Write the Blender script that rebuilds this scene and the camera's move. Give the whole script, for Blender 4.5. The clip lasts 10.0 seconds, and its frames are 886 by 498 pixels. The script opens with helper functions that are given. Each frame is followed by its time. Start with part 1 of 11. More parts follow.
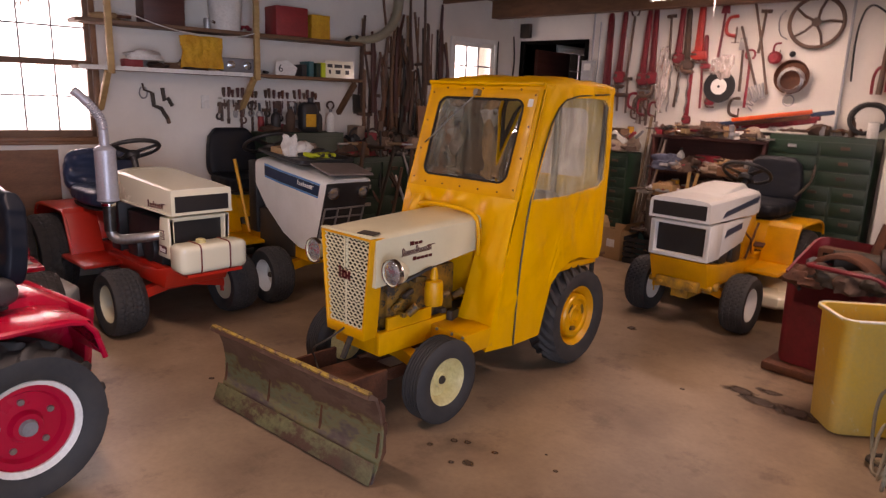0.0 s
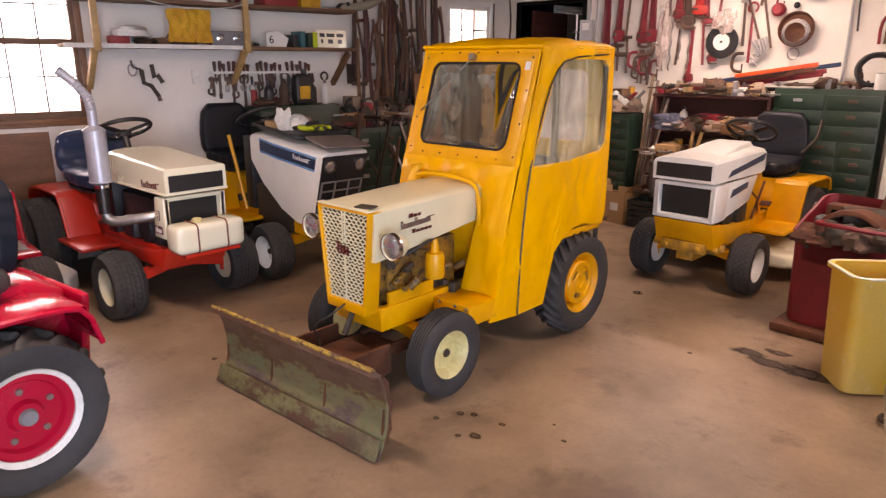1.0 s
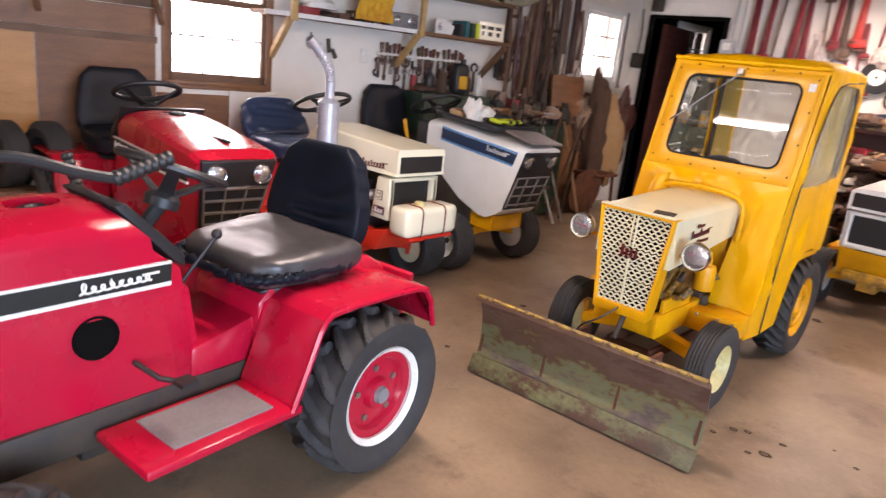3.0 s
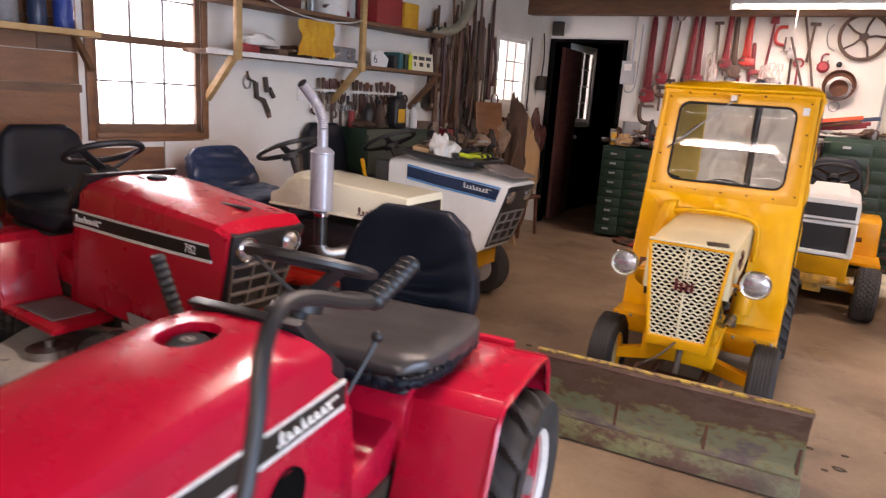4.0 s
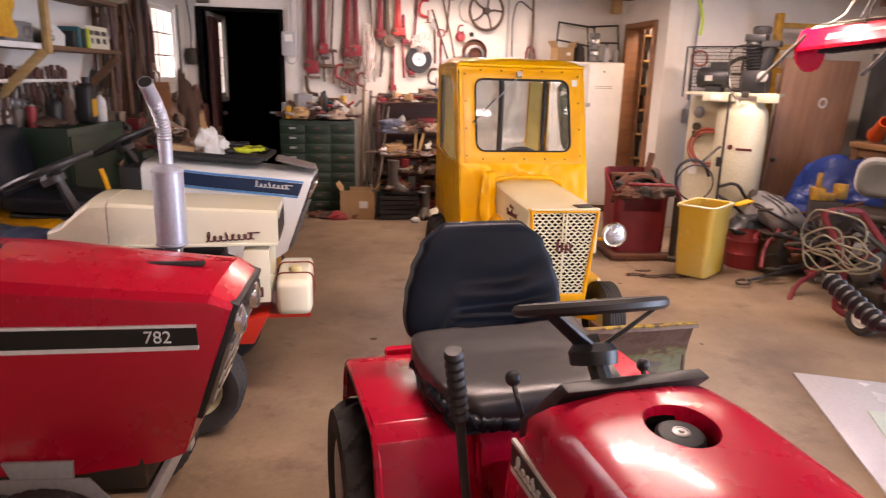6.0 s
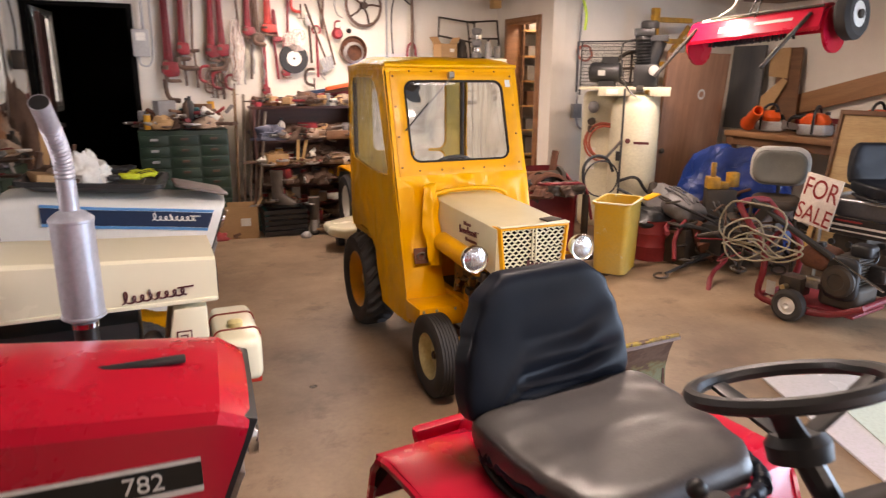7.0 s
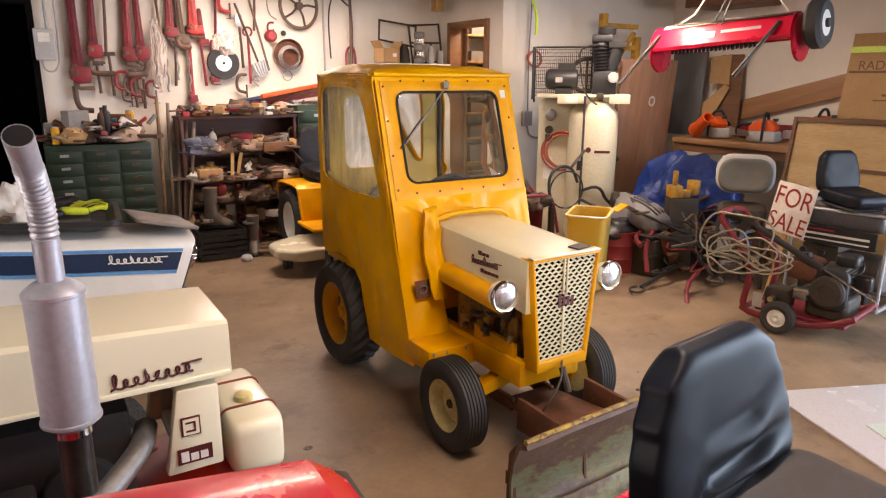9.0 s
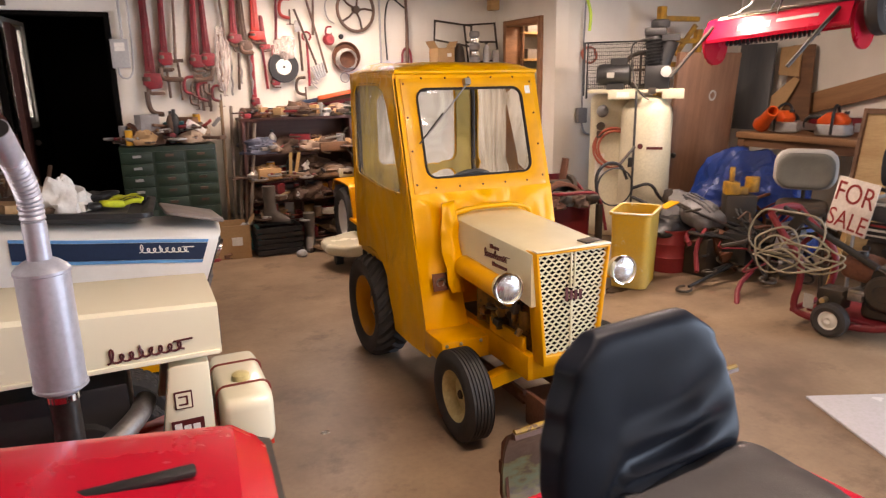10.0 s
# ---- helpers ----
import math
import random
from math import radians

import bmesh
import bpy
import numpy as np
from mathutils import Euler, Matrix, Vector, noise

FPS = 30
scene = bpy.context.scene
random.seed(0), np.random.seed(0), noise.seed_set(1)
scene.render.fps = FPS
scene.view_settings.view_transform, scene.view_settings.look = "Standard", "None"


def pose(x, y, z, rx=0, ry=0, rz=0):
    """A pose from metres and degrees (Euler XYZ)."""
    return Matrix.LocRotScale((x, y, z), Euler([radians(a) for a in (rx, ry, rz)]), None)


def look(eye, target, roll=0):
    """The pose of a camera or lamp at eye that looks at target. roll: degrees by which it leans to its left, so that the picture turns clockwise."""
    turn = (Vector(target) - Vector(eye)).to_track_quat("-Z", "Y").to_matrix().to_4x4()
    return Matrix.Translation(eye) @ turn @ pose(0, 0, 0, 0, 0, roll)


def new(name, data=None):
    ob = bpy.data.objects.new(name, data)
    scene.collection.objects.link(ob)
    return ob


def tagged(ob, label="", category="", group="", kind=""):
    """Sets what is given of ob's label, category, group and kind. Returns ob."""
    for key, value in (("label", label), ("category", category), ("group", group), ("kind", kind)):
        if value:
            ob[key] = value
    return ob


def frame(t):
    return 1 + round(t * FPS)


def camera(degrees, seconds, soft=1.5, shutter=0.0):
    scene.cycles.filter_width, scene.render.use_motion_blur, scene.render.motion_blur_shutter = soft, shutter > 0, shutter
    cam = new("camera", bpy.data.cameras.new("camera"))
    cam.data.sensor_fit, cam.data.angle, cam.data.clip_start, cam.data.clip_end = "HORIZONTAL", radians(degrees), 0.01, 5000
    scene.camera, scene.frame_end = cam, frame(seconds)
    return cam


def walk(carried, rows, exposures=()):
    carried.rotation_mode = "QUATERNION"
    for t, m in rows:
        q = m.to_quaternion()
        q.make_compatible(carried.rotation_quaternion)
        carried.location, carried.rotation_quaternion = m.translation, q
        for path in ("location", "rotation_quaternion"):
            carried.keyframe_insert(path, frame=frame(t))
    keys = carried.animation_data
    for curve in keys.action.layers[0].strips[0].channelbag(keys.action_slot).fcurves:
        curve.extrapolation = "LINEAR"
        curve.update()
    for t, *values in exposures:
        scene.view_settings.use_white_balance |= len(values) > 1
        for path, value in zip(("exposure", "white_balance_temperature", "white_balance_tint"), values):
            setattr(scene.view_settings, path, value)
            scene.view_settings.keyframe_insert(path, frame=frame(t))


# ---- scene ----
cam = camera(67.2, 10.0, soft=1.2, shutter=0.35)
EXPOSURES = [(0.0, -0.75, 8100, 42), (0.5, -0.35, 8100, 38), (1.0, -0.1, 8000, 37), (1.5, 0.0, 7600, 28), (2.0, 0.12, 6300, 26), (2.7, 0.34, 7100, 28), (4.0, 0.05, 7300, 30), (4.5, 0.17, 7300, 30), (5.0, 0.09, 7600, 39), (5.5, 0.22, 7600, 37), (6.2, 0.3, 7700, 35), (7.5, 0.3, 7600, 23), (10.0, 0.25, 7800, 27)]
PATH = [
    (0, (2.302, -2.125, 1.475), (0.982, -0.69, 1.03), 2.2),
    (0.5, (2.315, -2.04, 1.486), (1.006, -0.612, 0.989), -1.9),
    (1, (2.268, -2.065, 1.473), (0.957, -0.653, 0.936), 0.1),
    (1.5, (2.114, -2.362, 1.424), (0.698, -1.061, 0.875), 0.3),
    (2, (1.902, -2.618, 1.396), (0.391, -1.498, 0.717), 4.0),
    (2.5, (1.638, -2.744, 1.423), (0.098, -1.639, 0.786), 1.0),
    (2.7, (1.521, -2.815, 1.413), (0.058, -1.593, 0.808), 3.4),
    (3.8, (0.58, -3.23, 1.404), (-0.36, -1.528, 0.932), 4.35),
    (4, (0.424, -3.267, 1.432), (-0.512, -1.559, 0.978), 3.9),
    (4.5, (0.043, -3.457, 1.501), (-0.696, -1.658, 1.037), 3.0),
    (4.7, (-0.15, -3.456, 1.494), (-0.707, -1.59, 1.038), 1.5),
    (5, (-0.399, -3.447, 1.449), (-0.837, -1.552, 0.985), 1.2),
    (5.5, (-0.79, -3.37, 1.471), (-0.989, -1.43, 1.029), 2.0),
    (6, (-1.136, -3.322, 1.478), (-0.804, -1.414, 0.979), 1.5),
    (6.2, (-1.248, -3.247, 1.488), (-0.829, -1.356, 0.987), 1.7),
    (7.3, (-1.601, -2.52, 1.508), (-0.691, -0.815, 0.996), 0.1),
    (7.5, (-1.666, -2.369, 1.512), (-0.67, -0.713, 0.996), 0.5),
    (8, (-1.726, -2.189, 1.527), (-0.665, -0.574, 1.009), 0.9),
    (8.5, (-1.759, -2.159, 1.534), (-0.768, -0.499, 1.022), 0.3),
    (9, (-1.762, -2.171, 1.537), (-0.738, -0.526, 1.041), 0.3),
    (9.5, (-1.744, -2.194, 1.532), (-0.764, -0.519, 1.047), 1.8),
    (10, (-1.525, -2.365, 1.514), (-0.719, -0.602, 1.023), -1.0),
]
walk(cam, [(t, look(eye, target, roll)) for t, eye, target, roll in PATH], exposures=EXPOSURES)

# ---- light ----
world = bpy.data.worlds.new("sky")
scene.world = world
world.use_nodes = True
wn = world.node_tree
sky = wn.nodes.new("ShaderNodeTexSky")
sky.sky_type, sky.sun_disc = "NISHITA", False
sky.sun_elevation, sky.sun_rotation = radians(38), radians(150)
wn.nodes["Background"].inputs[1].default_value = 0.14
wn.links.new(sky.outputs[0], wn.nodes["Background"].inputs[0])


def lamp(name, kind, m, energy, color=(1, 1, 1), size=(1, 1)):
    data = bpy.data.lights.new(name, kind)
    data.energy, data.color = energy, color
    if kind == "AREA":
        data.shape, data.size, data.size_y = "RECTANGLE", size[0], size[1]
    ob = new(name, data)
    ob.matrix_world = m
    return ob


sun = lamp("sun", "SUN", look((0, 0, 0), (-0.6, 0.35, -0.72)), 0.8, (1, 0.97, 0.93))
sun.data.angle = radians(15)


# ---- materials ----
def material(name, base, rough=0.5, metal=0.0, other=None, amount=0.5, scale=6.0, grain=60.0, bump=0.1, spots=None, spot_at=0.62, coat=0.0, stretch=(1, 1, 1), vary=0.0, soft=0.05, spec=0.5, speck=None, crease=0.0):
    """A surface with broad and fine variation; other: the colour of its stains; spots: the colour of chips or rust."""
    m = bpy.data.materials.new(name)
    m.use_nodes = True
    t = m.node_tree
    p = t.nodes["Principled BSDF"]
    tc = t.nodes.new("ShaderNodeTexCoord")
    mp = t.nodes.new("ShaderNodeMapping")
    mp.inputs["Scale"].default_value = stretch
    t.links.new(tc.outputs["Object"], mp.inputs[0])

    def noisy(s, detail, rough_=0.6):
        n = t.nodes.new("ShaderNodeTexNoise")
        n.inputs["Scale"].default_value, n.inputs["Detail"].default_value, n.inputs["Roughness"].default_value = s, detail, rough_
        t.links.new(mp.outputs[0], n.inputs["Vector"])
        return n.outputs["Fac"]

    def ramp(src, a, b):
        n = t.nodes.new("ShaderNodeMapRange")
        n.inputs["From Min"].default_value, n.inputs["From Max"].default_value = a, b
        t.links.new(src, n.inputs["Value"])
        return n.outputs["Result"]

    def mix(fac, a, b):
        n = t.nodes.new("ShaderNodeMix")
        n.data_type = "RGBA"
        t.links.new(fac, n.inputs["Factor"])
        for s, v in ((n.inputs[6], a), (n.inputs[7], b)):
            if isinstance(v, (list, tuple)):
                s.default_value = (*v[:3], 1)
            else:
                t.links.new(v, s)
        return n.outputs[2]

    other = other or [v * 0.72 for v in base]
    broad, fine = noisy(scale, 5), noisy(grain, 3)
    f = t.nodes.new("ShaderNodeMath")
    f.operation = "MULTIPLY"
    f.inputs[1].default_value = amount
    t.links.new(ramp(broad, 0.35, 0.7), f.inputs[0])
    col = mix(f.outputs[0], base, other)
    g = t.nodes.new("ShaderNodeMath")
    g.operation = "MULTIPLY"
    g.inputs[1].default_value = speck if speck is not None else (0.05 if coat else min(0.35, amount))
    t.links.new(ramp(fine, 0.4, 0.75), g.inputs[0])
    col = mix(g.outputs[0], col, [v * 0.7 for v in other])
    if spots:
        col = mix(ramp(noisy(scale * 2.3, 8, 0.7), spot_at, spot_at + soft), col, spots)
    if vary:
        oi = t.nodes.new("ShaderNodeObjectInfo")
        hv = t.nodes.new("ShaderNodeHueSaturation")
        t.links.new(ramp(oi.outputs["Random"], -(1 - vary) / (2 * vary), 1 + (1 - vary) / (2 * vary)), hv.inputs["Value"])
        t.links.new(col, hv.inputs["Color"])
        hv.inputs["Fac"].default_value = 1
        mr = hv.inputs["Value"].links[0].from_node
        mr.inputs["From Min"].default_value, mr.inputs["From Max"].default_value = 0, 1
        mr.inputs["To Min"].default_value, mr.inputs["To Max"].default_value = 1 - vary, 1 + vary
        col = hv.outputs[0]
    t.links.new(col, p.inputs["Base Color"])
    rr = t.nodes.new("ShaderNodeMapRange")
    rr.inputs["To Min"].default_value, rr.inputs["To Max"].default_value = max(0.03, rough - 0.12), min(1, rough + 0.15)
    t.links.new(broad, rr.inputs["Value"])
    t.links.new(rr.outputs[0], p.inputs["Roughness"])
    p.inputs["Metallic"].default_value = metal
    p.inputs["Specular IOR Level"].default_value = spec
    p.inputs["Coat Weight"].default_value = coat
    p.inputs["Coat Roughness"].default_value = 0.08
    if bump:
        b = t.nodes.new("ShaderNodeBump")
        b.inputs["Strength"].default_value, b.inputs["Distance"].default_value = bump, 0.004
        t.links.new(fine, b.inputs["Height"])
        t.links.new(b.outputs[0], p.inputs["Normal"])
        if crease:
            # broad folds under the fine grain
            cr = t.nodes.new("ShaderNodeTexNoise")
            cr.inputs["Scale"].default_value, cr.inputs["Detail"].default_value, cr.inputs["Distortion"].default_value = crease, 2, 1.2
            t.links.new(mp.outputs[0], cr.inputs["Vector"])
            b2 = t.nodes.new("ShaderNodeBump")
            b2.inputs["Strength"].default_value, b2.inputs["Distance"].default_value = 0.6, 0.03
            t.links.new(cr.outputs["Fac"], b2.inputs["Height"])
            t.links.new(b2.outputs[0], b.inputs["Normal"])
    return m


def glass(name, tint=(1, 1, 1), rough=0.0, clear=0.0):
    m = bpy.data.materials.new(name)
    m.use_nodes = True
    p = m.node_tree.nodes["Principled BSDF"]
    p.inputs["Base Color"].default_value = (*tint, 1)
    p.inputs["Roughness"].default_value, p.inputs["Transmission Weight"].default_value, p.inputs["IOR"].default_value = rough, 1.0, 1.45
    return m


def film(name, color, share, stretch=0.22, fine=9, deep=0.9, low=0.35, high=2.0, milky=0.0):
    """Hazy clear vinyl: mostly see-through; its haze comes in streaks that also stand in for highlights."""
    m = bpy.data.materials.new(name)
    m.use_nodes = True
    t = m.node_tree
    p = t.nodes["Principled BSDF"]
    p.inputs["Base Color"].default_value, p.inputs["Roughness"].default_value = (*color, 1), 0.18
    see = t.nodes.new("ShaderNodeBsdfTransparent")
    mix = t.nodes.new("ShaderNodeMixShader")
    n = t.nodes.new("ShaderNodeTexNoise")
    n.inputs["Scale"].default_value, n.inputs["Detail"].default_value, n.inputs["Distortion"].default_value = fine, 5, 1.5
    tc, mp = t.nodes.new("ShaderNodeTexCoord"), t.nodes.new("ShaderNodeMapping")
    mp.inputs["Scale"].default_value = (1.6, 1.6, stretch)
    t.links.new(tc.outputs["Object"], mp.inputs[0])
    t.links.new(mp.outputs[0], n.inputs["Vector"])
    bp = t.nodes.new("ShaderNodeBump")
    bp.inputs["Strength"].default_value, bp.inputs["Distance"].default_value = deep, 0.03
    t.links.new(n.outputs["Fac"], bp.inputs["Height"])
    t.links.new(bp.outputs[0], p.inputs["Normal"])
    r = t.nodes.new("ShaderNodeMapRange")
    r.inputs["From Min"].default_value, r.inputs["From Max"].default_value = 0.35, 0.7
    r.inputs["To Min"].default_value, r.inputs["To Max"].default_value = share * low, share * high
    t.links.new(n.outputs["Fac"], r.inputs["Value"])
    t.links.new(r.outputs[0], mix.inputs[0])
    t.links.new(see.outputs[0], mix.inputs[1])
    glow = t.nodes.new("ShaderNodeBsdfTranslucent")
    glow.inputs["Color"].default_value = (*color, 1)
    body = t.nodes.new("ShaderNodeMixShader")
    body.inputs[0].default_value = milky
    t.links.new(p.outputs[0], body.inputs[1])
    t.links.new(glow.outputs[0], body.inputs[2])
    t.links.new(body.outputs[0], mix.inputs[2])
    t.links.new(mix.outputs[0], t.nodes["Material Output"].inputs[0])
    return m


def glowing(name, color, strength):
    m = bpy.data.materials.new(name)
    m.use_nodes = True
    p = m.node_tree.nodes["Principled BSDF"]
    p.inputs["Emission Color"].default_value, p.inputs["Emission Strength"].default_value = (*color, 1), strength
    return m


YELLOW = material("yellow_paint", (0.76, 0.348, 0.003), 0.36, other=(0.48, 0.2, 0.004), amount=0.6, scale=5, bump=0.04, spots=(0.12, 0.06, 0.025), spot_at=0.70, coat=0.06, spec=0.35)
# yellow iron with dark patches painted in for shadow
SHADED_IRON = material("shaded_yellow_iron", (0.34, 0.16, 0.015), 0.5, 0.1, other=(0.05, 0.035, 0.02), amount=1.0, scale=9, grain=40, bump=0.3, spots=(0.035, 0.028, 0.02), spot_at=0.52)
CANVAS = material("yellow_canvas", (0.83, 0.405, 0.001), 0.36, other=(0.55, 0.25, 0.001), amount=0.6, scale=3.5, grain=300, bump=0.12, spec=0.3, crease=4, stretch=(1, 1, 0.6), speck=0.1, spots=(0.42, 0.2, 0.01), spot_at=0.68, soft=0.12)
DECK_PAINT = material("scuffed_deck_paint", (0.64, 0.63, 0.55), 0.35, other=(0.40, 0.42, 0.44), amount=0.7, scale=5, bump=0.06, spots=(0.10, 0.11, 0.14), spot_at=0.66)
RIM_CREAM = material("yellowed_rim_paint", (0.72, 0.65, 0.32), 0.4, other=(0.42, 0.3, 0.1), amount=0.6, scale=9, bump=0.06, spots=(0.2, 0.1, 0.04), spot_at=0.7)
CREAM = material("cream_paint", (0.66, 0.61, 0.42), 0.3, other=(0.50, 0.45, 0.28), amount=0.35, scale=4, bump=0.03, coat=0.2)
PALE = material("pale_cream_paint", (0.76, 0.72, 0.54), 0.24, other=(0.68, 0.63, 0.45), amount=0.3, scale=1.2, bump=0.008, coat=0.25, speck=0.02)
WHITE = material("white_paint", (0.78, 0.78, 0.74), 0.33, other=(0.55, 0.53, 0.46), amount=0.35, scale=4, bump=0.03, coat=0.15)
RED = material("red_paint", (0.49, 0.007, 0.032), 0.26, other=(0.42, 0.006, 0.025), amount=0.4, scale=3, bump=0.02, coat=0.25, spec=0.36)
CRIMSON = material("crimson_paint", (0.50, 0.008, 0.026), 0.27, other=(0.42, 0.006, 0.018), amount=0.4, scale=3, bump=0.02, coat=0.35)
ORANGE_RED = material("orange_red_paint", (0.60, 0.03, 0.012), 0.32, other=(0.42, 0.015, 0.008), amount=0.4, scale=4, bump=0.03, coat=0.25)
RUBBER = material("tyre_rubber", (0.022, 0.022, 0.023), 0.72, other=(0.06, 0.052, 0.045), amount=0.55, scale=9, bump=0.2)
NAVY_VINYL = material("navy_vinyl", (0.007, 0.009, 0.014), 0.37, other=(0.013, 0.017, 0.026), amount=0.5, scale=6, grain=180, bump=0.05, spec=0.11)
VINYL = material("black_vinyl", (0.009, 0.010, 0.012), 0.46, other=(0.010, 0.014, 0.026), amount=0.5, scale=6, grain=180, bump=0.05, spec=0.24)
GREY_VINYL = material("worn_grey_vinyl", (0.062, 0.056, 0.055), 0.33, other=(0.024, 0.022, 0.023), amount=0.6, scale=7, grain=200, bump=0.12)
BLUE_VINYL = material("dark_blue_vinyl", (0.026, 0.047, 0.105), 0.3, other=(0.03, 0.045, 0.08), amount=0.5, scale=6, grain=180, bump=0.1)
BLACK = material("black_plastic", (0.016, 0.016, 0.017), 0.45, amount=0.4, scale=8, bump=0.06)
DARK = material("dark_greasy_metal", (0.035, 0.031, 0.028), 0.6, 0.3, other=(0.09, 0.06, 0.035), amount=0.6, scale=10, bump=0.25)
STEEL = material("bare_steel", (0.42, 0.41, 0.40), 0.38, 0.9, other=(0.22, 0.19, 0.17), amount=0.5, scale=8, bump=0.08)
CHROME = material("chrome", (0.82, 0.82, 0.82), 0.12, 1.0, other=(0.6, 0.6, 0.6), amount=0.3, scale=6, bump=0.0)
BRASS = material("worn_brass", (0.55, 0.42, 0.2), 0.3, 0.9, other=(0.6, 0.58, 0.5), amount=0.8, scale=30, bump=0.05)
STRAP_RED = material("dull_red_strap", (0.20, 0.03, 0.018), 0.5, other=(0.13, 0.025, 0.015), amount=0.6, scale=20, bump=0.05)
GASKET = material("dark_brown_gasket", (0.022, 0.017, 0.014), 0.75, amount=0.4, scale=20, bump=0.05, spec=0.2)
LID = material("brown_grey_board", (0.20, 0.165, 0.15), 0.45, other=(0.14, 0.11, 0.10), amount=0.6, scale=5, bump=0.05)
MUFFLER = material("aluminised_muffler", (0.43, 0.445, 0.50), 0.38, 0.4, other=(0.34, 0.35, 0.39), amount=0.5, scale=7, bump=0.05)
GALV = material("galvanised_steel", (0.5, 0.51, 0.51), 0.45, 0.7, other=(0.33, 0.33, 0.33), amount=0.6, scale=12, bump=0.08)
PLOW = material("worn_plow_paint", (0.20, 0.20, 0.09), 0.55, 0.12, other=(0.075, 0.05, 0.03), amount=1.0, scale=5, grain=50, bump=0.6, spots=(0.088, 0.042, 0.027), spot_at=0.48, soft=0.10, stretch=(0.8, 1, 1.2), speck=0.5)


def banded_paint(name, bands, rough):
    """Old paint worn to rust in bands along the height of a blade, with ragged edges."""
    m = bpy.data.materials.new(name)
    m.use_nodes = True
    t = m.node_tree
    p = t.nodes["Principled BSDF"]
    p.inputs["Roughness"].default_value, p.inputs["Metallic"].default_value = rough, 0.1
    tc, sep = t.nodes.new("ShaderNodeTexCoord"), t.nodes.new("ShaderNodeSeparateXYZ")
    mp = t.nodes.new("ShaderNodeMapping")
    mp.inputs["Scale"].default_value = (0.45, 1, 1)
    t.links.new(tc.outputs["Object"], sep.inputs[0])
    t.links.new(tc.outputs["Object"], mp.inputs[0])
    big, fine = t.nodes.new("ShaderNodeTexNoise"), t.nodes.new("ShaderNodeTexNoise")
    big.inputs["Scale"].default_value, big.inputs["Detail"].default_value = 9, 8
    fine.inputs["Scale"].default_value, fine.inputs["Detail"].default_value = 70, 4
    t.links.new(mp.outputs[0], big.inputs["Vector"])
    t.links.new(mp.outputs[0], fine.inputs["Vector"])
    off = t.nodes.new("ShaderNodeMath")
    off.operation = "MULTIPLY_ADD"
    off.inputs[1].default_value, off.inputs[2].default_value = 0.62, -0.31
    t.links.new(big.outputs["Fac"], off.inputs[0])
    add = t.nodes.new("ShaderNodeMath")
    add.operation = "ADD"
    t.links.new(sep.outputs["Z"], add.inputs[0])
    t.links.new(off.outputs[0], add.inputs[1])
    off2 = t.nodes.new("ShaderNodeMath")
    off2.operation = "MULTIPLY_ADD"
    off2.inputs[1].default_value = 0.16
    t.links.new(fine.outputs["Fac"], off2.inputs[0])
    t.links.new(add.outputs[0], off2.inputs[2])
    mr = t.nodes.new("ShaderNodeMapRange")
    mr.inputs["From Min"].default_value, mr.inputs["From Max"].default_value = 0.08, 0.46
    t.links.new(off2.outputs[0], mr.inputs["Value"])
    cr = t.nodes.new("ShaderNodeValToRGB")
    e = cr.color_ramp.elements
    while len(e) < len(bands):
        e.new(0.5)
    for k, (at, col) in enumerate(bands):
        e[k].position = at
        e[k].color = (*col, 1)
    t.links.new(mr.outputs[0], cr.inputs[0])
    t.links.new(cr.outputs[0], p.inputs["Base Color"])
    bp = t.nodes.new("ShaderNodeBump")
    bp.inputs["Strength"].default_value, bp.inputs["Distance"].default_value = 0.5, 0.004
    t.links.new(fine.outputs["Fac"], bp.inputs["Height"])
    t.links.new(bp.outputs[0], p.inputs["Normal"])
    return m


BLADE = banded_paint("worn_blade_paint", ((0.0, (0.10, 0.065, 0.06)), (0.14, (0.13, 0.10, 0.075)), (0.24, (0.18, 0.145, 0.065)), (0.38, (0.15, 0.16, 0.085)), (0.47, (0.16, 0.12, 0.045)), (0.56, (0.10, 0.05, 0.03)), (0.88, (0.13, 0.075, 0.05)), (1.0, (0.09, 0.045, 0.03))), 0.55)
PLOW_TOP = material("chipped_yellow_edge", (0.5, 0.33, 0.03), 0.6, 0.1, other=(0.14, 0.07, 0.035), amount=1.0, scale=9, grain=50, bump=0.5, spots=(0.10, 0.05, 0.03), spot_at=0.5)
RUST = material("rusty_steel", (0.16, 0.055, 0.025), 0.75, 0.2, other=(0.07, 0.03, 0.018), amount=0.8, scale=9, bump=0.5)
FLOOR = material("dusty_concrete", (0.35, 0.245, 0.155), 0.42, other=(0.15, 0.095, 0.06), amount=1.0, scale=1.1, grain=38, bump=0.10, spots=(0.12, 0.075, 0.048), spot_at=0.54, soft=0.16, speck=0.2)
WALL = material("white_wall_paint", (0.765, 0.72, 0.645), 0.7, other=(0.56, 0.51, 0.44), amount=0.45, scale=1.6, grain=30, bump=0.03, speck=0.04, spots=(0.42, 0.36, 0.30), spot_at=0.72)
WALL_GREY = material("grey_wall_paint", (0.60, 0.58, 0.56), 0.7, other=(0.46, 0.43, 0.40), amount=0.45, scale=1.4, grain=30, bump=0.08)
PLY = material("plywood", (0.56, 0.26, 0.065), 0.45, other=(0.37, 0.15, 0.035), amount=0.8, scale=2.2, grain=40, bump=0.06, stretch=(1, 0.35, 5))
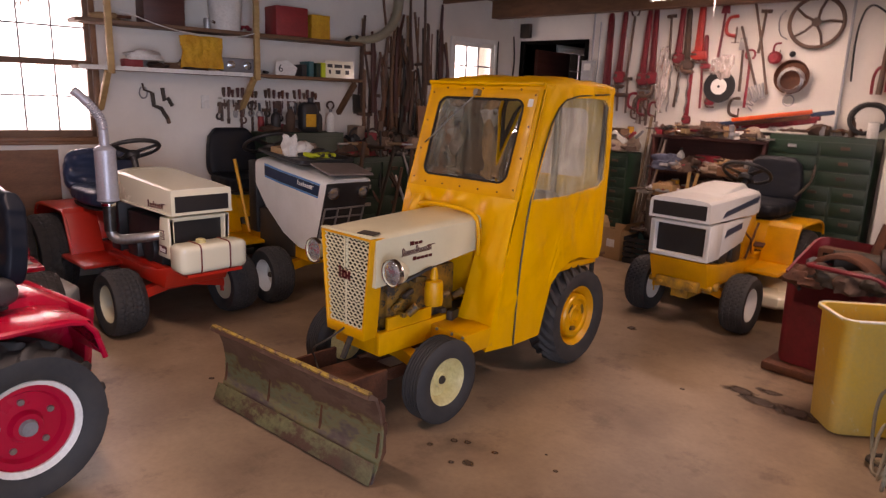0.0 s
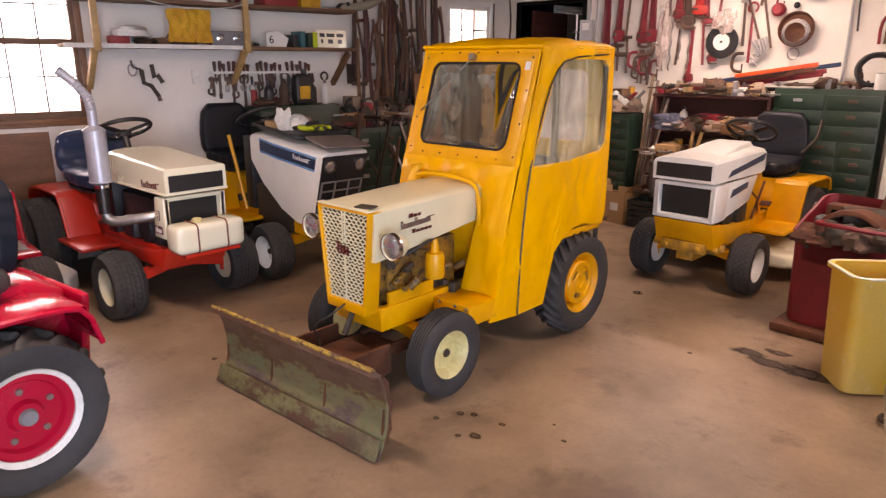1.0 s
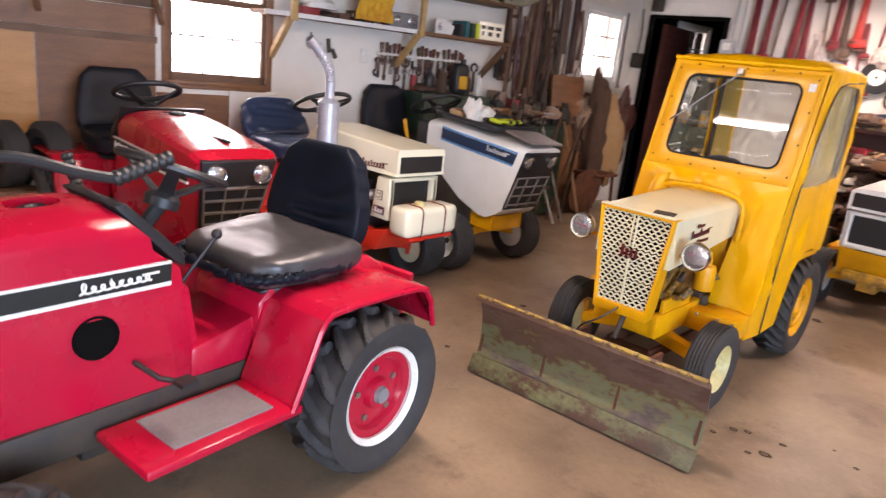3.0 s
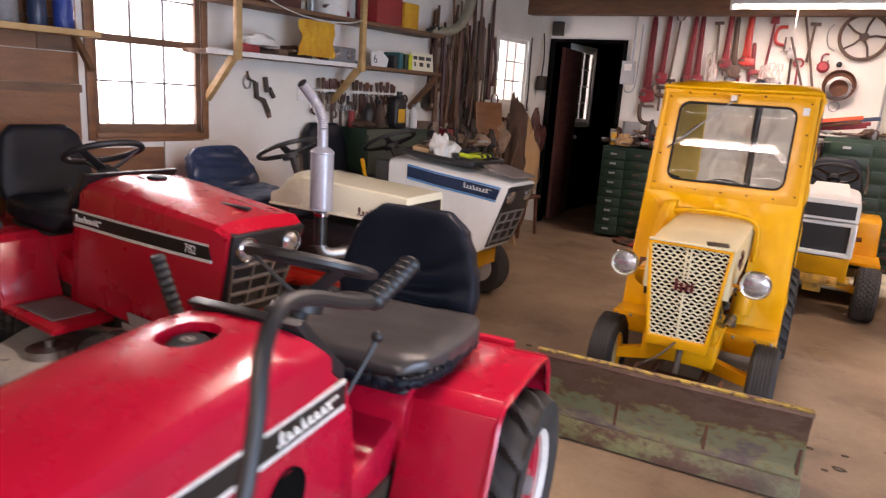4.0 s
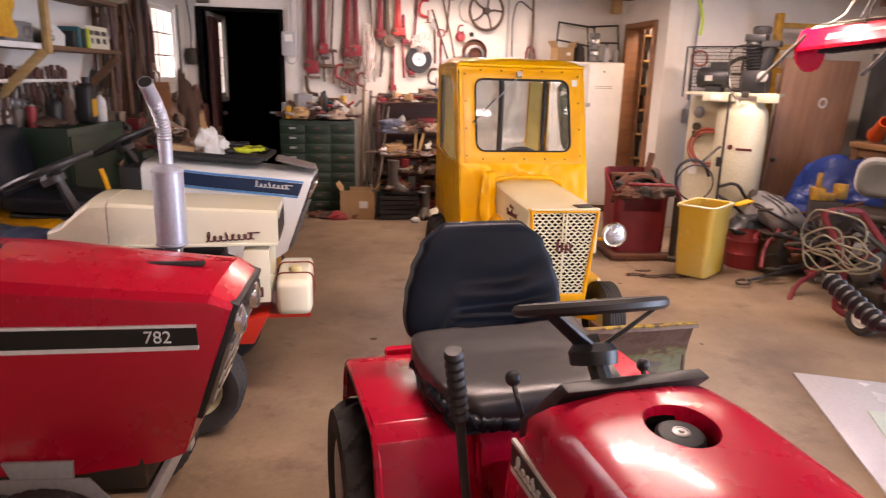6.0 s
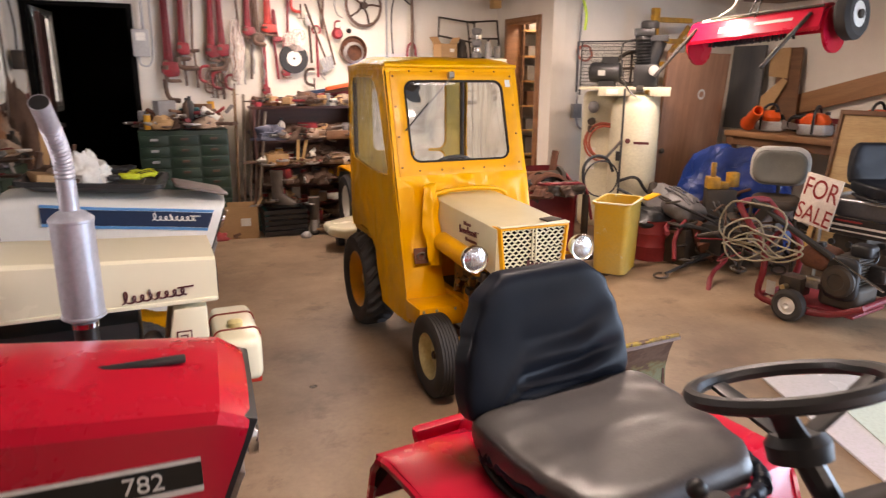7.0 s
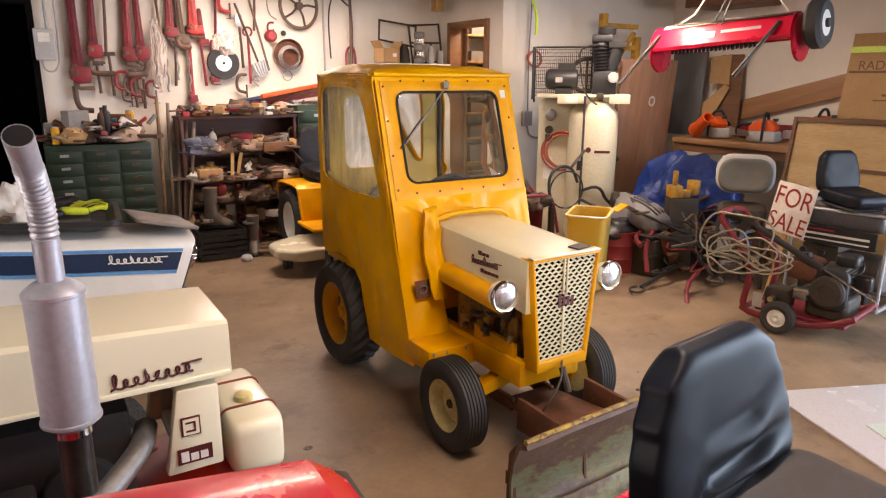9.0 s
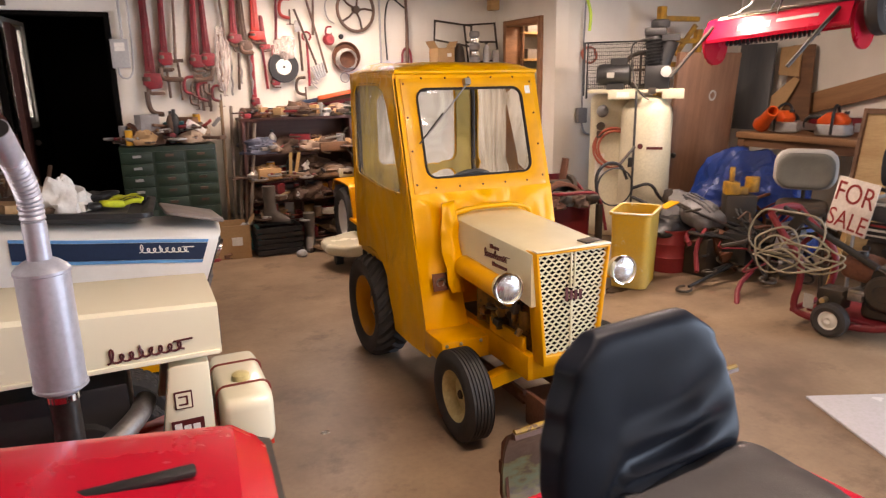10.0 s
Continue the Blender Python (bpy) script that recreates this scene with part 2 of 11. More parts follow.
BROWN_PLY = material("brown_plywood", (0.27, 0.115, 0.045), 0.5, other=(0.14, 0.058, 0.025), amount=0.8, scale=2.5, grain=40, bump=0.08, stretch=(1, 0.4, 5))
PINE = material("pine_board", (0.52, 0.33, 0.13), 0.55, other=(0.34, 0.19, 0.07), amount=0.7, scale=5, grain=60, bump=0.1, stretch=(1, 0.25, 5))
SLAB = material("scuffed_door_wood", (0.25, 0.125, 0.07), 0.55, other=(0.15, 0.07, 0.04), amount=0.8, scale=5, grain=50, bump=0.12, stretch=(3, 1, 0.35), spots=(0.5, 0.42, 0.36), spot_at=0.72)
PLANK = material("orange_brown_plank", (0.36, 0.19, 0.09), 0.55, other=(0.24, 0.115, 0.055), amount=0.7, scale=4, grain=50, bump=0.08, stretch=(1, 0.3, 4))
LIGHT_PLY = material("light_plywood", (0.58, 0.40, 0.19), 0.5, other=(0.44, 0.27, 0.11), amount=0.8, scale=2.5, grain=40, bump=0.05, stretch=(1, 0.4, 2.5), spots=(0.3, 0.17, 0.07), spot_at=0.7)
LINING = material("yellowed_cloth_backing", (0.50, 0.33, 0.06), 0.8, other=(0.28, 0.2, 0.09), amount=0.6, scale=5, grain=200, bump=0.1, crease=6)
BOARD = material("old_brown_board", (0.20, 0.095, 0.045), 0.6, other=(0.10, 0.05, 0.028), amount=0.8, scale=5, grain=60, bump=0.15, stretch=(1, 0.3, 4), spots=(0.42, 0.36, 0.3), spot_at=0.74)
DARKWOOD = material("dark_red_wood", (0.095, 0.028, 0.02), 0.5, other=(0.05, 0.016, 0.012), amount=0.6, scale=5, bump=0.1, stretch=(0.3, 1, 4))
GREEN = material("dark_green_enamel", (0.012, 0.040, 0.022), 0.42, other=(0.016, 0.028, 0.02), amount=0.6, scale=6, bump=0.06, spots=(0.12, 0.10, 0.08), spot_at=0.74)
WRENCH = material("red_tool_paint", (0.30, 0.022, 0.032), 0.5, 0.1, other=(0.13, 0.018, 0.02), amount=0.9, scale=12, bump=0.2, spots=(0.075, 0.05, 0.045), spot_at=0.6, vary=0.3)
TOOL = material("old_tool_iron", (0.10, 0.075, 0.06), 0.55, 0.5, other=(0.16, 0.075, 0.045), amount=0.7, scale=12, bump=0.3, vary=0.4)
HANDLE = material("weathered_handle", (0.30, 0.19, 0.10), 0.6, other=(0.17, 0.10, 0.06), amount=0.6, scale=8, bump=0.15, vary=0.35)
CARD = material("cardboard", (0.44, 0.27, 0.13), 0.8, other=(0.34, 0.20, 0.09), amount=0.5, scale=4, bump=0.08)
PAPER = material("white_paper", (0.75, 0.73, 0.68), 0.8, other=(0.55, 0.52, 0.46), amount=0.4, scale=10, bump=0.1)
TANK = material("ivory_enamel", (0.63, 0.58, 0.42), 0.35, other=(0.46, 0.42, 0.30), amount=0.35, scale=3, bump=0.03)
BLUE_TARP = material("blue_tarpaulin", (0.012, 0.05, 0.26), 0.35, other=(0.007, 0.025, 0.14), amount=0.7, scale=6, grain=150, bump=0.15, crease=9)
ORANGE = material("orange_plastic", (0.75, 0.10, 0.015), 0.4, other=(0.5, 0.06, 0.012), amount=0.4, scale=8, bump=0.05)
BIN = material("faded_yellow_plastic", (0.64, 0.385, 0.025), 0.45, other=(0.60, 0.46, 0.16), amount=0.8, scale=2.5, bump=0.05, spots=(0.62, 0.55, 0.36), spot_at=0.62)
RED_DRUM = material("dull_red_drum", (0.36, 0.03, 0.03), 0.55, other=(0.2, 0.025, 0.025), amount=0.6, scale=5, bump=0.1)
DULL_RED = material("dull_red_cart", (0.22, 0.012, 0.02), 0.5, other=(0.12, 0.010, 0.014), amount=0.7, scale=5, bump=0.1, spots=(0.11, 0.06, 0.05), spot_at=0.66)
DULL_WHITE = material("dull_white_plastic", (0.40, 0.39, 0.36), 0.5, other=(0.36, 0.34, 0.31), amount=0.6, scale=8, bump=0.06)
GREY = material("grey_plastic", (0.22, 0.21, 0.21), 0.5, other=(0.14, 0.13, 0.13), amount=0.5, scale=8, bump=0.08)
LIGHT_GREY = material("grey_enamel", (0.42, 0.42, 0.42), 0.45, other=(0.3, 0.3, 0.3), amount=0.4, scale=8, bump=0.05)
SIGN_RED = material("hand_painted_red", (0.30, 0.015, 0.012), 0.5, other=(0.18, 0.012, 0.01), amount=0.7, scale=20, bump=0.1)
SIGN_WHITE = material("scuffed_white_board", (0.72, 0.67, 0.60), 0.6, other=(0.45, 0.36, 0.30), amount=0.5, scale=9, bump=0.1, spots=(0.30, 0.10, 0.07), spot_at=0.66)
DARK_SHEET = material("dark_grey_sheet_metal", (0.075, 0.078, 0.085), 0.4, 0.3, other=(0.13, 0.13, 0.13), amount=0.7, scale=3, bump=0.1, stretch=(1, 4, 0.6))
GRIME_YELLOW = material("grimy_yellow_paint", (0.62, 0.31, 0.02), 0.5, other=(0.16, 0.09, 0.03), amount=1.0, scale=12, bump=0.2)
BLUE_STRIPE = material("navy_stripe", (0.014, 0.032, 0.075), 0.35, amount=0.3, scale=8, bump=0.0)
SKY_STRIPE = material("sky_blue_stripe", (0.10, 0.32, 0.62), 0.35, amount=0.3, scale=8, bump=0.0)
BLACK_STRIPE = material("black_decal", (0.014, 0.016, 0.015), 0.35, amount=0.3, scale=8, bump=0.0)
WHITE_DECAL = material("white_decal", (0.78, 0.76, 0.70), 0.4, amount=0.3, scale=8, bump=0.0)
RED_DECAL = material("dark_red_decal", (0.085, 0.008, 0.009), 0.4, amount=0.3, scale=8, bump=0.0)
LIME = material("lime_cloth", (0.55, 0.62, 0.02), 0.7, other=(0.32, 0.36, 0.02), amount=0.5, scale=14, bump=0.3)
YELLOW_CLOTH = material("yellow_cloth", (0.66, 0.36, 0.02), 0.75, other=(0.45, 0.17, 0.01), amount=0.7, scale=8, bump=0.2, crease=14)
BROWN_CLOTH = material("brown_canvas_cloth", (0.10, 0.055, 0.035), 0.85, other=(0.06, 0.035, 0.025), amount=0.6, scale=6, bump=0.2)
TAN_BAG = material("dusty_tan_stuff", (0.36, 0.26, 0.19), 0.6, other=(0.2, 0.13, 0.09), amount=0.8, scale=14, bump=0.3, spots=(0.3, 0.08, 0.05), spot_at=0.66)
BLUE_RAG = material("dull_blue_rag", (0.09, 0.10, 0.15), 0.6, other=(0.05, 0.05, 0.07), amount=0.7, scale=10, bump=0.3)
GREY_HANDLE = material("grey_weathered_shaft", (0.24, 0.19, 0.15), 0.65, other=(0.15, 0.115, 0.09), amount=0.6, scale=8, bump=0.15, vary=0.3)
TEAL = material("teal_plastic", (0.015, 0.12, 0.13), 0.5, amount=0.5, scale=8, bump=0.1)
HOSE = material("green_grey_hose", (0.30, 0.27, 0.19), 0.5, other=(0.18, 0.16, 0.11), amount=0.4, scale=10, bump=0.05)
RED_HOSE = material("red_brown_hose", (0.38, 0.09, 0.05), 0.5, amount=0.4, scale=10, bump=0.05)
LIME_HOSE = material("lime_hose", (0.48, 0.70, 0.03), 0.4, amount=0.3, scale=10, bump=0.05)
BLACK_HOSE = material("black_cable", (0.02, 0.02, 0.02), 0.5, amount=0.3, scale=10, bump=0.05)
LENS = material("lamp_reflector", (0.66, 0.67, 0.69), 0.18, 0.8, other=(0.3, 0.3, 0.32), amount=0.7, scale=40, grain=60, bump=0.8, stretch=(1, 1, 0.3), coat=0.6)
SHEET = material("pale_lavender_sheet", (0.62, 0.60, 0.68), 0.22, other=(0.56, 0.62, 0.58), amount=0.5, scale=0.8, bump=0.02)
GREEN_SHEET = material("pale_green_sheet", (0.55, 0.66, 0.58), 0.2, other=(0.5, 0.58, 0.52), amount=0.4, scale=2, bump=0.02)
CEIL = material("dark_ceiling_boards", (0.20, 0.12, 0.07), 0.7, other=(0.12, 0.07, 0.045), amount=0.6, scale=3, bump=0.15, stretch=(0.4, 3, 1))
STAIN = material("oil_stain", (0.07, 0.042, 0.027), 0.45, other=(0.10, 0.062, 0.04), amount=0.5, scale=15, bump=0.05)


def soak(m):
    """Lets a stain fade out unevenly towards the edge of its patch."""
    t = m.node_tree
    tc, half, ln = t.nodes.new("ShaderNodeTexCoord"), t.nodes.new("ShaderNodeVectorMath"), t.nodes.new("ShaderNodeVectorMath")
    half.operation, ln.operation = "MULTIPLY_ADD", "LENGTH"
    half.inputs[1].default_value, half.inputs[2].default_value = (2, 2, 0), (-1, -1, 0)
    t.links.new(tc.outputs["Generated"], half.inputs[0])
    t.links.new(half.outputs[0], ln.inputs[0])
    n, add, r = t.nodes.new("ShaderNodeTexNoise"), t.nodes.new("ShaderNodeMath"), t.nodes.new("ShaderNodeMapRange")
    n.inputs["Scale"].default_value, n.inputs["Detail"].default_value = 14, 5
    t.links.new(tc.outputs["Object"], n.inputs["Vector"])
    add.operation = "MULTIPLY_ADD"
    add.inputs[1].default_value = 1.3
    t.links.new(n.outputs["Fac"], add.inputs[0])
    t.links.new(ln.outputs["Value"], add.inputs[2])
    t.links.new(add.outputs[0], r.inputs["Value"])
    r.inputs["From Min"].default_value, r.inputs["From Max"].default_value = 1.05, 1.5
    r.inputs["To Min"].default_value, r.inputs["To Max"].default_value = 0.2, 1.0
    mix, see = t.nodes.new("ShaderNodeMixShader"), t.nodes.new("ShaderNodeBsdfTransparent")
    t.links.new(r.outputs[0], mix.inputs[0])
    t.links.new(t.nodes["Principled BSDF"].outputs[0], mix.inputs[1])
    t.links.new(see.outputs[0], mix.inputs[2])
    t.links.new(mix.outputs[0], t.nodes["Material Output"].inputs["Surface"])


soak(STAIN)
# near-black colour that paints in the darkness of unlit rooms, holes and recesses
SHADE_BLACK = material("near_black_shade", (0.006, 0.0055, 0.005), 0.9, amount=0.5, scale=3, bump=0.05, spec=0.03)
GLASS = glass("window_glass")
WINDSHIELD = glass("windshield_glass", (0.93, 0.95, 0.94))
# strong streak contrast paints highlights along the creases
CLEAR = film("clear_vinyl", (0.70, 0.64, 0.46), 0.09, 0.3, 8, 1.0, 0.3, 3.2)
HAZY = film("hazy_vinyl", (0.70, 0.67, 0.60), 0.62, 1.0, 4, 0.25, 0.7, 1.25, 0.6)
SOOTY = material("sooty_steel", (0.10, 0.096, 0.092), 0.32, 0.8, other=(0.035, 0.03, 0.028), amount=0.8, scale=9, bump=0.1)
VIVID = material("orange_red_tool_paint", (0.55, 0.035, 0.02), 0.42, other=(0.3, 0.02, 0.015), amount=0.6, scale=12, bump=0.1)
CLEAR_BAG = film("crumpled_clear_bag", (0.75, 0.62, 0.56), 0.34)
TUBE_GLOW = glowing("fluorescent_tube", (1.0, 0.95, 0.88), 14)


BOOT = material("dusty_boot_rubber", (0.085, 0.072, 0.062), 0.6, other=(0.15, 0.12, 0.10), amount=0.7, scale=9, bump=0.15)
MESH_GREY = material("grey_mesh_plastic", (0.13, 0.125, 0.105), 0.55, other=(0.08, 0.078, 0.07), amount=0.6, scale=6, grain=140, bump=0.3)
SMOKY = material("smoky_tank_plastic", (0.11, 0.105, 0.11), 0.28, other=(0.06, 0.06, 0.065), amount=0.6, scale=6, bump=0.05)


# ---- mesh tools ----
class Builder:
    """Collects vertices and faces of one mesh."""

    def __init__(self):
        self.v, self.f = [], []

    def add(self, verts, faces):
        n = len(self.v)
        self.v += [tuple(v) for v in verts]
        self.f += [[i + n for i in f] for f in faces]
        return self

    def box(self, c, s, m=None, taper=1.0):
        vs = [Vector((x * s[0] / 2 * (taper if z > 0 else 1), y * s[1] / 2 * (taper if z > 0 else 1), z * s[2] / 2)) for z in (-1, 1) for y in (-1, 1) for x in (-1, 1)]
        if m is not None:
            vs = [m.to_3x3() @ v for v in vs]
        vs = [v + Vector(c) for v in vs]
        return self.add(vs, [(0, 2, 3, 1), (4, 5, 7, 6), (0, 1, 5, 4), (2, 6, 7, 3), (0, 4, 6, 2), (1, 3, 7, 5)])

    def span(self, a, b):
        return self.box([(p + q) / 2 for p, q in zip(a, b)], [abs(q - p) for p, q in zip(a, b)])

    def prism(self, pts, axis, a, b, pts2=None):
        """A polygon drawn in the two other axes, in their order, from a to b along the axis."""
        n = len(pts)

        def put(p, h):
            return {"x": (h, p[0], p[1]), "y": (p[0], h, p[1]), "z": (p[0], p[1], h)}[axis]

        vs = [put(p, a) for p in pts] + [put(p, b) for p in (pts2 or pts)]
        return self.add(vs, [list(range(n))[::-1], list(range(n, 2 * n))] + [(i, (i + 1) % n, n + (i + 1) % n, n + i) for i in range(n)])

    def loft(self, rings, caps=True, closed=True, loop=False):
        n, vs, fs = len(rings[0]), [p for r in rings for p in r], []
        for k in range(len(rings) if loop else len(rings) - 1):
            k2 = (k + 1) % len(rings)
            for i in range(n if closed else n - 1):
                j = (i + 1) % n
                fs.append((k * n + i, k * n + j, k2 * n + j, k2 * n + i))
        if caps and not loop:
            fs += [list(range(n))[::-1], list(range((len(rings) - 1) * n, len(rings) * n))]
        return self.add(vs, fs)

    def tube(self, pts, r, seg=8, loop=False, smooth=0):
        pts = [Vector(p) for p in pts]
        for _ in range(smooth):
            out = [pts[0]] if not loop else []
            for i in range(len(pts) if loop else len(pts) - 1):
                a, b = pts[i], pts[(i + 1) % len(pts)]
                out += [a.lerp(b, 0.25), a.lerp(b, 0.75)]
            pts = out if loop else out + [pts[-1]]
        up, rings = None, []
        for i, p in enumerate(pts):
            a = pts[i - 1] if i or loop else p
            b = pts[(i + 1) % len(pts)] if i < len(pts) - 1 or loop else p
            d = (b - a).normalized()
            if up is None:
                up = d.orthogonal().normalized()
            up = (up - d * up.dot(d)).normalized()
            side = d.cross(up)
            rad = r[i] if isinstance(r, (list, tuple)) and len(r) == len(pts) else (r if not isinstance(r, (list, tuple)) else r[0] + (r[-1] - r[0]) * i / (len(pts) - 1))
            rings.append([p + (up * math.cos(2 * math.pi * k / seg) + side * math.sin(2 * math.pi * k / seg)) * rad for k in range(seg)])
        return self.loft(rings, loop=loop)

    def cyl(self, a, b, r, r2=None, seg=20):
        return self.tube([a, b], [r, r if r2 is None else r2], seg)

    def lathe(self, profile, o, axis, seg=32, loop=False):
        """Profile of (radius, height along the axis)."""
        d = Vector(axis).normalized()
        u = d.orthogonal().normalized()
        w, o = d.cross(u), Vector(o)
        rings = [[o + d * h + (u * math.cos(2 * math.pi * k / seg) + w * math.sin(2 * math.pi * k / seg)) * max(r, 1e-4) for k in range(seg)] for r, h in profile]
        return self.loft(rings, caps=not loop, loop=loop)

    def ball(self, c, r, seg=14, rows=8):
        r = r if isinstance(r, (tuple, list)) else (r, r, r)
        rings = []
        for i in range(rows + 1):
            a = math.pi * (0.02 + 0.96 * i / rows)
            rings.append([(c[0] + r[0] * math.sin(a) * math.cos(2 * math.pi * k / seg), c[1] + r[1] * math.sin(a) * math.sin(2 * math.pi * k / seg), c[2] - r[2] * math.cos(a)) for k in range(seg)])
        return self.loft(rings)

    def slab(self, outline, thick, edge, m, puff=0.0, wrinkle=0.0, seed=0.0):
        """A cushion-like plate: the outline in the plane of m, rounded at its rim by edge, thick along m's z, swollen by puff in the middle."""
        n = len(outline)
        cx, cy = sum(p[0] for p in outline) / n, sum(p[1] for p in outline) / n
        size = min(max(abs(p[0] - cx) for p in outline), max(abs(p[1] - cy) for p in outline))

        def ring(inset, z):
            k = 1 - inset / size
            out = []
            for x, y in outline:
                q = Vector((cx + (x - cx) * k, cy + (y - cy) * k, z))
                if wrinkle:
                    q.z += wrinkle * (noise.noise(Vector((q.x * 9 + seed, q.y * 22 + q.x * 6, seed + (1 if z > 0 else 5)))) + 0.5 * noise.noise(Vector((q.x * 25, q.y * 45 + seed, seed))))
                out.append(m @ q)
            return out

        h, rings = thick / 2, []
        half = [(i, z) for i, z in ((size * 0.97, h + puff), (size * 0.75, h + puff * 0.9), (size * 0.5, h + puff * 0.65), (size * 0.3, h + puff * 0.3)) if i > edge * 1.05] + [(edge, h), (edge * 0.45, h - edge * 0.18), (edge * 0.12, h - edge * 0.55), (0, h - edge)]
        rings = [ring(i, z) for i, z in half] + [ring(i, -z) for i, z in reversed([(i, min(z, h)) for i, z in half])]
        return self.loft(rings)

    def move(self, m):
        self.v = [tuple(m @ Vector(v)) for v in self.v]
        return self

    def mesh(self, name, mat, bevel=0.0, segs=2, angle=35, smooth=True):
        me = bpy.data.meshes.new(name)
        me.from_pydata(self.v, [], self.f)
        bm = bmesh.new()
        bm.from_mesh(me)
        bmesh.ops.recalc_face_normals(bm, faces=bm.faces)
        if bevel:
            es = [e for e in bm.edges if len(e.link_faces) == 2 and e.calc_face_angle(0) > 0.5]
            bmesh.ops.bevel(bm, geom=es, offset=bevel, segments=segs, affect="EDGES", profile=0.5, clamp_overlap=True)
        bm.to_mesh(me)
        bm.free()
        if smooth:
            me.shade_smooth()
            me.set_sharp_from_angle(angle=radians(angle))
        me.materials.append(mat)
        return me


def part(name, b, mat, parent=None, label="", bevel=0.0, m=None, segs=2, angle=35, smooth=True):
    ob = new(name, b.mesh(name, mat, bevel, segs, angle, smooth))
    if parent:
        ob.parent = parent
    if m is not None:
        ob.matrix_basis = m
    return tagged(ob, label) if label else ob


def thing(name, m, label, category, group=""):
    ob = new(name)
    ob.empty_display_size = 0.1
    ob.matrix_basis = m
    return tagged(ob, label, category, group)


def solo(name, b, mat, label, category, group="", m=None, bevel=0.0, kind="", angle=35):
    return tagged(part(name, b, mat, None, "", bevel, m, 2, angle), label, category, group, kind)


def lettering(name, text, size, mat, parent, m, thick=0.001, shear=0.0, label=""):
    cu = bpy.data.curves.new(name, "FONT")
    cu.body, cu.size, cu.extrude, cu.align_x, cu.align_y, cu.shear = text, size, thick, "CENTER", "CENTER", shear
    tmp = bpy.data.objects.new(name, cu)
    scene.collection.objects.link(tmp)
    bpy.context.view_layer.update()
    me = bpy.data.meshes.new_from_object(tmp.evaluated_get(bpy.context.evaluated_depsgraph_get()))
    bpy.data.objects.remove(tmp)
    me.materials.clear()
    me.materials.append(mat)
    ob = new(name, me)
    ob.parent = parent
    ob.matrix_basis = m
    return tagged(ob, label) if label else ob


def rounded(w, h, r, n=5):
    """A rounded rectangle about the origin."""
    out = []
    for cx, cy, a0 in ((w / 2 - r, h / 2 - r, 0), (-w / 2 + r, h / 2 - r, 90), (-w / 2 + r, -h / 2 + r, 180), (w / 2 - r, -h / 2 + r, 270)):
        for k in range(n + 1):
            a = radians(a0 + 90 * k / n)
            out.append((cx + r * math.cos(a), cy + r * math.sin(a)))
    return out


def circle(c, r, axis, n=24):
    d = Vector(axis).normalized()
    u = d.orthogonal().normalized()
    w = d.cross(u)
    return [Vector(c) + (u * math.cos(2 * math.pi * k / n) + w * math.sin(2 * math.pi * k / n)) * r for k in range(n)]


def resample(pts, n):
    """A closed outline with n points evenly along it."""
    pts = [Vector((*p, 0)) for p in pts]
    cum = [0]
    for i in range(len(pts)):
        cum.append(cum[-1] + (pts[(i + 1) % len(pts)] - pts[i]).length)
    out, k = [], 0
    for i in range(n):
        d = cum[-1] * i / n
        while cum[k + 1] < d:
            k += 1
        f = (d - cum[k]) / max(1e-9, cum[k + 1] - cum[k])
        q = pts[k].lerp(pts[(k + 1) % len(pts)], f)
        out.append((q.x, q.y))
    return out


# ---- the room ----
# The window wall leans 7.5 degrees out of square; WL carries its own frame: x along the wall to the north, y into the wall, z up.
LEAN = math.degrees(math.atan2(0.5, 3.8))
WL = pose(-3.17, -0.12, 0, 0, 0, 90 - LEAN)
NORTH, CEILING = 4.25, 2.42


def wall(name, length, height, holes, mat, m, thick=0.14, x0=0.0):
    """A wall along x with openings (x0, x1, z0, z1), inner face at y = 0."""
    b = Builder()
    xs = sorted({x0, length, *[h[0] for h in holes], *[h[1] for h in holes]})
    for a, c in zip(xs, xs[1:]):
        z = 0
        for h in sorted([h for h in holes if h[0] <= a and h[1] >= c], key=lambda h: h[2]):
            if h[2] > z:
                b.span((a, 0, z), (c, thick, h[2]))
            z = h[3]
        if z < height:
            b.span((a, 0, z), (c, thick, height))
    return tagged(part(name, b, mat, m=m, smooth=False), kind="structure")


floor = tagged(part("floor", Builder().span((-4.6, -7.2, -0.1), (5.2, 7, 0)), FLOOR), "dusty tan concrete floor with oil spots", "floor", kind="structure")
tagged(part("ceiling", Builder().span((-4.6, -7.2, CEILING + 0.1), (5.2, 7, CEILING + 0.2)), CEIL, smooth=False), kind="structure")
W1 = (-0.725, -0.022, 1.075, 2.16)
W2 = (3.52, 4.11, 1.36, 2.06)
wall("wall_west", 4.5, 2.52, [W1, W2], WALL, WL, x0=-6.9)
wall("wall_north", 2.16, 2.52, [(-2.41, -1.63, 0, 2.09)], WALL, pose(0, NORTH, 0), x0=-3.1)
# return wall with the store-room opening, then the recess
wall("wall_store", 1.16, 2.52, [(0.22, 0.95, 0, 2.1)], WALL, pose(2.16, NORTH, 0, 0, 0, -90))
wall("wall_recess", 4.9, 2.52, [], WALL, pose(0, 3.09, 0), x0=2.3)
wall("wall_east", 11, 2.52, [(4.7, 8.0, 0, 2.2)], WALL, pose(4.5, 3.2, 0, 0, 0, -90))
wall("wall_south", 4.9, 2.52, [(-3.3, -2.3, 1.0, 2.0)], WALL_GREY, pose(0.0, -6.6, 0, 0, 0, 180), x0=-5)


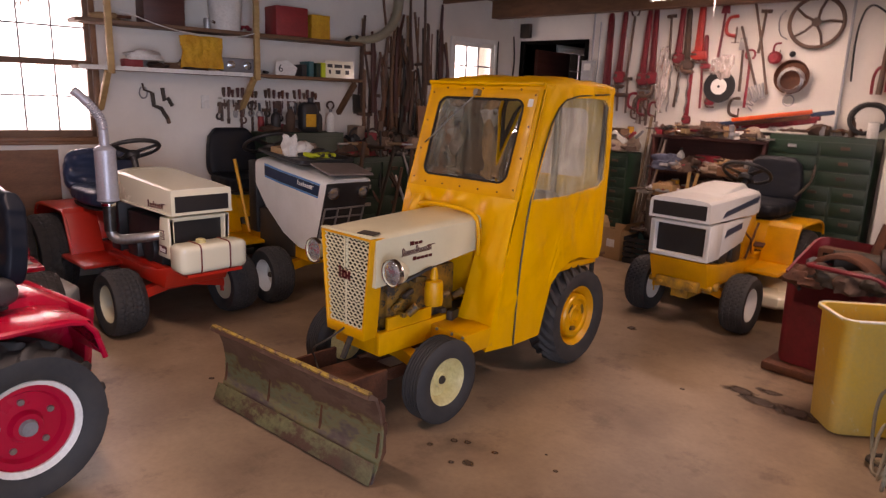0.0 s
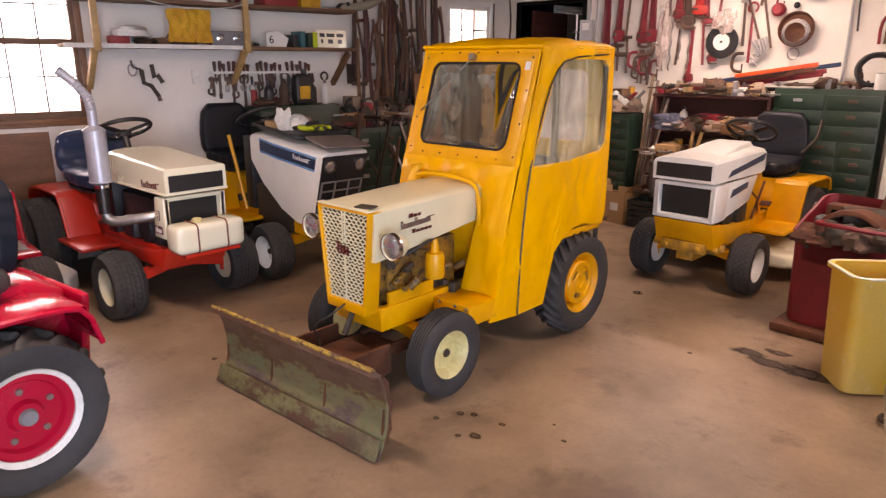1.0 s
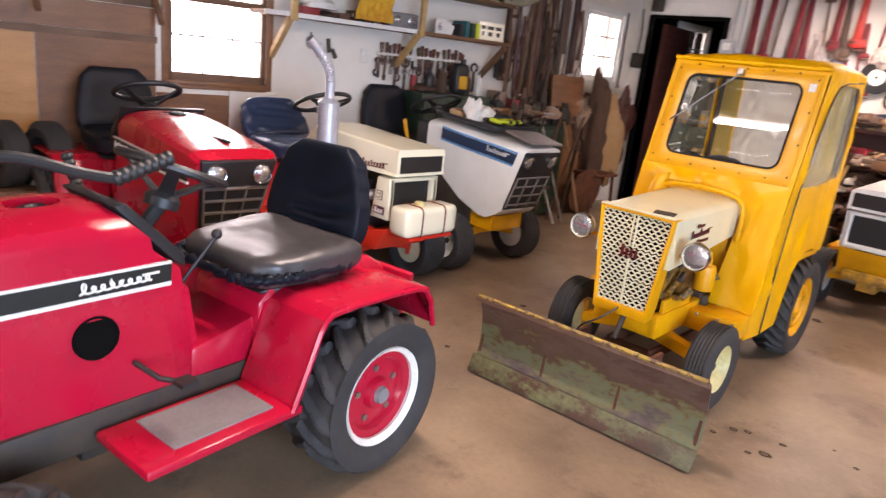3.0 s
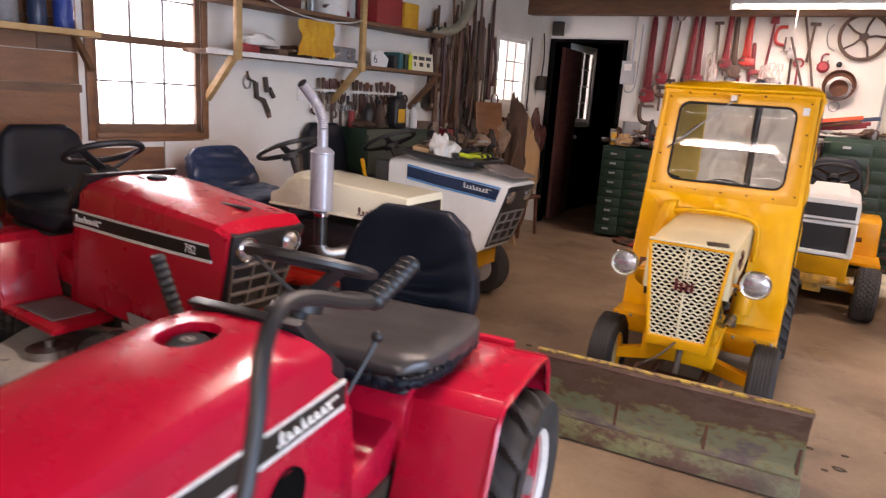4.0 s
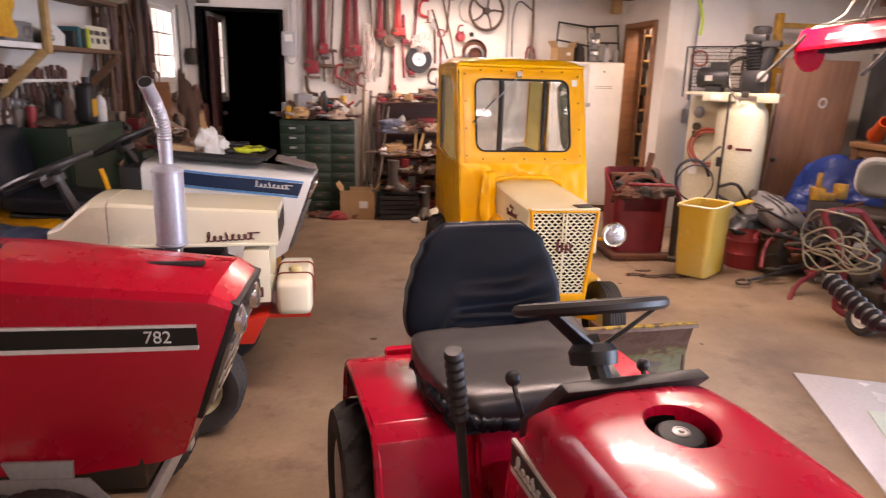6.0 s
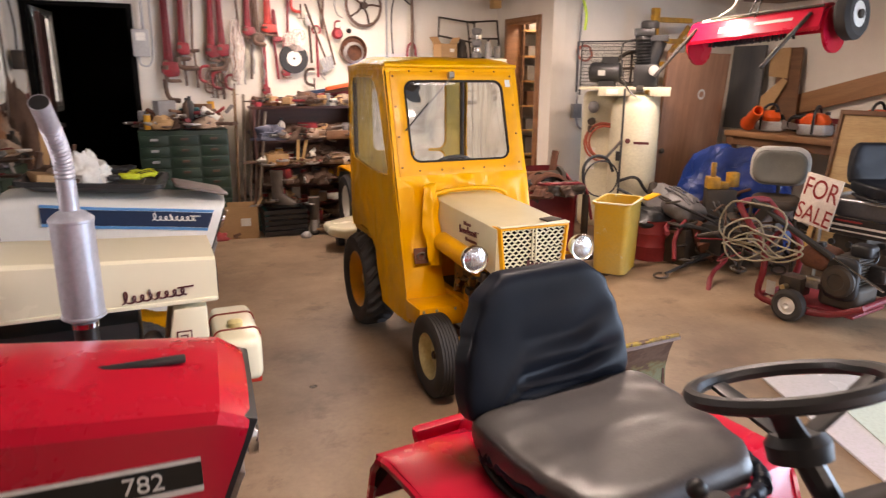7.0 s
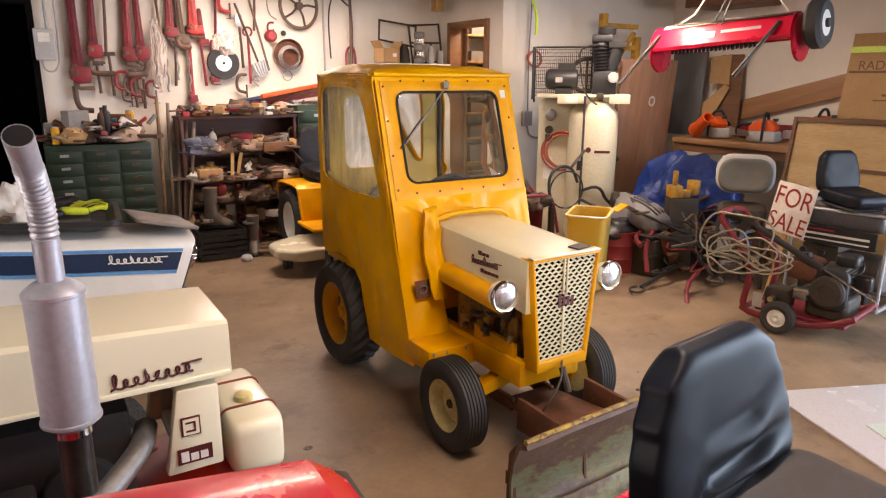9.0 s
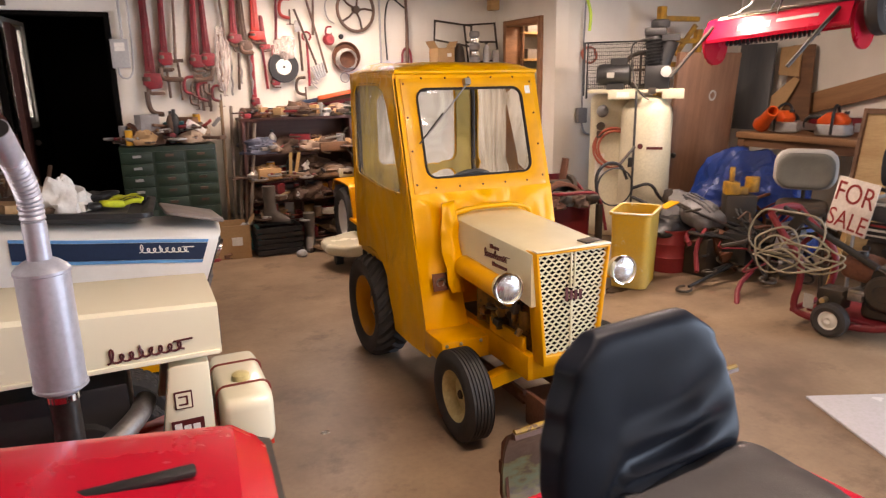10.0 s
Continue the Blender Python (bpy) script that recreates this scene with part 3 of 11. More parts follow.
def tube_fixture(c, along_x=True, length=1.2, power=40):
    t = thing("ceiling_light", pose(*c, 0, 0, 0 if along_x else 90), "fluorescent tube batten hung under the ceiling", "ceiling light", "ceiling lights")
    part("batten", Builder().span((-length / 2, -0.04, 0.02), (length / 2, 0.04, 0.06)), WHITE, t, bevel=0.005)
    part("tube", Builder().cyl((-length / 2 + 0.03, 0, 0), (length / 2 - 0.03, 0, 0), 0.016, seg=14), TUBE_GLOW, t, "lit white fluorescent tube")
    ends = Builder()
    for s in (-1, 1):
        ends.box((s * (length / 2 - 0.012), 0, 0.0), (0.022, 0.03, 0.05))
    part("tube_holder", ends, WHITE, t)
    part("pull_cord", Builder().cyl((-0.06, 0.02, 0.02), (-0.06, 0.02, -0.16), 0.003, seg=6), PAPER, t)
    part("hanger", Builder().cyl((-0.4, 0, 0.06), (-0.4, 0, CEILING + 0.1 - c[2]), 0.003, seg=6).cyl((0.4, 0, 0.06), (0.4, 0, CEILING + 0.1 - c[2]), 0.003, seg=6), STEEL, t)
    a = lamp("tube_light", "AREA", pose(c[0], c[1], c[2] - 0.03, 0, 0, 0 if along_x else 90), power, (1, 0.93, 0.84), (length, 0.05))
    return t


tube_fixture((0.11, 3.36, 2.34))
tube_fixture((-0.3, -1.2, 2.36))
tube_fixture((-0.3, -4.4, 2.36))
# unseen extra batten, added to brighten the compressor side
tube_fixture((2.1, 1.5, 2.36), power=50)
# daylight through the open east vehicle door, the south window and the west windows
lamp("door_daylight", "AREA", look((4.62, -3.15, 1.12), (0, -2.9, 0.5)), 340, (0.46, 0.72, 1.0), (3.2, 2.1))
lamp("window_daylight", "AREA", look((2.8, -6.72, 1.5), (2.5, 0, 1.2)), 45, (0.9, 0.95, 1.0), (1.0, 1.0))
lamp("window_daylight", "AREA", WL @ pose(-0.35, 0.2, 1.55) @ pose(0, 0, 0, -90, 0, 0), 14, (0.9, 0.95, 1.0), (0.7, 0.9))
lamp("window_daylight", "AREA", WL @ pose(3.72, 0.2, 1.7) @ pose(0, 0, 0, -90, 0, 0), 8, (0.9, 0.95, 1.0), (0.55, 0.65))


# ---- tractor parts; each tractor faces -y, its left is +x, the front axle stands over the origin ----
def wheel(parent, name, c, r, w, rim, paint, tread, side, holes=0, flat=0.0, hub=None, ring=None, tyre_label=""):
    """A wheel with its tyre about the x axis; side: +1 outside towards +x."""
    c = Vector(c)
    axis = (side, 0, 0)
    prof = [(0, (0.10 + flat) * w), (0.30 * rim, (0.10 + flat) * w), (0.36 * rim, flat * w), (0.74 * rim, (flat - 0.02) * w), (0.80 * rim, (0.16 + flat * 0.6) * w), (0.94 * rim, 0.32 * w), (1.04 * rim, 0.42 * w), (1.07 * rim, 0.38 * w), (1.0 * rim, 0.2 * w), (1.0 * rim, -0.4 * w), (0.5 * rim, -0.42 * w), (0, -0.42 * w)]
    body = part(name, Builder().lathe(prof, c, axis, 36), paint, parent)
    d = r - rim
    half = [(rim * 0.99, 0.36), (rim + 0.12 * d, 0.44), (rim + 0.45 * d, 0.52), (rim + 0.78 * d, 0.50), (r - 0.07 * d, 0.42)]
    def at(a, q, h):
        return c + Vector((h * w * side, math.cos(a) * q, math.sin(a) * q))

    if tread == "rib":
        crown = []
        for k in range(7):
            h = 0.40 - 0.8 * k / 6
            crown += [(r, h), (r, h - 0.075), (r - 0.06 * d, h - 0.085), (r - 0.06 * d, h - 0.12)] if k < 6 else [(r, h)]
        sec = half + crown + [(q, -h) for q, h in reversed(half)]
        b = Builder().lathe([(q, h * w) for q, h in sec], c, axis, 48, loop=True)
    else:
        lug = {"lug": 0.18, "ag": 0.14}.get(tread, 0.07) * d
        base, bars_ = r - lug, tread in ("lug", "ag")
        n, rows, wide = {"lug": (15, 0, 0.066), "ag": (24, 0, 0.045), "turf": (34, 6, 0), "block": (30, 4, 0)}[tread]
        step, period, across = n * (14 if bars_ else 6), 2 * math.pi / n, 25

        def raised(a, h):
            """How far the tread stands out at that angle and place across, 0 to 1."""
            if bars_:
                best = 0.0
                for sg in (1, -1):
                    if h * sg > -0.05:
                        x = (a - (0 if sg > 0 else period / 2) - 0.34 * (h * sg + 0.04) / 0.54 + period / 2) % period - period / 2
                        best = max(best, min(1.0, max(0.0, (wide * 1.2 - abs(x)) / (wide * 0.45))))
                return best
            f = (h + 0.42) / 0.84 * rows
            if f < 0 or f > rows:
                return 0.0
            x = ((a + (period / 2 if int(f) % 2 else 0)) % period) / period
            e = min(f - int(f), 1 - f + int(f))
            g = min(x, 1 - x)
            return min(1.0, max(0.0, (e - 0.10) / 0.10)) * min(1.0, max(0.0, (g - 0.07) / 0.12))

        rings = []
        for k in range(step):
            a = 2 * math.pi * k / step
            belt = [at(a, q, h) for q, h in half[:-1]]
            for j in range(across):
                h = 0.48 - 0.96 * j / (across - 1)
                belt.append(at(a, base - 0.13 * d * abs(h / 0.48) ** 4 + lug * raised(a, h) * (1 - 0.35 * abs(h / 0.48) ** 6), h))
            rings.append(belt + [at(a, q, -h) for q, h in reversed(half[:-1])])
        b = Builder().loft(rings, loop=True)
    part("tyre", b, RUBBER, body, tyre_label)
    if holes:
        for k in range(holes):
            p = at(2 * math.pi * k / holes + 0.4, 0.56 * rim, flat)
            part("wheel_bolt", Builder().cyl(p - Vector((0.004 * side, 0, 0)), p + Vector((0.007 * side, 0, 0)), 0.012, seg=8), STEEL, body)
    cap = Builder().cyl(c + Vector(((0.09 + flat) * w * side, 0, 0)), c + Vector(((0.17 + flat) * w * side, 0, 0)), 0.2 * rim, 0.16 * rim, 14)
    part("hub_cap", cap, hub or DARK, body)
    if ring:
        part("rim_ring", Builder().lathe([(0.95 * rim, 0.39 * w), (1.065 * rim, 0.455 * w), (1.075 * rim, 0.42 * w), (0.96 * rim, 0.33 * w)], c, axis, 36, loop=True), ring, body, "white-painted rim edge")
    return body


def steering_wheel(parent, c, r, tilt, mat=BLACK, dish=0.02):
    """tilt: degrees from flat, the rim leaning towards the driver."""
    m = pose(*c, -tilt, 0, 0)
    rim = Builder().tube([m @ Vector((r * math.cos(a), r * math.sin(a), 0)) for a in (2 * math.pi * k / 28 for k in range(28))], 0.014, 8, loop=True)
    ob = part("steering_wheel", rim, mat, parent)
    for a in (90, 210, 330):
        q = Vector((math.cos(radians(a)), math.sin(radians(a)), 0))
        side = Vector((-q.y, q.x, 0))
        rr = []
        for f, w, z in ((0.12, 0.024, -dish - 0.004), (0.5, 0.020, -dish * 0.62), (1.0, 0.017, 0.0)):
            rr.append([m @ (q * r * f + side * u * w + Vector((0, 0, z + v * 0.005))) for u, v in ((-1, -1), (1, -1), (1, 1), (-1, 1))])
        part("spoke", Builder().loft(rr), mat, ob, bevel=0.002)
    hubm = Builder().lathe([(0.05, -0.04), (0.052, -0.012), (0.04, 0.004), (0, 0.006)], m @ Vector((0, 0, -dish)), m.to_3x3() @ Vector((0, 0, 1)), 16)
    part("hub", hubm, mat, ob)
    return ob


def cushion(widths, length, thick, m, wrinkle=0.0, seed=0.0, square=5.0, hollow=0.0, rows=34, seg=56, gather=0.0):
    """A stuffed pad along local y: half widths at even steps, rounded rims, folds gathered towards its start."""
    rings = []
    for k in range(rows + 1):
        v = k / rows
        c = abs(2 * v - 1)
        ew, et = (1 - c ** 14 * 0.999) ** (1 / 3.0), (1 - c ** 8 * 0.999) ** (1 / 2.6)
        f = v * (len(widths) - 1)
        i = min(int(f), len(widths) - 2)
        g = f - i
        g = g * g * (3 - 2 * g)
        w = (widths[i] * (1 - g) + widths[i + 1] * g) * (0.88 + 0.12 * ew)
        ring = []
        for j in range(seg):
            a = 2 * math.pi * (j + 0.5) / seg
            ca, sa = math.cos(a), math.sin(a)
            x = w * math.copysign(abs(ca) ** (2 / square), ca)
            z = thick / 2 * et * math.copysign(abs(sa) ** (2 / square), sa)
            y = length * (0.012 + 0.976 * v)
            if sa > 0:
                z -= hollow * (1 - (x / w) ** 2) * math.sin(math.pi * v)
            if wrinkle:
                u = x * 7 + y * 5 * math.copysign(1, x)
                fold = noise.noise(Vector((u * 0.9 + seed, y * 9 - abs(x) * 10, seed))) * (1.35 - v) + 0.5 * noise.noise(Vector((x * 16, y * 26 + seed, seed)))
                z += wrinkle * fold * abs(sa) ** 0.5 * math.copysign(1, sa)
            if gather and sa > 0:
                # folds that fan out from one lower corner
                dx, dy = x + 0.215, y + 0.012
                d, th = math.hypot(dx, dy), math.degrees(math.atan2(dy, dx))
                th += 22 * max(0.0, d - 0.15)
                env = min(1.0, d / 0.16) * max(0.0, min(1.0, (0.47 - d) / 0.14))
                z += gather * env * sum(s * math.exp(-((th - c) / wd) ** 2) for c, wd, s in ((7, 2.2, 0.8), (11.5, 2.0, -0.8), (17, 2.8, 0.9), (23, 2.2, -0.9), (29, 3.2, 0.8), (36, 3, -0.55), (44, 4.5, 0.35)))
            ring.append(m @ Vector((x, y, z)))
        rings.append(ring)
    return Builder().loft(rings)


def seat(parent, y, z, mat, back_h=0.36, width=0.45, depth=0.42, lean=14, wrinkle=0.004, cushion_mat=None, seed=0.0, x=0.0, gather=0.0):
    """A pan seat: cushion and backrest; y: where they meet, z: height of the cushion's top."""
    w = width / 2
    x_, w_ = x, w
    if gather:
        x, w = x * 0.3, w * 1.08
    part("seat_cushion", cushion([w * 0.95, w, w, w * 0.97, w * 0.9, w * 0.72], depth * 1.12, 0.115, pose(x, y + 0.04, z - 0.055, -4, 0, 180), wrinkle, seed, 5.0, 0.012), cushion_mat or mat, parent, angle=80)
    x, w = x_, w_
    part("seat_back", cushion([w * 0.97, w, w * 0.97, w * 0.89, w * 0.77, w * 0.52] if gather else [w * 0.95, w, w * 0.98, w * 0.92, w * 0.84, w * 0.62], back_h * 1.1 + 0.05, 0.085 if gather else 0.115, pose(x, y + 0.03, z - 0.05, 90 - lean, 0, 0), wrinkle * (0.12 if gather else 1.5), seed + 3, 7.0 if gather else 4.5, 0.012, 70 if gather else 34, 176 if gather else 56, gather), mat, parent, angle=80)
    if gather:
        # the cover's gathered elastic hem round the cushion's front and sides
        q = []
        for k in range(121):
            a = radians(200 - 220 * k / 120)
            px, py = x * 0.3 + (w * 1.03) * math.copysign(abs(math.cos(a)) ** 0.45, math.cos(a)), y - 0.17 - 0.27 * math.copysign(abs(math.sin(a)) ** 0.6, math.sin(a))
            q.append((px + 0.006 * noise.noise(Vector((k * 0.9, 1, 2))), py + 0.008 * noise.noise(Vector((k * 0.8, 5, 2))), z - 0.088 + 0.014 * noise.noise(Vector((k * 0.7, 3, 9)))))
        part("cover_hem", Builder().tube(q, [0.016 + 0.010 * noise.noise(Vector((k * 1.1, 7, 4))) for k in range(121)], 10), mat, parent, "rumpled elastic hem of the seat cover", angle=80)
    pan = cushion([w * 0.9, w * 0.96, w * 0.94, w * 0.8], depth * 0.95, 0.03, pose(x, y + 0.02, z - 0.125, -4, 0, 180))
    part("seat_pan", pan, BLACK, parent)


def script_mark(name, parent, mat, origin, along, up, length, height, loops=8, r=0.0028):
    """A brand mark as a plain looping line with a short underline, not lettered."""
    o, a, u = Vector(origin), Vector(along).normalized(), Vector(up).normalized()
    pts = []
    n = loops * 10
    for k in range(n + 1):
        t = k / n
        h = 1.0 if t < 0.1 or 0.44 < t < 0.54 else 0.55
        pts.append(o + a * (length * t + 0.010 * math.sin(2 * math.pi * loops * t)) + u * (height * h * (0.5 - 0.5 * math.cos(2 * math.pi * loops * t))) + u * 0.12 * height * t)
    b = Builder().tube(pts, r, 6)
    b.tube([o + a * length * 0.86 + u * height * 0.75, o + a * length * 1.12 + u * height * 0.78], r, 6)
    return part(name, b, mat, parent)


def lamp_round(parent, c, r, depth, shell, name="headlight"):
    """A round headlight that looks along -y."""
    c = Vector(c)
    ob = part(name, Builder().lathe([(0, depth), (r * 0.45, depth * 0.96), (r * 0.8, depth * 0.6), (r * 0.98, depth * 0.1), (r * 1.03, -0.004), (r * 0.92, -0.01), (r * 0.9, 0.0), (0, 0.004)], c, (0, 1, 0), 28), shell, parent)
    part("bezel", Builder().lathe([(r * 0.93, 0.0), (r * 0.94, -0.012), (r * 1.0, -0.013), (r * 1.045, -0.006), (r * 1.045, 0.006), (r * 0.95, 0.008)], c, (0, 1, 0), 28, loop=True), CHROME, ob, "thin chrome bezel")
    part("lens", Builder().lathe([(r * 0.94, -0.004), (r * 0.7, -0.011), (r * 0.3, -0.016), (0, -0.017)], c, (0, 1, 0), 28), LENS, ob, "ribbed clear lens with a bright reflector")
    return ob


def section(y, w, top, crown, shoulder, low, wl=None):
    """A hood's cross-section at y: half width, heights of ridge, edge and bottom."""
    wl = wl if wl is not None else w
    return [(-wl, y, low), (-w, y, shoulder - 0.02), (-w * 0.985, y, shoulder), (-w * 0.90, y, (shoulder + crown) / 2 + 0.004), (-w * 0.7, y, crown), (-w * 0.3, y, top), (w * 0.3, y, top), (w * 0.7, y, crown), (w * 0.90, y, (shoulder + crown) / 2 + 0.004), (w * 0.985, y, shoulder), (w, y, shoulder - 0.02), (wl, y, low)]


def front_end(parent, paint, axle_w, z=0.2, rail=0.14):
    """Frame rails, front axle, spindles and tie rod."""
    b = Builder()
    for s in (-1, 1):
        b.span((s * rail - 0.02, -0.2, 0.30), (s * rail + 0.02, 1.05, 0.41))
    b.span((-rail, -0.2, 0.30), (rail, -0.16, 0.40))
    part("frame", b, paint, parent, bevel=0.004)
    a = Builder()
    a.prism([(-axle_w + 0.05, 0.24), (-0.08, 0.30), (0.08, 0.30), (axle_w - 0.05, 0.24), (axle_w - 0.05, 0.19), (0.08, 0.235), (-0.08, 0.235), (-axle_w + 0.05, 0.19)], "y", -0.03, 0.03)
    for s in (-1, 1):
        a.cyl((s * (axle_w - 0.04), 0, 0.15), (s * (axle_w - 0.04), 0, 0.30), 0.022, seg=10)
        a.cyl((s * (axle_w - 0.04), 0, z - 0.01), (s * axle_w, 0, z - 0.01), 0.016, seg=10)
    part("front_axle", a, paint, parent)
    part("tie_rod", Builder().cyl((-axle_w + 0.06, 0.11, 0.2), (axle_w - 0.06, 0.11, 0.2), 0.009, seg=8), DARK, parent)
    part("drivetrain", Builder().span((-0.16, 0.82, 0.2), (0.16, 1.25, 0.46)).cyl((-0.34, 1.12, 0.29), (0.34, 1.12, 0.29), 0.05, seg=12).span((-0.09, 0.3, 0.22), (0.09, 0.85, 0.36)), DARK, parent, "dark oily transmission housing", bevel=0.02)


def fender(parent, paint, side, y0, y1, x0, x1, ztop, zfront, thick=0.008, y_foot=None, rear_z=None):
    """A folded sheet fender over a rear wheel, from its front skirt over the top to the rear lip."""
    rear_z = rear_z if rear_z is not None else ztop - 0.12
    path = [(y0 - 0.02, zfront), (y0 + 0.05, ztop - 0.12), (y0 + 0.085, ztop - 0.03), (y0 + 0.13, ztop), (y1 - 0.14, ztop - 0.005), (y1 - 0.04, ztop - 0.03), (y1, rear_z)]
    low = [(y, z - thick) if 1 < k < 5 else (y + (thick if k < 3 else -thick), z - thick * 0.3) for k, (y, z) in enumerate(path)]
    b = Builder().prism(path + low[::-1], "x", side * x0, side * x1)
    ob = part("fender", b, paint, parent, bevel=0.003)
    lip = Builder()
    pts = [(side * x1, y, z - 0.012) for y, z in path]
    lip.tube(pts, 0.011, 6, smooth=1)
    part("fender_lip", lip, paint, ob)
    return ob


def bars(name, parent, mat, origin, along, up, widths, height, thick=0.0015):
    """A brand mark or unreadable line as plain bars."""
    o, a, u = Vector(origin), Vector(along).normalized(), Vector(up).normalized()
    n = a.cross(u)
    b, x = Builder(), 0.0
    for k, w in enumerate(widths):
        if w > 0:
            h = height * (1.0 if k == 0 else 0.72)
            b.add([o + a * (x + i * w) + u * (j * h) + n * (k2 * thick) for k2 in (-1, 1) for j in (0, 1) for i in (0, 1)], [(0, 1, 3, 2), (4, 6, 7, 5), (0, 4, 5, 1), (2, 3, 7, 6), (0, 2, 6, 4), (1, 5, 7, 3)])
        x += abs(w)
    return part(name, b, mat, parent, smooth=False)




# ---- the yellow tractor with its cab ----
def annulus(outline, hole, m, thick=0.006, rings=7, relief=0.006, seed=0.0, freq=7.0):
    """A sheet between an outline and a hole, with soft folds; both outlines lie in the plane of m."""
    cx, cy = sum(p[0] for p in hole) / len(hole), sum(p[1] for p in hole) / len(hole)

    def angles(poly):
        return [math.atan2(y - cy, x - cx) for x, y in poly]

    def cut(poly, a):
        dx, dy, best = math.cos(a), math.sin(a), None
        for i in range(len(poly)):
            (x1, y1), (x2, y2) = poly[i], poly[(i + 1) % len(poly)]
            ex, ey = x2 - x1, y2 - y1
            det = ex * dy - ey * dx
            if abs(det) < 1e-9:
                continue
            t = ((x1 - cx) * -ey + (y1 - cy) * ex) / -det * -1
            s = ((cx - x1) * dy - (cy - y1) * dx) / det
            t = ((x1 + ex * s - cx) * dx + (y1 + ey * s - cy) * dy)
            if -1e-6 <= s <= 1 + 1e-6 and t > 0:
                best = t if best is None else max(best, t)
        return best or 0.0

    an = sorted(set([round(a, 4) for a in angles(outline) + angles(hole)] + [round(-math.pi + 2 * math.pi * k / 72, 4) for k in range(72)]))
    front, back = [], []
    for k in range(rings + 1):
        f = k / rings
        rf, rb = [], []
        for a in an:
            d = cut(outline, a) * (1 - f) + cut(hole, a) * f
            x, y = cx + d * math.cos(a), cy + d * math.sin(a)
            fold = relief * math.sin(math.pi * f) * (noise.noise(Vector((x * freq + seed, y * freq * 0.6, seed))) + 0.6 * noise.noise(Vector((x * freq * 2.7, y * freq * 1.3 + seed, seed))))
            rf.append(m @ Vector((x, y, fold + thick / 2)))
            rb.append(m @ Vector((x, y, fold - thick / 2)))
        front.append(rf)
        back.append(rb)
    return Builder().loft(front + back[::-1], loop=True)


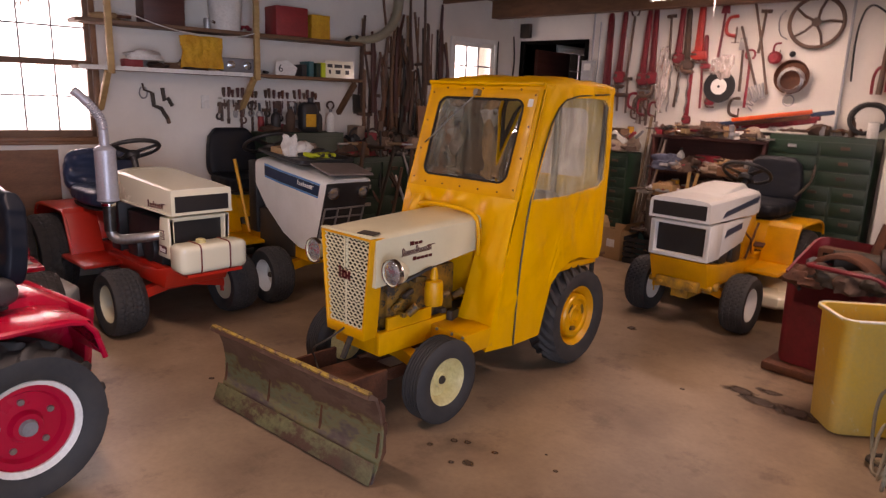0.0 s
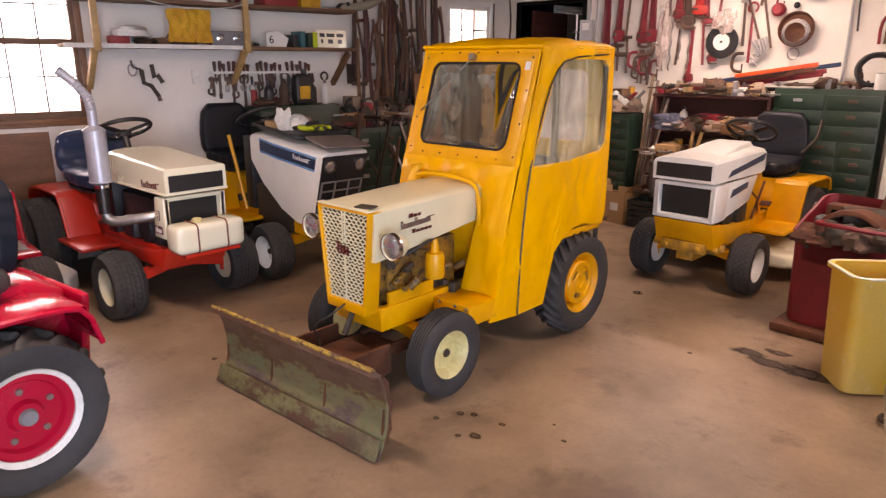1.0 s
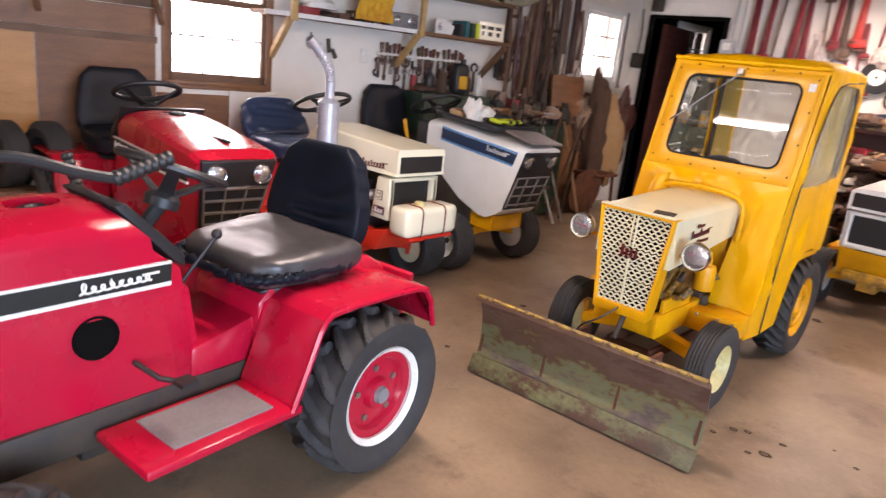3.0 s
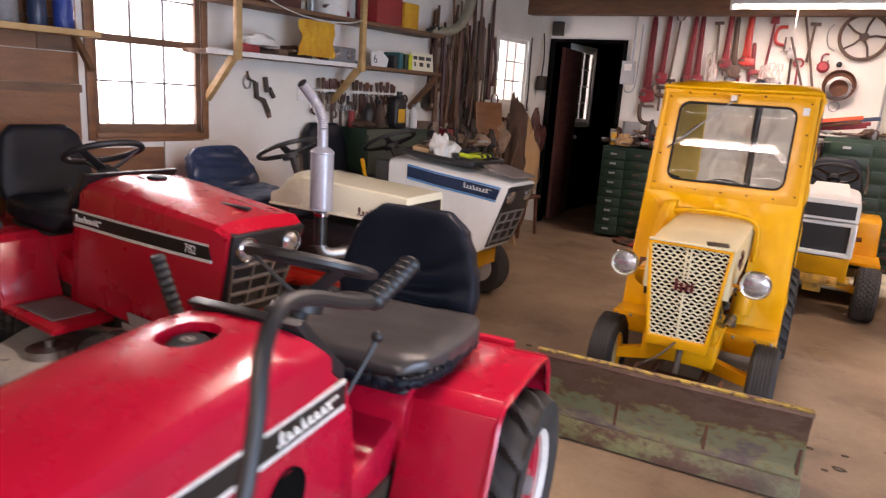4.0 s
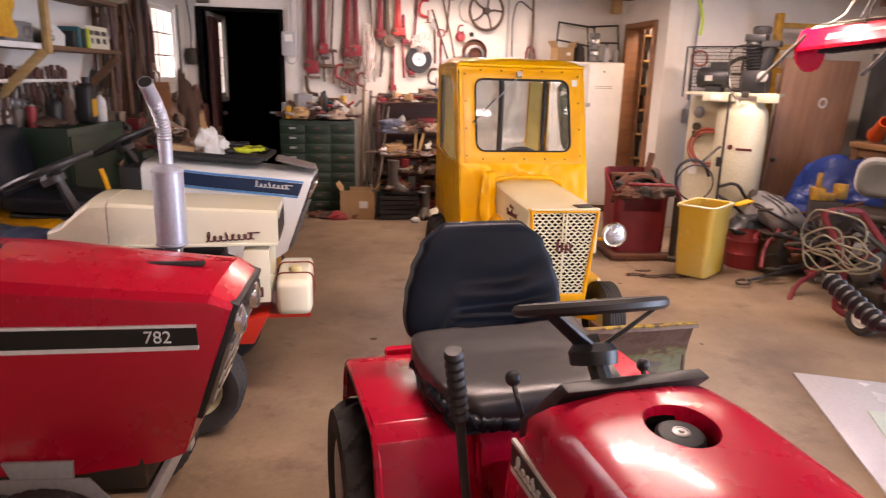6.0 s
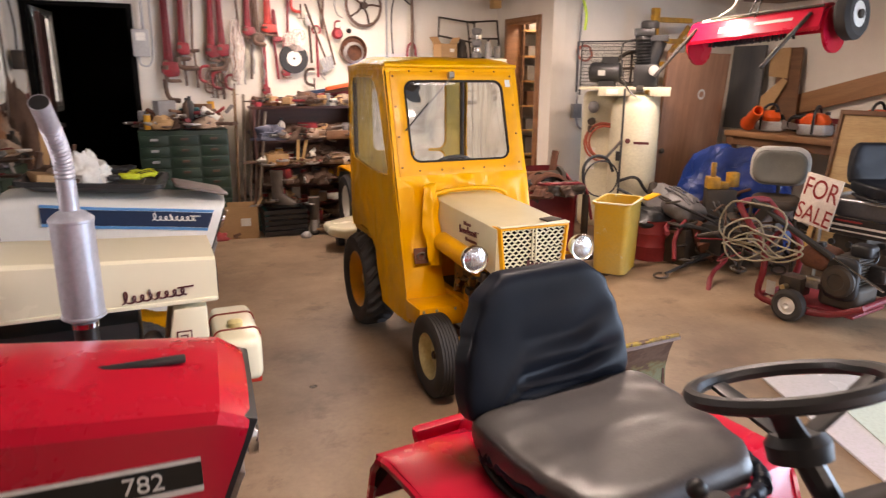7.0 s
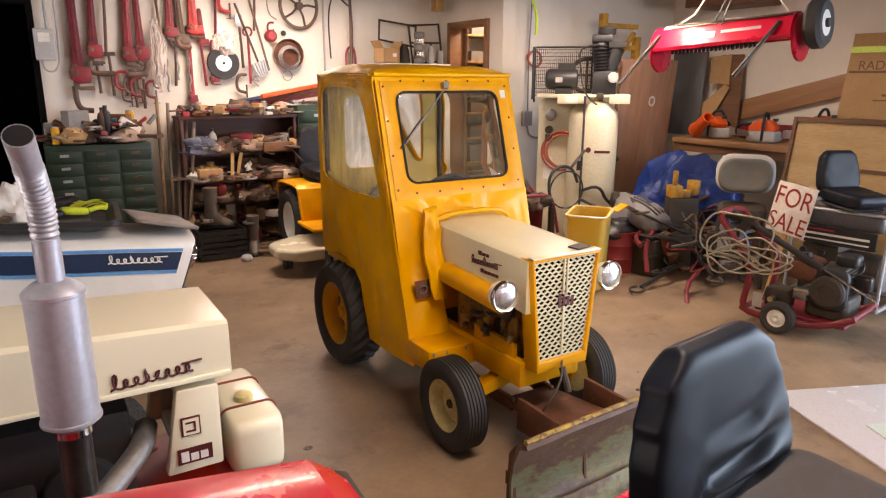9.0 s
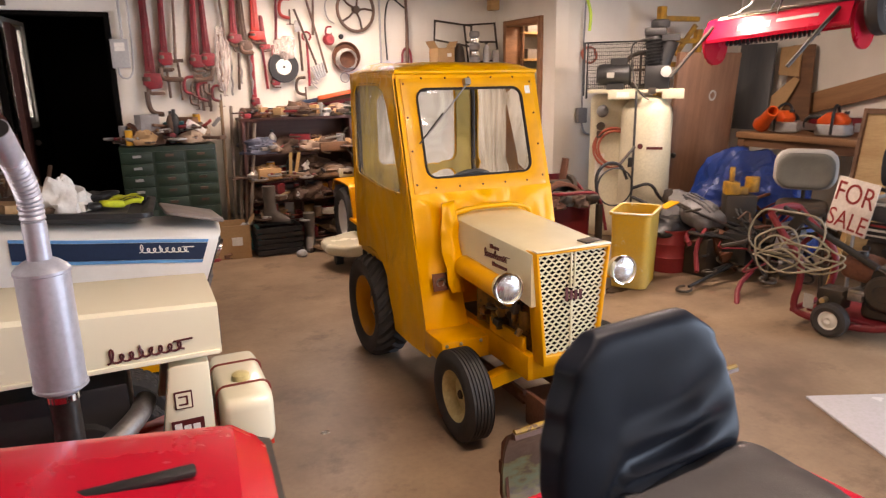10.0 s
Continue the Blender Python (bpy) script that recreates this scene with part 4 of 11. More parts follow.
def cab_tractor(m):
    t = thing("cab_tractor", m, "small yellow garden tractor with a yellow canvas cab and cream hood", "tractor", "tractors in the workshop")
    front_end(t, YELLOW, 0.36)
    for s in (-1, 1):
        wheel(t, "front_wheel", (s * 0.36, 0, 0.2), 0.2, 0.115, 0.108, RIM_CREAM, "rib", s, hub=DARK)
        rw = wheel(t, "rear_wheel", (0.346 if s > 0 else -0.365, 1.07, 0.288), 0.288, 0.178 if s > 0 else 0.185, 0.165, YELLOW, "ag", s, hub=YELLOW, flat=0.05)
        if s > 0:
            part("wheel_weight", Builder().lathe([(0.0, 0.05), (0.034, 0.052), (0.038, 0.066), (0.054, 0.068), (0.060, 0.058), (0.092, 0.058), (0.098, 0.070), (0.118, 0.070), (0.126, 0.060), (0.128, 0.02)], (0.346, 1.07, 0.288), (1, 0, 0), 36), YELLOW, rw, "cast yellow wheel weight")
        # slots are not cut; dark raised patches stand in for their shaded hollows
        for k in range(3 if s > 0 else 5):
            a = 2 * math.pi * k / (3 if s > 0 else 5) + 0.3
            p = Vector((s * 0.3725, 1.07 + 0.098 * math.cos(a), 0.288 + 0.098 * math.sin(a))) if s < 0 else Vector((0.4025, 1.07 + 0.076 * math.cos(a), 0.288 + 0.076 * math.sin(a)))
            u, w = Vector((0, -math.sin(a), math.cos(a))), Vector((0, math.cos(a), math.sin(a)))
            part("wheel_slot", Builder().loft([[p + Vector((s * h, 0, 0)) + u * x + w * y for x, y in rounded(0.062, 0.026, 0.0125)] for h in (0.0, 0.004)]), SHADED_IRON, rw, "oval slot drawn as a dark patch")
    # hood and grille
    rings = [section(-0.246, 0.181, 0.870, 0.868, 0.852, 0.64), section(-0.2, 0.182, 0.874, 0.871, 0.856, 0.645), section(0.1, 0.188, 0.889, 0.886, 0.868, 0.685), section(0.5, 0.19, 0.905, 0.902, 0.882, 0.735)]
    part("hood", Builder().loft(rings), CREAM, t, "cream hood panel")
    part("hood_rim", Builder().prism([(-0.277, 0.8635), (-0.24, 0.8635), (-0.24, 0.8715), (-0.277, 0.8705)], "x", -0.176, 0.176), CREAM, t, "cream hood edge over the grille", bevel=0.002)
    part("hood_catch", Builder().box((0.105, -0.225, 0.876), (0.09, 0.055, 0.007), pose(0, 0, 0, 3, 0, 12)), DARK, t, bevel=0.003)
    g0, g1 = [(-0.177, 0.862), (0.177, 0.862), (0.133, 0.385), (-0.133, 0.385)], [(-0.164, 0.850), (0.164, 0.850), (0.119, 0.432), (-0.119, 0.432)]
    fr = Builder()
    for y0, y1 in ((-0.275, -0.19),):
        vs = [(x, y, z) for y in (y0, y1) for x, z in g0 + g1]
        fs = []
        for k in range(4):
            j = (k + 1) % 4
            fs += [(k, j, 4 + j, 4 + k), (8 + k, 12 + k, 12 + j, 8 + j), (k, 8 + k, 8 + j, j), (4 + k, 4 + j, 12 + j, 12 + k)]
        fr.add(vs, fs)
    grille = part("grille_frame", fr, YELLOW, t, bevel=0.006)
    # near-black sheet standing in for the shade behind the mesh
    part("grille_backing", Builder().prism(g1, "y", -0.252, -0.2475), SHADE_BLACK, grille)
    mesh = Builder()
    rows = 27
    for k in range(rows):
        z = 0.437 + 0.408 * k / (rows - 1)
        half = 0.119 + 0.045 * (z - 0.432) / 0.418
        n = max(6, int(half * 2 / 0.0155))
        for i in range(n):
            x0, x1 = -half + 2 * half * i / n, -half + 2 * half * (i + 1) / n
            za, zb = (z - 0.0047, z + 0.0047) if (i + k) % 2 else (z + 0.0047, z - 0.0047)
            mesh.add([(x0, -0.262, za - 0.0041), (x1, -0.262, zb - 0.0041), (x1, -0.257, zb + 0.0026), (x0, -0.257, za + 0.0026), (x0, -0.262, za + 0.0039), (x1, -0.262, zb + 0.0039)], [(0, 1, 5, 4), (4, 5, 2, 3), (3, 2, 1, 0)])
    part("grille_mesh", mesh, CREAM, grille, "cream expanded-metal grille", smooth=False)
    for x in (-0.009, 0.009):
        part("grille_bar", Builder().box((x, -0.267, 0.775), (0.007, 0.008, 0.145)), CREAM, grille, bevel=0.002)
    part("grille_bar", Builder().box((0, -0.265, 0.545), (0.010, 0.006, 0.21)), CREAM, grille, bevel=0.002)
    bars("badge", grille, RED_DECAL, (-0.04, -0.276, 0.655), (1, 0, 0), (0, 0, 1), [0.014, -0.008, 0.014, -0.008, 0.014, -0.008, 0.014], 0.055)
    for s in (-1, 1):
        lamp_round(t, (s * 0.278, -0.235, 0.73), 0.06, 0.075, CREAM)
        part("lamp_bracket", Builder().tube([(s * 0.175, -0.17, 0.70), (s * 0.25, -0.17, 0.69), (s * 0.278, -0.19, 0.70)], 0.009, 6), YELLOW, t)
        o = (0.1905, -0.10, 0.765) if s > 0 else (-0.1905, 0.12, 0.77)
        d = (0, s * 1, 0.03)
        script_mark("hood_mark", t, RED_DECAL, o, d, (0, 0, 1), 0.19, 0.036, 11, 0.0022)
        bars("hood_word", t, RED_DECAL, (o[0], o[1] + s * 0.05, o[2] + 0.045), d, (0, 0, 1), [0.024, -0.006, 0.02, -0.006, 0.02], 0.018)
        bars("hood_word", t, RED_DECAL, (o[0], o[1] + s * 0.07, o[2] - 0.028), d, (0, 0, 1), [0.02, -0.006, 0.02, -0.006, 0.02, -0.006, 0.02, -0.006, 0.02], 0.018)
    # engine bay; its shadows are painted into the block and the dark fittings
    part("engine_block", Builder().span((-0.12, -0.12, 0.38), (0.12, 0.34, 0.66)).span((-0.10, -0.17, 0.45), (0.10, -0.1, 0.62)), SHADED_IRON, t, "yellow engine block darkened for the bay's shadows", bevel=0.015)
    part("oil_filter", Builder().lathe([(0.02, 0), (0.043, 0.008), (0.046, 0.03), (0.046, 0.10), (0.04, 0.125), (0.02, 0.13), (0.02, 0.15), (0.012, 0.19)], (0.215, 0.09, 0.5), (0, 0, 1), 20), YELLOW, t)
    part("muffler", Builder().cyl((-0.2, -0.13, 0.66), (-0.2, 0.3, 0.68), 0.05, seg=20), YELLOW, t)
    rnd = random.Random(4)
    for k in range(30):
        s = rnd.choice((-1, 1))
        p = Vector((s * rnd.uniform(0.11, 0.19), rnd.uniform(-0.12, 0.3), rnd.uniform(0.40, 0.64)))
        b = Builder()
        if k % 2:
            b.box(p, (rnd.uniform(0.02, 0.07), rnd.uniform(0.02, 0.08), rnd.uniform(0.02, 0.06)), pose(0, 0, 0, rnd.uniform(-20, 20), 0, rnd.uniform(-20, 20)))
        else:
            b.cyl(p, p + Vector((rnd.uniform(-.02, .05), rnd.uniform(-.08, .08), rnd.uniform(-.06, .06))), rnd.uniform(0.008, 0.022), seg=10)
        part("engine_fitting", b, SHADED_IRON if k % 3 else DARK, t, bevel=0.003)
    part("fuel_line", Builder().tube([(0.16, -0.1, 0.63), (0.2, -0.02, 0.66), (0.215, 0.07, 0.7), (0.2, 0.12, 0.66)], 0.007, 6, smooth=2), BLACK_HOSE, t)
    part("fuel_line", Builder().tube([(-0.15, -0.1, 0.6), (-0.2, 0.0, 0.56), (-0.17, 0.14, 0.52)], 0.007, 6, smooth=2), BLACK_HOSE, t)
    for s in (-1, 1):
        part("sill", Builder().span((s * 0.14, 0.14, 0.285), (s * 0.392, 0.34, 0.385)), YELLOW, t, bevel=0.006)
        part("side_plate", Builder().span((s * 0.13, -0.14, 0.30), (s * 0.15, 0.15, 0.47)), YELLOW, t, bevel=0.004)
    # canvas cab
    arch = [(0.735 + 0.0, 0.245)] + [(1.07 + 0.335 * math.cos(radians(a)), 0.288 + 0.335 * math.sin(radians(a))) for a in (172, 155, 138, 120, 103, 86, 70)] + [(1.30, 0.585)]
    out = [(0.285, 0.265)] + [(0.5, 0.245)] + arch + [(1.325, 0.66), (1.33, 1.2), (1.315, 1.53), (1.25, 1.56), (0.70, 1.56), (0.655, 1.53), (0.50, 1.0), (0.40, 0.66)]
    win = [(0.60, 0.99), (0.625, 1.08), (0.70, 1.28), (0.755, 1.41), (0.80, 1.465), (0.87, 1.49), (1.05, 1.495), (1.22, 1.49), (1.27, 1.45), (1.28, 1.2), (1.275, 1.05), (1.23, 1.015), (0.9, 0.985)]
    for s in (-1, 1):
        mm = Matrix(((0, 0, s, s * 0.388), (1, 0, 0, 0), (0, 1, 0, 0), (0, 0, 0, 1)))
        side = part("side_panel", annulus(out, win, mm, relief=0.026, seed=s * 3.0, rings=12), CANVAS, t, "yellow canvas cab side", angle=60)
        b = Builder().slab(resample([(0.94 + (y - 0.94) * 1.05, 1.22 + (z - 1.22) * 1.05) for y, z in win], 60), 0.003, 0.001, mm @ pose(0, 0, 0.001), 0.004, 0.006, s * 2.0)
        part("side_window", b, CLEAR, side, "wrinkled clear vinyl window").visible_shadow = False
        mi = Matrix(((0, 0, s, s * 0.362), (1, 0, 0, 0), (0, 1, 0, 0), (0, 0, 0, 1)))
        part("side_lining", annulus([(max(0.45, y), z) for y, z in out if z > 0.6], [(0.94 + (y - 0.94) * 1.03, 1.22 + (z - 1.22) * 1.03) for y, z in win], mi, 0.004, 5, 0.008, 2.0), LINING, side, "grey cloth lining", angle=60)
        if s > 0:
            part("door_edge", Builder().tube([(0.395, 0.505, 0.25), (0.396, 0.515, 0.6), (0.396, 0.56, 0.95), (0.396, 0.64, 1.2), (0.396, 0.74, 1.42), (0.396, 0.85, 1.5), (0.396, 1.25, 1.52)], 0.0042, 6, smooth=1), BLACK, side, "black rubber door seal")
    # front: windshield frame, then the lower canvas round the hood
    tilt = math.degrees(math.atan2(0.665 - 0.492, 1.555 - 0.99))
    mm = pose(0, 0.487, 0.99, 90 - tilt, 0, 0)
    hgt = math.hypot(0.665 - 0.492, 1.555 - 0.99)
    out = [(-0.385, 0), (0.385, 0), (0.378, hgt), (-0.378, hgt)]
    hole = [(x, y + 0.29) for x, y in rounded(0.575, 0.43, 0.05)]
    frame_ = part("windshield_frame", annulus(out, hole, mm, 0.010, 3, 0.003), CANVAS, t, "yellow cab front with rivets")
    part("rivet_panel", annulus([(-0.362, 0.004), (0.362, 0.004), (0.358, hgt - 0.035), (-0.358, hgt - 0.035)], hole, mm @ pose(0, 0, 0.0065), 0.005, 2, 0.0012), YELLOW, frame_, "riveted yellow sheet panel", bevel=0.001)
    part("windshield_seal", annulus([(x, y + 0.29) for x, y in rounded(0.582, 0.437, 0.055)], [(x, y + 0.29) for x, y in rounded(0.562, 0.417, 0.045)], mm @ pose(0, 0, 0.006), 0.014, 2, 0), GASKET, frame_, "dark rubber windshield seal")
    part("windshield", Builder().slab([(x, y + 0.29) for x, y in rounded(0.57, 0.425, 0.05)], 0.005, 0.001, mm), WINDSHIELD, frame_, "flat glass windshield").visible_shadow = False
    for x, y in [(x, 0.05 + 0.16 * k) for x in (-0.345, 0.345) for k in range(4)] + [(-0.25 + 0.125 * k, y) for k in range(5) for y in (0.556, 0.03)]:
        part("rivet", Builder().ball(mm @ Vector((x, y, 0.0095)), 0.0055, 8, 4), RUST, frame_)
    wp = Builder().tube([mm @ Vector((-0.02, 0.52, 0.03)), mm @ Vector((-0.16, 0.38, 0.035)), mm @ Vector((-0.28, 0.26, 0.03))], 0.0035, 6).box(mm @ Vector((-0.02, 0.53, 0.025)), (0.03, 0.03, 0.03), mm)
    wi = part("wiper", wp, STEEL, frame_)
    part("wiper_blade", Builder().tube([mm @ Vector((-0.17, 0.38, 0.027)), mm @ Vector((-0.31, 0.24, 0.024))], 0.0038, 6), BLACK, wi)
    part("sticker", Builder().box(mm @ Vector((0.325, 0.49, 0.0108)), (0.03, 0.04, 0.001), mm), PAPER, frame_)
    tilt2 = math.degrees(math.atan2(0.487 - 0.30, 1.0 - 0.265))
    mm = pose(0, 0.297, 0.265, 90 - tilt2, 0, 0)
    h2 = math.hypot(0.19, 0.73)
    out = [(-0.385, 0), (0.385, 0), (0.385, h2), (-0.385, h2)]
    hole = [(-0.17, 0.12), (0.17, 0.12), (0.19, 0.4), (0.2, 0.6), (0.15, 0.655), (-0.15, 0.655), (-0.2, 0.6), (-0.19, 0.4)]
    part("front_panel", annulus(out, hole, mm, 0.006, 10, 0.03, 9.0, 6.0), CANVAS, t, "loose yellow canvas front skirt", angle=60)
    # the folded flap of canvas beside the hood and the lip over it
    lip = [(0.215, 0.405, 0.70), (0.222, 0.40, 0.82), (0.205, 0.392, 0.905), (0.12, 0.385, 0.928), (0, 0.38, 0.934), (-0.12, 0.385, 0.93), (-0.2, 0.392, 0.91)]
    q = [Vector(p) for p in lip]
    for _ in range(2):
        q = [q[0]] + [v for i in range(len(q) - 1) for v in (q[i].lerp(q[i + 1], 0.25), q[i].lerp(q[i + 1], 0.75))] + [q[-1]]
    part("canvas_lip", Builder().tube(q, [0.012 + 0.006 * noise.noise(v * 20) for v in q], 10), CANVAS, t, "gathered canvas edge round the hood", angle=80)
    flap = []
    for k in range(25):
        f = k / 24
        z = 0.955 - 0.40 * f
        y = 0.405 - 0.10 * f
        x0, x1 = -0.262 - 0.028 * math.sin(math.pi * f) - 0.01 * noise.noise(Vector((f * 5, 1, 2))), -0.19 + 0.012 * noise.noise(Vector((f * 6, 4, 1)))
        ring = []
        for i in range(20):
            u = i / 10 if i < 10 else (20 - i) / 10
            front = i < 10
            e = (0.030 + 0.012 * noise.noise(Vector((u * 3, f * 4, 7)))) * math.sin(math.pi * min(1, max(0.04, u))) ** 0.5 * min(1, 0.25 + 5 * f, 0.2 + 4 * (1 - f))
            e += 0.008 * noise.noise(Vector((u * 4 + f * 3, f * 9, 3)))
            ring.append((x0 + (x1 - x0) * u, y - (max(0.004, e) if front else -0.02), z + 0.012 * u * (1 - f)))
        flap.append(ring)
    part("canvas_flap", Builder().loft(flap), CANVAS, t, "folded canvas flap beside the hood", angle=70)
    tab = part("catch_plate", Builder().box((-0.30, 0.352, 0.60), (0.075, 0.006, 0.082), pose(0, 0, 0, -14, 0, 0)), RUST, t, "rusty square catch plate", bevel=0.002)
    part("catch_ring", Builder().tube(circle((-0.30, 0.345, 0.60), 0.02, (0, 1, 0.2), 16), 0.005, 6, loop=True), STEEL, tab)
    part("canvas_hem", Builder().tube([(-0.392, 0.30, 0.372), (-0.2, 0.312, 0.378), (0, 0.312, 0.37), (0.2, 0.312, 0.376), (0.392, 0.30, 0.372)], 0.007, 6), CANVAS, t)
    for s in (-1, 1):
        for x in (0.2, 0.3, 0.37):
            part("sill_bolt", Builder().ball((s * x, 0.136, 0.37), 0.008, 8, 5), STEEL, t)
    # roof and rear
    roof = []
    for k in range(25):
        y = 0.652 + (1.322 - 0.652) * k / 24
        e = 0.016 * math.sin(math.pi * k / 24) - {0: 0.028, 1: 0.010, 23: 0.010, 24: 0.028}.get(k, 0.0)
        xs = [-0.36 + 0.72 * i / 18 for i in range(19)]
        top = [(-0.391, 1.53), (-0.390, 1.548), (-0.380, 1.564)] + [(x, 1.574 + 0.014 * (1 - (x / 0.36) ** 2)) for x in xs] + [(0.380, 1.564), (0.390, 1.548), (0.391, 1.53), (0.3, 1.522), (-0.3, 1.522)]
        roof.append([(x, y, z + (e + 0.016 * noise.noise(Vector((x * 5, y * 6, 2))) + 0.010 * noise.noise(Vector((x * 11 + y * 7, y * 3, 8)))) * (1 if abs(x) < 0.37 and z > 1.55 else 0.2)) for x, z in top])
    part("roof_cover", Builder().loft(roof), CANVAS, t, "yellow canvas roof", angle=60)
    hem = []
    for k in range(49):
        f = k / 48
        x = -0.387 + 0.774 * f
        hem.append((x, 0.648 - 0.012 * math.sin(math.pi * f) + 0.006 * noise.noise(Vector((x * 9, 2, 5))), 1.553 + 0.008 * noise.noise(Vector((x * 7, 8, 1)))))
    part("roof_hem", Builder().tube(hem, [0.011 + 0.006 * noise.noise(Vector((p[0] * 11, 0, 3))) for p in hem], 10), CANVAS, t, "rolled canvas hem over the windshield", angle=80)
    for s in (-1, 1):
        hem = [(s * (0.387 + 0.003 * noise.noise(Vector((k * 0.6, s, 1)))), 0.65 + 0.668 * k / 30, 1.548 + 0.009 * noise.noise(Vector((k * 0.35, s, 4)))) for k in range(31)]
        part("roof_hem", Builder().tube(hem, [0.006 + 0.003 * noise.noise(Vector((k * 0.5, s, 9))) for k in range(31)], 8), CANVAS, t, "rolled canvas hem along the roof", angle=80)
    part("rear_panel", annulus([(-0.385, 0), (0.385, 0), (0.385, 0.9), (-0.385, 0.9)], [(x, y + 0.62) for x, y in rounded(0.5, 0.4, 0.05)], pose(0, 1.32, 0.62, 90, 0, 0), 0.006, 6, 0.01, 5.0), CANVAS, t, "yellow canvas cab back")
    part("rear_lining", annulus([(-0.36, 0), (0.36, 0), (0.36, 0.9), (-0.36, 0.9)], [(x, y + 0.62) for x, y in rounded(0.5, 0.4, 0.05)], pose(0, 1.295, 0.62, 90, 0, 0), 0.004, 4, 0.004, 5.0), LINING, t, "grey cloth lining")
    part("roof_lining", Builder().span((-0.36, 0.68, 1.515), (0.36, 1.29, 1.519)), LINING, t, "grey cloth lining")
    part("rear_window", Builder().slab([(x, y + 0.62) for x, y in rounded(0.52, 0.42, 0.05)], 0.003, 0.001, pose(0, 1.325, 0.62, 90, 0, 0)), HAZY, t, "hazy vinyl rear window").visible_shadow = False
    part("cab_posts", Builder().cyl((-0.36, 1.29, 0.5), (-0.36, 1.29, 1.52), 0.014, seg=8).cyl((0.36, 1.29, 0.5), (0.36, 1.29, 1.52), 0.014, seg=8).cyl((0.05, 1.29, 0.6), (0.05, 1.29, 1.52), 0.02, seg=8), DARK, t)
    seat(t, 1.1, 0.68, GREY_VINYL, 0.26, 0.42, 0.36, 12, 0.002)
    part("fender_deck", Builder().span((-0.38, 0.78, 0.56), (0.38, 1.3, 0.6)).span((-0.2, 0.85, 0.4), (0.2, 1.25, 0.66)), YELLOW, t, bevel=0.01)
    part("dash", Builder().span((-0.17, 0.42, 0.45), (0.17, 0.56, 0.88)), YELLOW, t, bevel=0.01)
    steering_wheel(t, (0, 0.72, 0.98), 0.17, 35)
    part("steering_column", Builder().cyl((0, 0.52, 0.8), (0, 0.71, 0.97), 0.018, seg=10), DARK, t)
    # plow
    blade = []
    prof = [(-0.045, 0.375), (-0.05, 0.36), (-0.012, 0.345), (0.012, 0.28), (0.025, 0.2), (0.02, 0.12), (-0.005, 0.05), (-0.03, 0.0), (-0.022, 0.0), (0.004, 0.048), (0.03, 0.12), (0.036, 0.2), (0.023, 0.285), (0.0, 0.352), (-0.03, 0.378)]
    for k in range(25):
        x = -0.535 + 1.07 * k / 24
        blade.append([(x, y + 0.003 * noise.noise(Vector((x * 6, z * 9, 1))), z + 0.004 * noise.noise(Vector((x * 5, 3, 1)))) for y, z in prof])
    bm_ = pose(0.03, -0.595, 0.004, 0, 0, 3)
    bl = part("plow_blade", Builder().loft(blade), BLADE, t, "rust-streaked green and brown steel plow blade", m=bm_)
    part("bottom_lip", Builder().box((0, -0.036, 0.018), (1.07, 0.012, 0.03), pose(0, 0, 0, -22, 0, 0)), RUST, bl, "scraped rusty lip", bevel=0.002)
    part("top_edge", Builder().tube([(-0.53, -0.035, 0.378), (-0.2, -0.035, 0.38), (0.2, -0.035, 0.379), (0.53, -0.035, 0.378)], 0.012, 6), PLOW_TOP, bl, "chipped yellow top edge")
    part("cutting_edge", Builder().box((0, -0.03, 0.045), (1.075, 0.008, 0.085), pose(0, 0, 0, -22, 0, 0)), PLOW, bl, "scraped cutting edge", bevel=0.002)
    rb = Builder()
    for x in (-0.52, -0.18, 0.18, 0.52):
        rb.prism([(0.02, 0.34), (0.05, 0.3), (0.06, 0.1), (0.0, 0.02), (0.026, 0.2)], "x", x - 0.006, x + 0.006)
    rb.span((-0.53, 0.03, 0.18), (0.53, 0.06, 0.23))
    part("ribs", rb, RUST, bl)
    part("push_frame", Builder().prism([(-0.16, -0.56), (0.22, -0.54), (0.12, -0.05), (-0.12, -0.05)], "z", 0.16, 0.185).span((-0.17, -0.56, 0.12), (-0.15, -0.2, 0.26)).span((0.2, -0.54, 0.12), (0.22, -0.2, 0.26)).span((-0.12, -0.1, 0.14), (-0.1, 0.5, 0.2)).span((0.1, -0.1, 0.14), (0.12, 0.5, 0.2)), RUST, t, "rusty plow push frame", bevel=0.004)
    part("lift_cable", Builder().tube([(0.0, -0.27, 0.42), (-0.05, -0.33, 0.36), (-0.14, -0.36, 0.3), (-0.16, -0.32, 0.22), (-0.08, -0.36, 0.2)], 0.005, 6, smooth=2).cyl((0.02, -0.24, 0.4), (0.02, -0.3, 0.28), 0.014, seg=8), DARK, t)
    return t


cab_tractor(pose(0, 0, 0))


